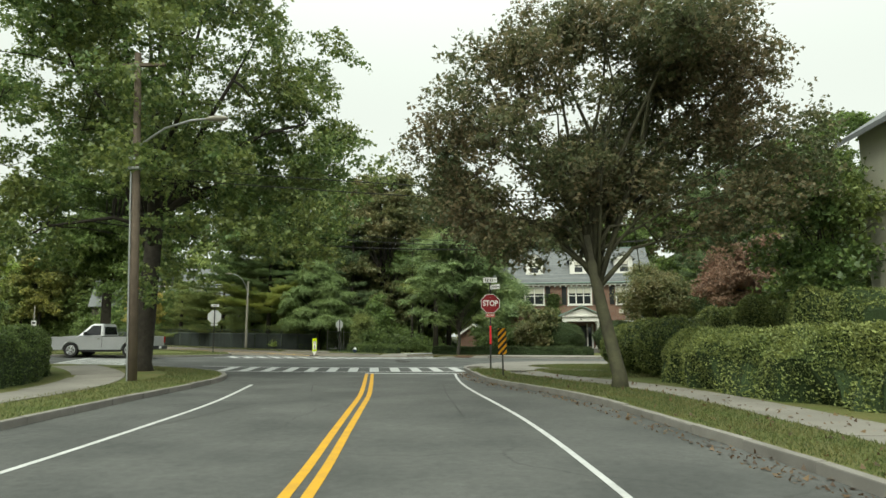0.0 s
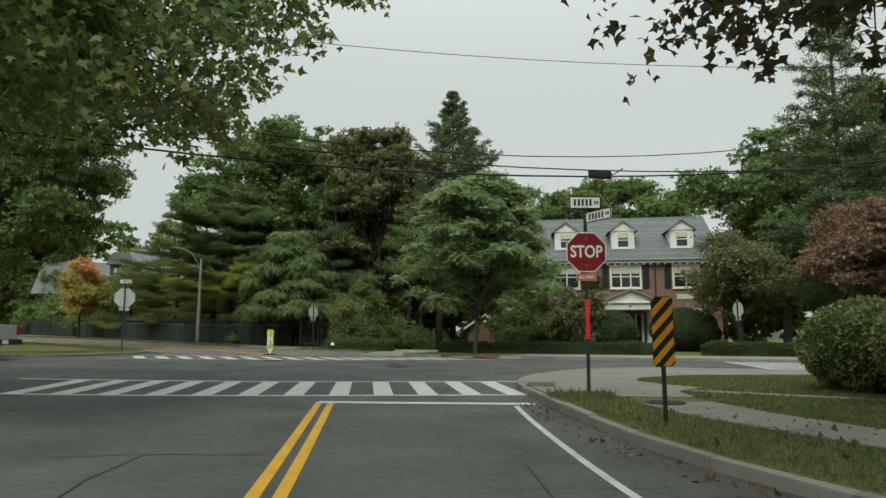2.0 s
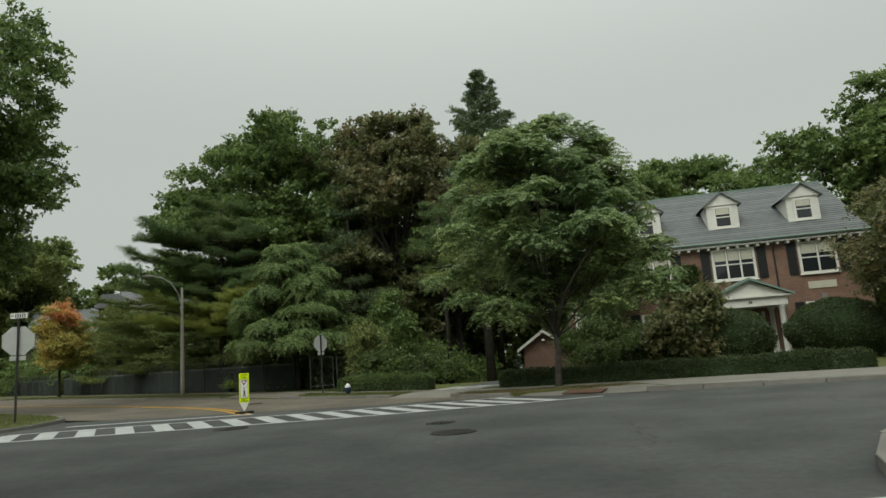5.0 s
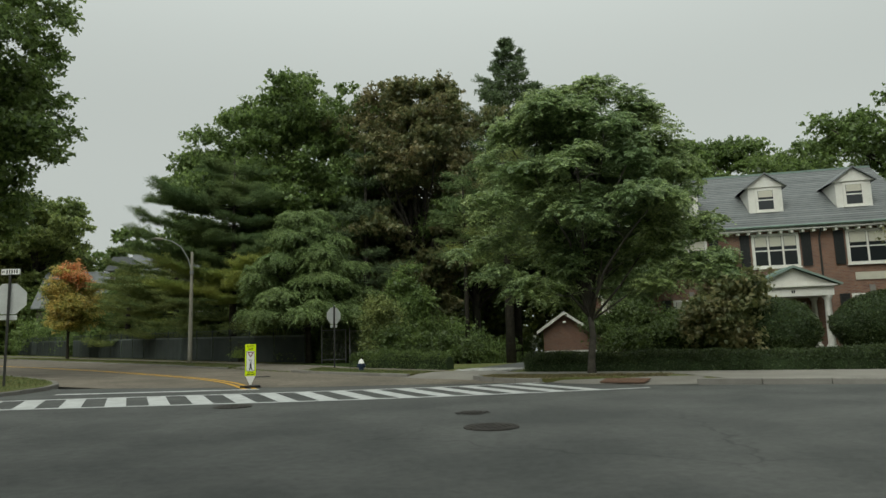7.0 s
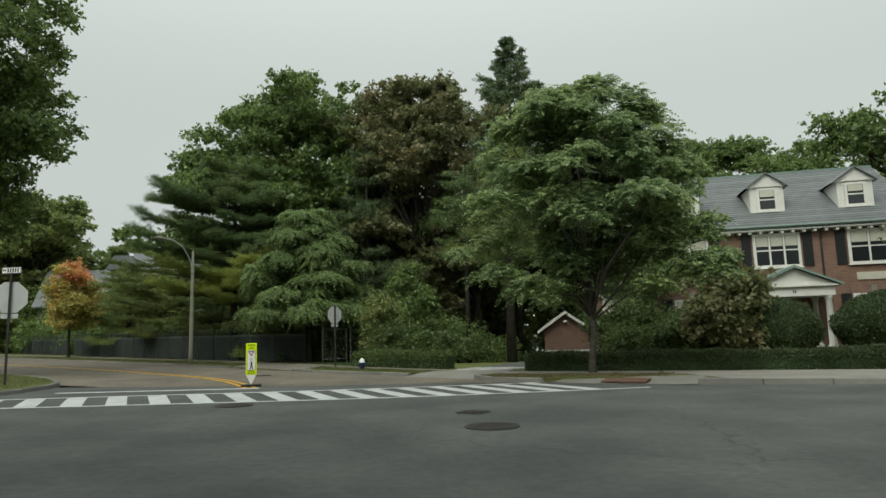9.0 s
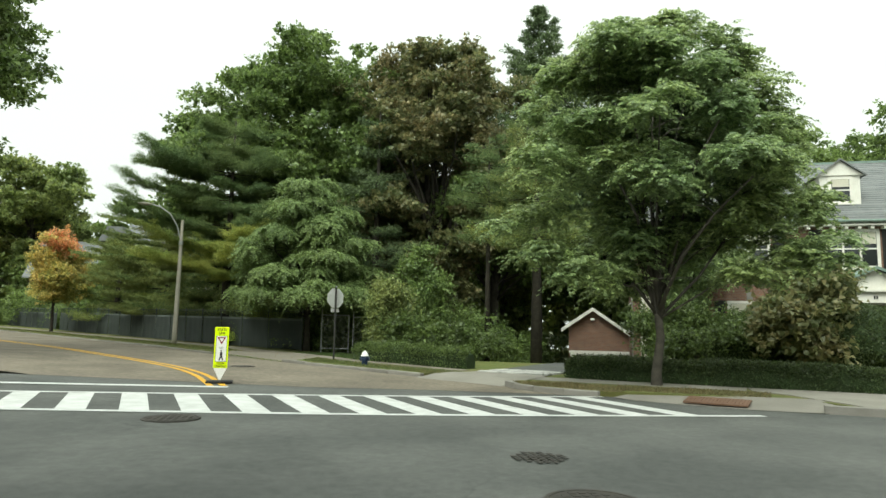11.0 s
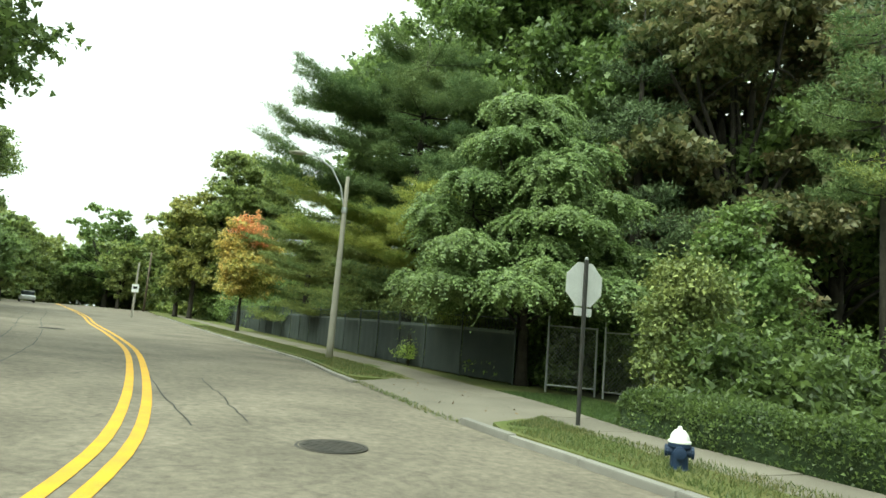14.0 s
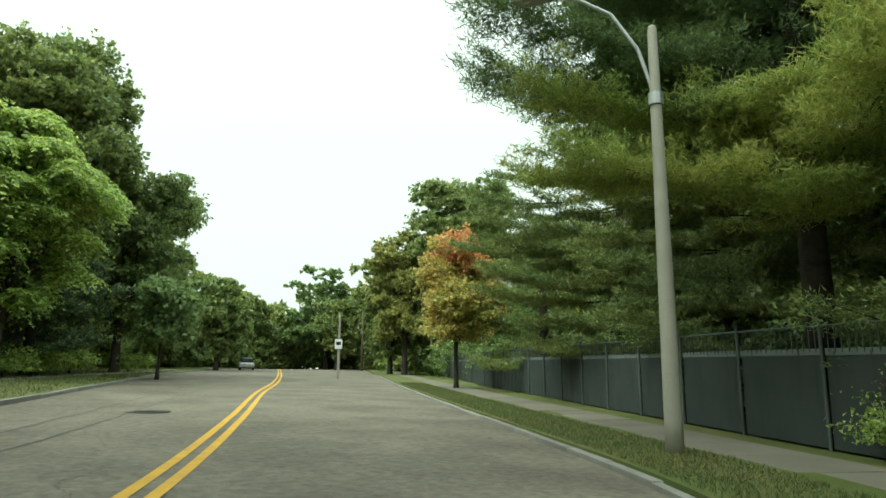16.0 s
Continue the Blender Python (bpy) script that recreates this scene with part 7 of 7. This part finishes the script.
# ---- fence and gate ----
def fence(line, label):
    f = thing("fence", 0, 0, 0, 0, label, "fence")
    pts = smooth_line(line, 2.4)
    for i, (a, b) in enumerate(zip(pts, pts[1:])):
        L = math.hypot(*(b - a))
        yaw = math.degrees(math.atan2(b[1] - a[1], b[0] - a[0]))
        za, zb = ground_z(*a) + 0.1, ground_z(*b) + 0.1
        m = pose(a[0], a[1], za, 0, -math.degrees(math.atan2(zb - za, L)), yaw)
        part("post", lathe(bmesh.new(), [(0.032, -0.2), (0.032, 2.12), (0.012, 2.16)], 8), M_FENCE, f).matrix_basis = pose(a[0], a[1], za)
        bm = bmesh.new()
        nx = 12
        rows = [[bm.verts.new((0.04 + (L - 0.08) * k / nx, 0.012 * math.sin(k * 1.7 + i) - 0.03, z)) for k in range(nx + 1)] for z in (0.06, 0.9, 1.62)]
        for r0, r1 in zip(rows, rows[1:]):
            for k in range(nx):
                bm.faces.new((r0[k], r0[k + 1], r1[k + 1], r1[k]))
        bmesh.ops.solidify(bm, geom=bm.faces[:], thickness=0.008)
        c = part("windscreen", bm, M_FENCE, f)
        c.matrix_basis = m
        part("hem", boxed(0.04, -0.045, 1.55, L - 0.04, -0.02, 1.66), M_FENCE_PALE, c)
        part("top_rail", tube(bmesh.new(), [(0, 0, 2.03), (L, 0, 2.03)], [0.022, 0.022], 6), M_FENCE, f).matrix_basis = m
        bm = bmesh.new()
        for k in range(1, 16):
            box(bm, L * k / 16 - 0.006, -0.006, 1.6, L * k / 16 + 0.006, 0.006, 2.02)
        part("mesh_top", bm, M_FENCE, f).matrix_basis = m
    return f


fence([(-14.8, 64.6), (-17.5, 65.6), (-20.6, 67.6), (-27.9, 72.9), (-34.8, 78.0), (-46, 85.8)], "dark green windscreen fence along the pavement")
fence([(-48.5, 88.5), (-57, 95), (-66, 102)], "dark green windscreen fence further up the road")


def gate(x, y, rz, w, h, label):
    g = thing("chain_link_gate", x, y, ground_z(x, y) + 0.12, rz, label, "gate", "chain-link gates")
    for px in (0, w):
        part("upright", tube(bmesh.new(), [(px, 0, -0.15), (px, 0, h + (0.25 if px == 0 else 0))], [0.03, 0.03], 8), M_STEEL, g)
    for pz in (0.2, h - 0.03):
        part("rail", tube(bmesh.new(), [(0, 0, pz), (w, 0, pz)], [0.022, 0.022], 8), M_STEEL, g)
    bm = bmesh.new()
    s = 0.11
    for k in range(int((w + h) / s)):
        c = k * s
        for flip in (0, 1):
            p = [(c - t, t) for t in (0.2, h)]
            q = []
            for xx, zz in p:
                q.append([xx, zz])
            (x0, z0), (x1, z1) = q
            if x0 > w:
                z0, x0 = z0 + (x0 - w), w
            if x1 < 0:
                z1, x1 = z1 + x1, 0
            if z1 - z0 < 0.05 or x0 < 0 or x1 > w:
                continue
            if flip:
                x0, x1 = w - x0, w - x1
            tube(bm, [(x0, 0.004 * flip, z0), (x1, 0.004 * flip, z1)], [0.003, 0.003], 3)
    part("chain_link", bm, M_STEEL, g)
    return g


gate(-13.4, 63.6, 18, 1.35, 1.9, "closed chain-link gate in a steel frame")
gate(-11.85, 63.9, -18, 1.5, 1.85, "closed chain-link gate in a steel frame")


# ---- road fittings ----
def manhole(x, y, r, label, lift=0.008):
    t = thing("manhole_cover", x, y, ground_z(x, y) + lift, 20, label, "manhole cover")
    part("frame", lathe(bmesh.new(), [(r, -0.05), (r, 0.006), (r - 0.04, 0.007), (r - 0.045, 0.0)], 32), M_IRON, t)
    bm = lathe(bmesh.new(), [(r - 0.06, -0.02), (r - 0.06, 0.008)], 32)
    for i in range(-3, 4):
        for j in range(-3, 4):
            if math.hypot(i, j) < 3.2:
                box(bm, i * 0.09 - 0.03, j * 0.09 - 0.03, 0.0075, i * 0.09 + 0.03, j * 0.09 + 0.03, 0.012)
    part("lid", bm, M_IRON, t)
    return t


manhole(-2.15, 37.75, 0.42, "round iron manhole cover in dark asphalt")
manhole(-2.6, 39.5, 0.13, "small round iron valve cover in asphalt")
manhole(-7.75, 40.8, 0.40, "round iron manhole cover beside a crosswalk")
manhole(-12.0, 51.9, 0.42, "round iron manhole cover in worn asphalt")
manhole(-33.5, 61.6, 0.5, "round iron manhole cover in worn asphalt")
manhole(4.05, 25.55, 0.33, "round rusty iron cover in the pavement", 0.138)


def pad(x, y, rz, w, d, label, mat, lift=0.142, tilt=0.0):
    t = thing("tactile_pad", x, y, ground_z(x, y) + lift, rz, label, "tactile paving")
    t.matrix_basis = pose(x, y, ground_z(x, y) + lift, tilt, 0, rz)
    bm = boxed(-w / 2, -d / 2, -0.02, w / 2, d / 2, 0.012, bevel=0.004)
    for i in range(int(w / 0.07)):
        for j in range(int(d / 0.07)):
            box(bm, -w / 2 + 0.03 + i * 0.07, -d / 2 + 0.03 + j * 0.07, 0.0118, -w / 2 + 0.052 + i * 0.07, -d / 2 + 0.052 + j * 0.07, 0.017)
    part("slab", bm, mat, t)
    return t


pad(2.27, 28.95, -6, 0.62, 0.95, "dull brown tactile pad in the corner pavement", M_BROWN_PAD)
pad(0.95, 46.0, -23, 1.2, 0.65, "rust-brown tactile pad in the far pavement", M_RUST_PAD, 0.088, 5.0)


# ---- pickup truck ----
def wheel(parent, x, y, r=0.40):
    w = part("wheel", lathe(bmesh.new(), [(r * 0.62, -0.13), (r * 0.96, -0.13), (r, -0.09), (r, 0.09), (r * 0.96, 0.13), (r * 0.66, 0.125), (r * 0.64, 0.02)], 28), M_RUBBER, parent, "black tyre on a polished rim")
    rim = lathe(bmesh.new(), [(r * 0.63, 0.03), (r * 0.645, 0.118), (r * 0.58, 0.128), (r * 0.55, 0.06), (r * 0.16, 0.085), (0.02, 0.09)], 28)
    part("rim", rim, M_SILVER, w)
    for k in range(6):
        part("spoke", boxed(0.06, -0.035, 0.07, r * 0.58, 0.035, 0.115, bevel=0.008), M_CHROME, w).matrix_basis = pose(0, 0, 0, 0, 0, k * 60)
    w.matrix_basis = pose(x, y, r, -90 if y > 0 else 90, 0, 0)
    return w


def arched(bm, x0, x1, z0, z1, wheels, y0, y1, rr=0.47):
    """A side panel in outline with wheel arches cut from its lower edge."""
    pts = [(x0, z1), (x0, z0)]
    for wx in wheels:
        pts += [(wx + rr * math.cos(a), max(z0, 0.40 + rr * math.sin(a))) for a in np.linspace(math.pi + 0.25, -0.25, 12)]
    pts += [(x1, z0), (x1, z1)]
    return plate(bm, pts, y0, y1)


def pickup(x, y, rz):
    t = thing("pickup_truck", x, y, ground_z(x, y) + 0.01, rz, "silver regular-cab pickup truck on the crossing road", "pickup truck")
    WB = (1.0, 4.4)
    for s in (-1, 1):
        y0, y1 = sorted((s * 0.86, s * 0.99))
        part("side_panel", arched(bmesh.new(), 0.06, 5.65, 0.42, 1.14, (4.55, 1.25)[::-1], y0, y1), M_SILVER, t)
        part("sill", boxed(1.75, s * 0.93 - 0.05, 0.30, 4.05, s * 0.93 + 0.05, 0.418), M_PLASTIC, t)
        for wx in (1.25, 4.55):
            wheel(t, wx, s * 0.86)
    part("floor", boxed(0.15, -0.858, 0.42, 5.6, 0.858, 0.62), M_PLASTIC, t)
    part("bed", boxed(3.05, -0.858, 0.64, 5.6, 0.858, 0.76), M_PLASTIC, t)
    part("tailgate", boxed(5.6, -0.86, 0.62, 5.68, 0.86, 1.145, bevel=0.02), M_SILVER, t)
    for s in (-1, 1):
        part("bed_rail", boxed(2.95, s * 0.92 - 0.07, 1.142, 5.66, s * 0.92 + 0.07, 1.18, bevel=0.01), M_PLASTIC, t)
        part("tail_lamp", boxed(5.62, s * 0.915 - 0.08, 0.78, 5.70, s * 0.915 + 0.08, 1.13, bevel=0.015), M_TAIL, t, "red tail lamp")
        part("headlamp", boxed(-0.02, s * 0.76 - 0.2, 0.78, 0.08, s * 0.76 + 0.2, 1.0, bevel=0.02), M_GLASS, t)
        m = part("mirror", boxed(2.02, s * 1.08 - 0.1, 1.22, 2.14, s * 1.08 + 0.1, 1.42, bevel=0.03), M_PLASTIC, t)
    hood = bmesh.new()
    section = [(0.03, 0.62), (0.0, 0.95), (0.12, 1.10), (1.0, 1.17), (1.7, 1.20), (1.75, 0.62)]
    a, b = [hood.verts.new((px, -0.857, pz)) for px, pz in section], [hood.verts.new((px, 0.857, pz)) for px, pz in section]
    hood.faces.new(a)
    hood.faces.new(b[::-1])
    for i in range(len(a)):
        j = (i + 1) % len(a)
        hood.faces.new((a[j], a[i], b[i], b[j]))
    bmesh.ops.recalc_face_normals(hood, faces=hood.faces)
    part("bonnet", hood, M_SILVER, t)
    cab = bmesh.new()
    low, high = [(1.5, -0.9, 1.14), (3.0, -0.9, 1.14), (3.0, 0.9, 1.14), (1.5, 0.9, 1.14)], [(2.25, -0.68, 1.86), (2.88, -0.7, 1.86), (2.88, 0.7, 1.86), (2.25, 0.68, 1.86)]
    va, vb = [cab.verts.new(c) for c in low], [cab.verts.new(c) for c in high]
    cab.faces.new(va)
    cab.faces.new(vb[::-1])
    for i in range(4):
        cab.faces.new((va[(i + 1) % 4], va[i], vb[i], vb[(i + 1) % 4]))
    bmesh.ops.recalc_face_normals(cab, faces=cab.faces)
    bmesh.ops.bevel(cab, geom=cab.edges[:], offset=0.05, segments=2, affect="EDGES")
    c = part("cab", cab, M_SILVER, t)
    part("lower_cab", boxed(1.6, -0.858, 0.62, 3.0, 0.858, 1.16), M_SILVER, t)
    def pane(name, pts, push):
        bm = bmesh.new()
        v = [bm.verts.new(Vector(p) + Vector(push)) for p in pts]
        bm.faces.new(v)
        bmesh.ops.solidify(bm, geom=bm.faces[:], thickness=0.01)
        return part(name, bm, M_GLASS, c, "dark tinted window")
    for s in (-1, 1):
        pane("side_window", [(1.85, s * 0.885, 1.22), (2.85, s * 0.885, 1.22), (2.78, s * 0.735, 1.76), (2.3, s * 0.735, 1.76)], (0, s * 0.012, 0))
    pane("windscreen", [(1.56, -0.8, 1.2), (1.56, 0.8, 1.2), (2.16, 0.62, 1.78), (2.16, -0.62, 1.78)], (-0.03, 0, 0.015))
    pane("rear_window", [(2.985, -0.7, 1.25), (2.985, 0.7, 1.25), (2.92, 0.6, 1.7), (2.92, -0.6, 1.7)], (0.015, 0, 0))
    part("front_bumper", boxed(-0.1, -0.96, 0.36, 0.1, 0.96, 0.6, bevel=0.04), M_CHROME, t)
    part("grille", boxed(-0.04, -0.52, 0.66, 0.04, 0.52, 1.0, bevel=0.02), M_PLASTIC, t)
    part("rear_bumper", boxed(5.66, -0.95, 0.42, 5.86, 0.95, 0.62, bevel=0.04), M_PLASTIC, t)
    for s in (-1, 1):
        part("door_line", boxed(2.985, s * 0.9905 - 0.003, 0.45, 3.0, s * 0.9905 + 0.003, 1.14), M_PLASTIC, t)
        part("door_handle", boxed(2.72, s * 0.995 - 0.012, 1.0, 2.9, s * 0.995 + 0.012, 1.04, bevel=0.005), M_CHROME, t)
    part("plate", boxed(5.86, -0.16, 0.46, 5.865, 0.16, 0.6), M_WHITE, t)
    return t


pickup(-21.9, 36.0, 4)


def parked_car(x, y, rz):
    t = thing("parked_car", x, y, ground_z(x, y), rz, "small pale car far up the road", "car")
    part("body", boxed(-0.85, -2.1, 0.3, 0.85, 2.1, 0.85, bevel=0.15), M_SILVER, t)
    part("cabin", boxed(-0.72, -1.2, 0.8, 0.72, 1.3, 1.4, bevel=0.2), M_GLASS, t)
    for wx in (-0.75, 0.75):
        for wy in (-1.3, 1.3):
            part("wheel", lathe(bmesh.new(), [(0.3, -0.1), (0.3, 0.1)], 16), M_RUBBER, t).matrix_basis = pose(wx, wy, 0.3, 0, 90, 0)
    return t


parked_car(-90, 92.5, 62)

# ---- grass blades and fallen leaves ----
rngg = np.random.default_rng(91)


def scatter(name, label, zone, n, mat, leaf, up, category, bare=None):
    """Blades or fallen leaves over a zone given by a function of two random numbers, but not where bare() says so."""
    u, v = rngg.random(n), rngg.random(n)
    xy = [q for q in zone(u, v) if not (bare and bare(q[0], q[1]))]
    n = len(xy)
    p = np.array([[x, y, ground_z(x, y) + z] for x, y, z in xy])
    d = np.tile([0, 0, 1.0 if up else 0.05], (n, 1)) + rngg.normal(size=(n, 3)) * (0.35 if up else 0.2)
    me = leaf_mesh(name, p, d, mat, leaf[0], leaf[1], rngg, droop=-0.9 if up else 0.0, flat=0.0 if up else 0.95)
    return tagged(new(name, me), label, category, "", "stuff")


def along(line, d0, d1, z):
    run = np.r_[0, np.cumsum(np.linalg.norm(np.diff(line, axis=0), axis=1))]
    left = offset_line(line, 1.0) - line
    def zone(u, v):
        out = []
        for a, b in zip(u, v):
            s = a * run[-1]
            x, y = np.interp(s, run, line[:, 0]), np.interp(s, run, line[:, 1])
            nx, ny = np.interp(s, run, left[:, 0]), np.interp(s, run, left[:, 1])
            d = d0 + (d1 - d0) * b
            out.append((x + nx * d, y + ny * d, z))
        return out
    return zone


def paved_corner(x, y):
    """True on the pavements round the corner plot and on the road beside them."""
    hit, n = False, len(corner)
    for i in range(n):
        (x0, y0), (x1, y1) = corner[i], corner[(i + 1) % n]
        if (y0 > y) != (y1 > y) and x < x0 + (x1 - x0) * (y - y0) / (y1 - y0):
            hit = not hit
    strip = abs((y - 27.95) + 0.56 * (x - 5.2)) < 0.24 and 5.0 < x < 8.4
    return hit or strip or np.min(np.hypot(WALK_EAST[:, 0] - x, WALK_EAST[:, 1] - y)) < 0.68 or np.min(np.hypot(KE[:, 0] - x, KE[:, 1] - y)) < 0.2


near_e = KE[(KE[:, 1] > 6) & (KE[:, 1] < 27.6) & (KE[:, 0] < 9)]
near_w = KW[(KW[:, 1] > 8) & (KW[:, 0] > -12)]
near_b = KB[KB[:, 0] > -11.4]
far_b = KB[(KB[:, 0] < -17.4) & (KB[:, 0] > -50)]
scatter("grass_blades", "tufts of mown grass on the verge", along(near_e, -0.18, -2.1, 0.115), 30000, L_BLADES, (0.08, 0.013), True, "grass", paved_corner)
scatter("grass_blades", "tufts of mown grass on the corner verge", along(near_w, 0.2, 2.0, 0.115), 16000, L_BLADES, (0.08, 0.012), True, "grass")
scatter("grass_blades", "tufts of mown grass along the fenced verge", along(far_b, -0.2, -1.85, 0.115), 34000, L_BLADES, (0.09, 0.014), True, "grass")
scatter("grass_blades", "tufts of mown grass round the fire hydrant", along(near_b, -0.2, -1.85, 0.115), 9000, L_BLADES, (0.08, 0.013), True, "grass")
scatter("grass_blades", "long grass round the stop sign post", lambda u, v: [(2.8 + (a - 0.5) * 1.2, 26.5 + (b - 0.5) * 1.2, 0.115) for a, b in zip(u, v)], 500, L_BLADES, (0.2, 0.012), True, "grass")
scatter("fallen_leaves", "brown fallen leaves gathered along the kerb", along(near_e, 0.02, 0.55, 0.012), 700, M_DRY_LEAF, (0.07, 0.05), False, "leaves")
scatter("fallen_leaves", "brown fallen leaves scattered on the verge", along(near_e, -0.2, -3.2, 0.145), 500, M_DRY_LEAF, (0.08, 0.055), False, "leaves")

apron_edge = smooth_line([(-16.9, 59.5), (-15.3, 58.2), (-13.9, 57.0), (-12.7, 56.0), (-11.9, 55.5)], 0.5)
scatter("fallen_leaves", "leaf litter caught along the gate crossing", along(apron_edge, 0.1, 2.4, 0.13), 50, M_DRY_LEAF, (0.06, 0.045), False, "leaves")
scatter("grass_blades", "grass growing from the joints of the gate crossing", along(apron_edge, -0.25, 0.0, 0.02), 900, L_BLADES, (0.07, 0.014), True, "grass")
crack_rng = random.Random(8)
for x0, y0, x1, y1 in ((-15.2, 58.1, -13.4, 60.0), (-13.4, 56.4, -12.2, 58.0), (-16.2, 59.2, -13.0, 58.6)):
    pts = np.array([[x0 + (x1 - x0) * k / 9 + crack_rng.uniform(-0.16, 0.16), y0 + (y1 - y0) * k / 9 + crack_rng.uniform(-0.09, 0.09)] for k in range(10)])
    marking("pavement_crack", ribbon(bmesh.new(), pts, -0.006, 0.007, 0.13), M_TAR, "dark crack across worn concrete")
for pts in ([(-17.91, 55.34), (-16.55, 54.34), (-15.59, 53.74), (-14.9, 53.16), (-14.23, 52.7), (-13.51, 52.17)], [(-24.0, 58.5), (-19.55, 55.28), (-16.52, 53.19), (-14.85, 52.14), (-13.43, 51.23)]):
    fine = np.array([np.array(p) + (np.array(q) - np.array(p)) * k / 5 for p, q in zip(pts, pts[1:]) for k in range(5)])
    fine += np.array([[crack_rng.uniform(-0.025, 0.025), crack_rng.uniform(-0.025, 0.025)] for _ in fine])
    marking("road_crack", ribbon(bmesh.new(), fine, -0.010, 0.011, 0.0115), M_TAR, "ragged open crack in worn asphalt")
gate_walk = WALK_B[(WALK_B[:, 0] > -14.6) & (WALK_B[:, 0] < -9.4)]
scatter("grass_blades", "shaded green grass before the wire gate", along(gate_walk, -0.78, -3.4, 0.115), 24000, L_LAWN_BLADES, (0.08, 0.016), True, "grass")
scatter("grass_blades", "mown grass at the end of the hydrant verge", lambda u, v: [(-11.25 + 0.05 * a + 1.25 * b * (1 - a), 55.3 + 1.6 * a + 0.7 * b * (1 - a), 0.115) for a, b in zip(u, v)], 3500, L_BLADES, (0.08, 0.014), True, "grass")
verge_n = KN[(KN[:, 0] < -0.9)]
scatter("grass_blades", "dry grass tufts on the verge under a locust tree", along(verge_n, 0.2, 1.7, 0.115), 6000, L_DRY_BLADES, (0.07, 0.012), True, "grass")
scatter("grass_blades", "dry grass tufts behind the corner ramp", along(smooth_line([(-0.8, 48.0), (1.1, 47.7), (2.4, 47.3)], 0.4), -0.7, 0.9, 0.115), 4000, L_DRY_BLADES, (0.07, 0.012), True, "grass")
scatter("grass_blades", "mown grass between pavement and clipped bushes", lambda u, v: [(4.3 + a * 5.4, 22.5 + b * 10.0, 0.115) for a, b in zip(u, v)], 42000, L_BLADES, (0.07, 0.014), True, "grass", paved_corner)
scatter("grass_blades", "mown grass on the tip of the grass wedge", along(KD[(KD[:, 0] > -24)], 0.2, 2.6, 0.115), 12000, L_BLADES, (0.08, 0.014), True, "grass")
scatter("grass_blades", "uneven grass along the far side of the road", along(KD[(KD[:, 0] < -24) & (KD[:, 0] > -72)], 0.2, 5.0, 0.115), 20000, L_BLADES, (0.13, 0.025), True, "grass")
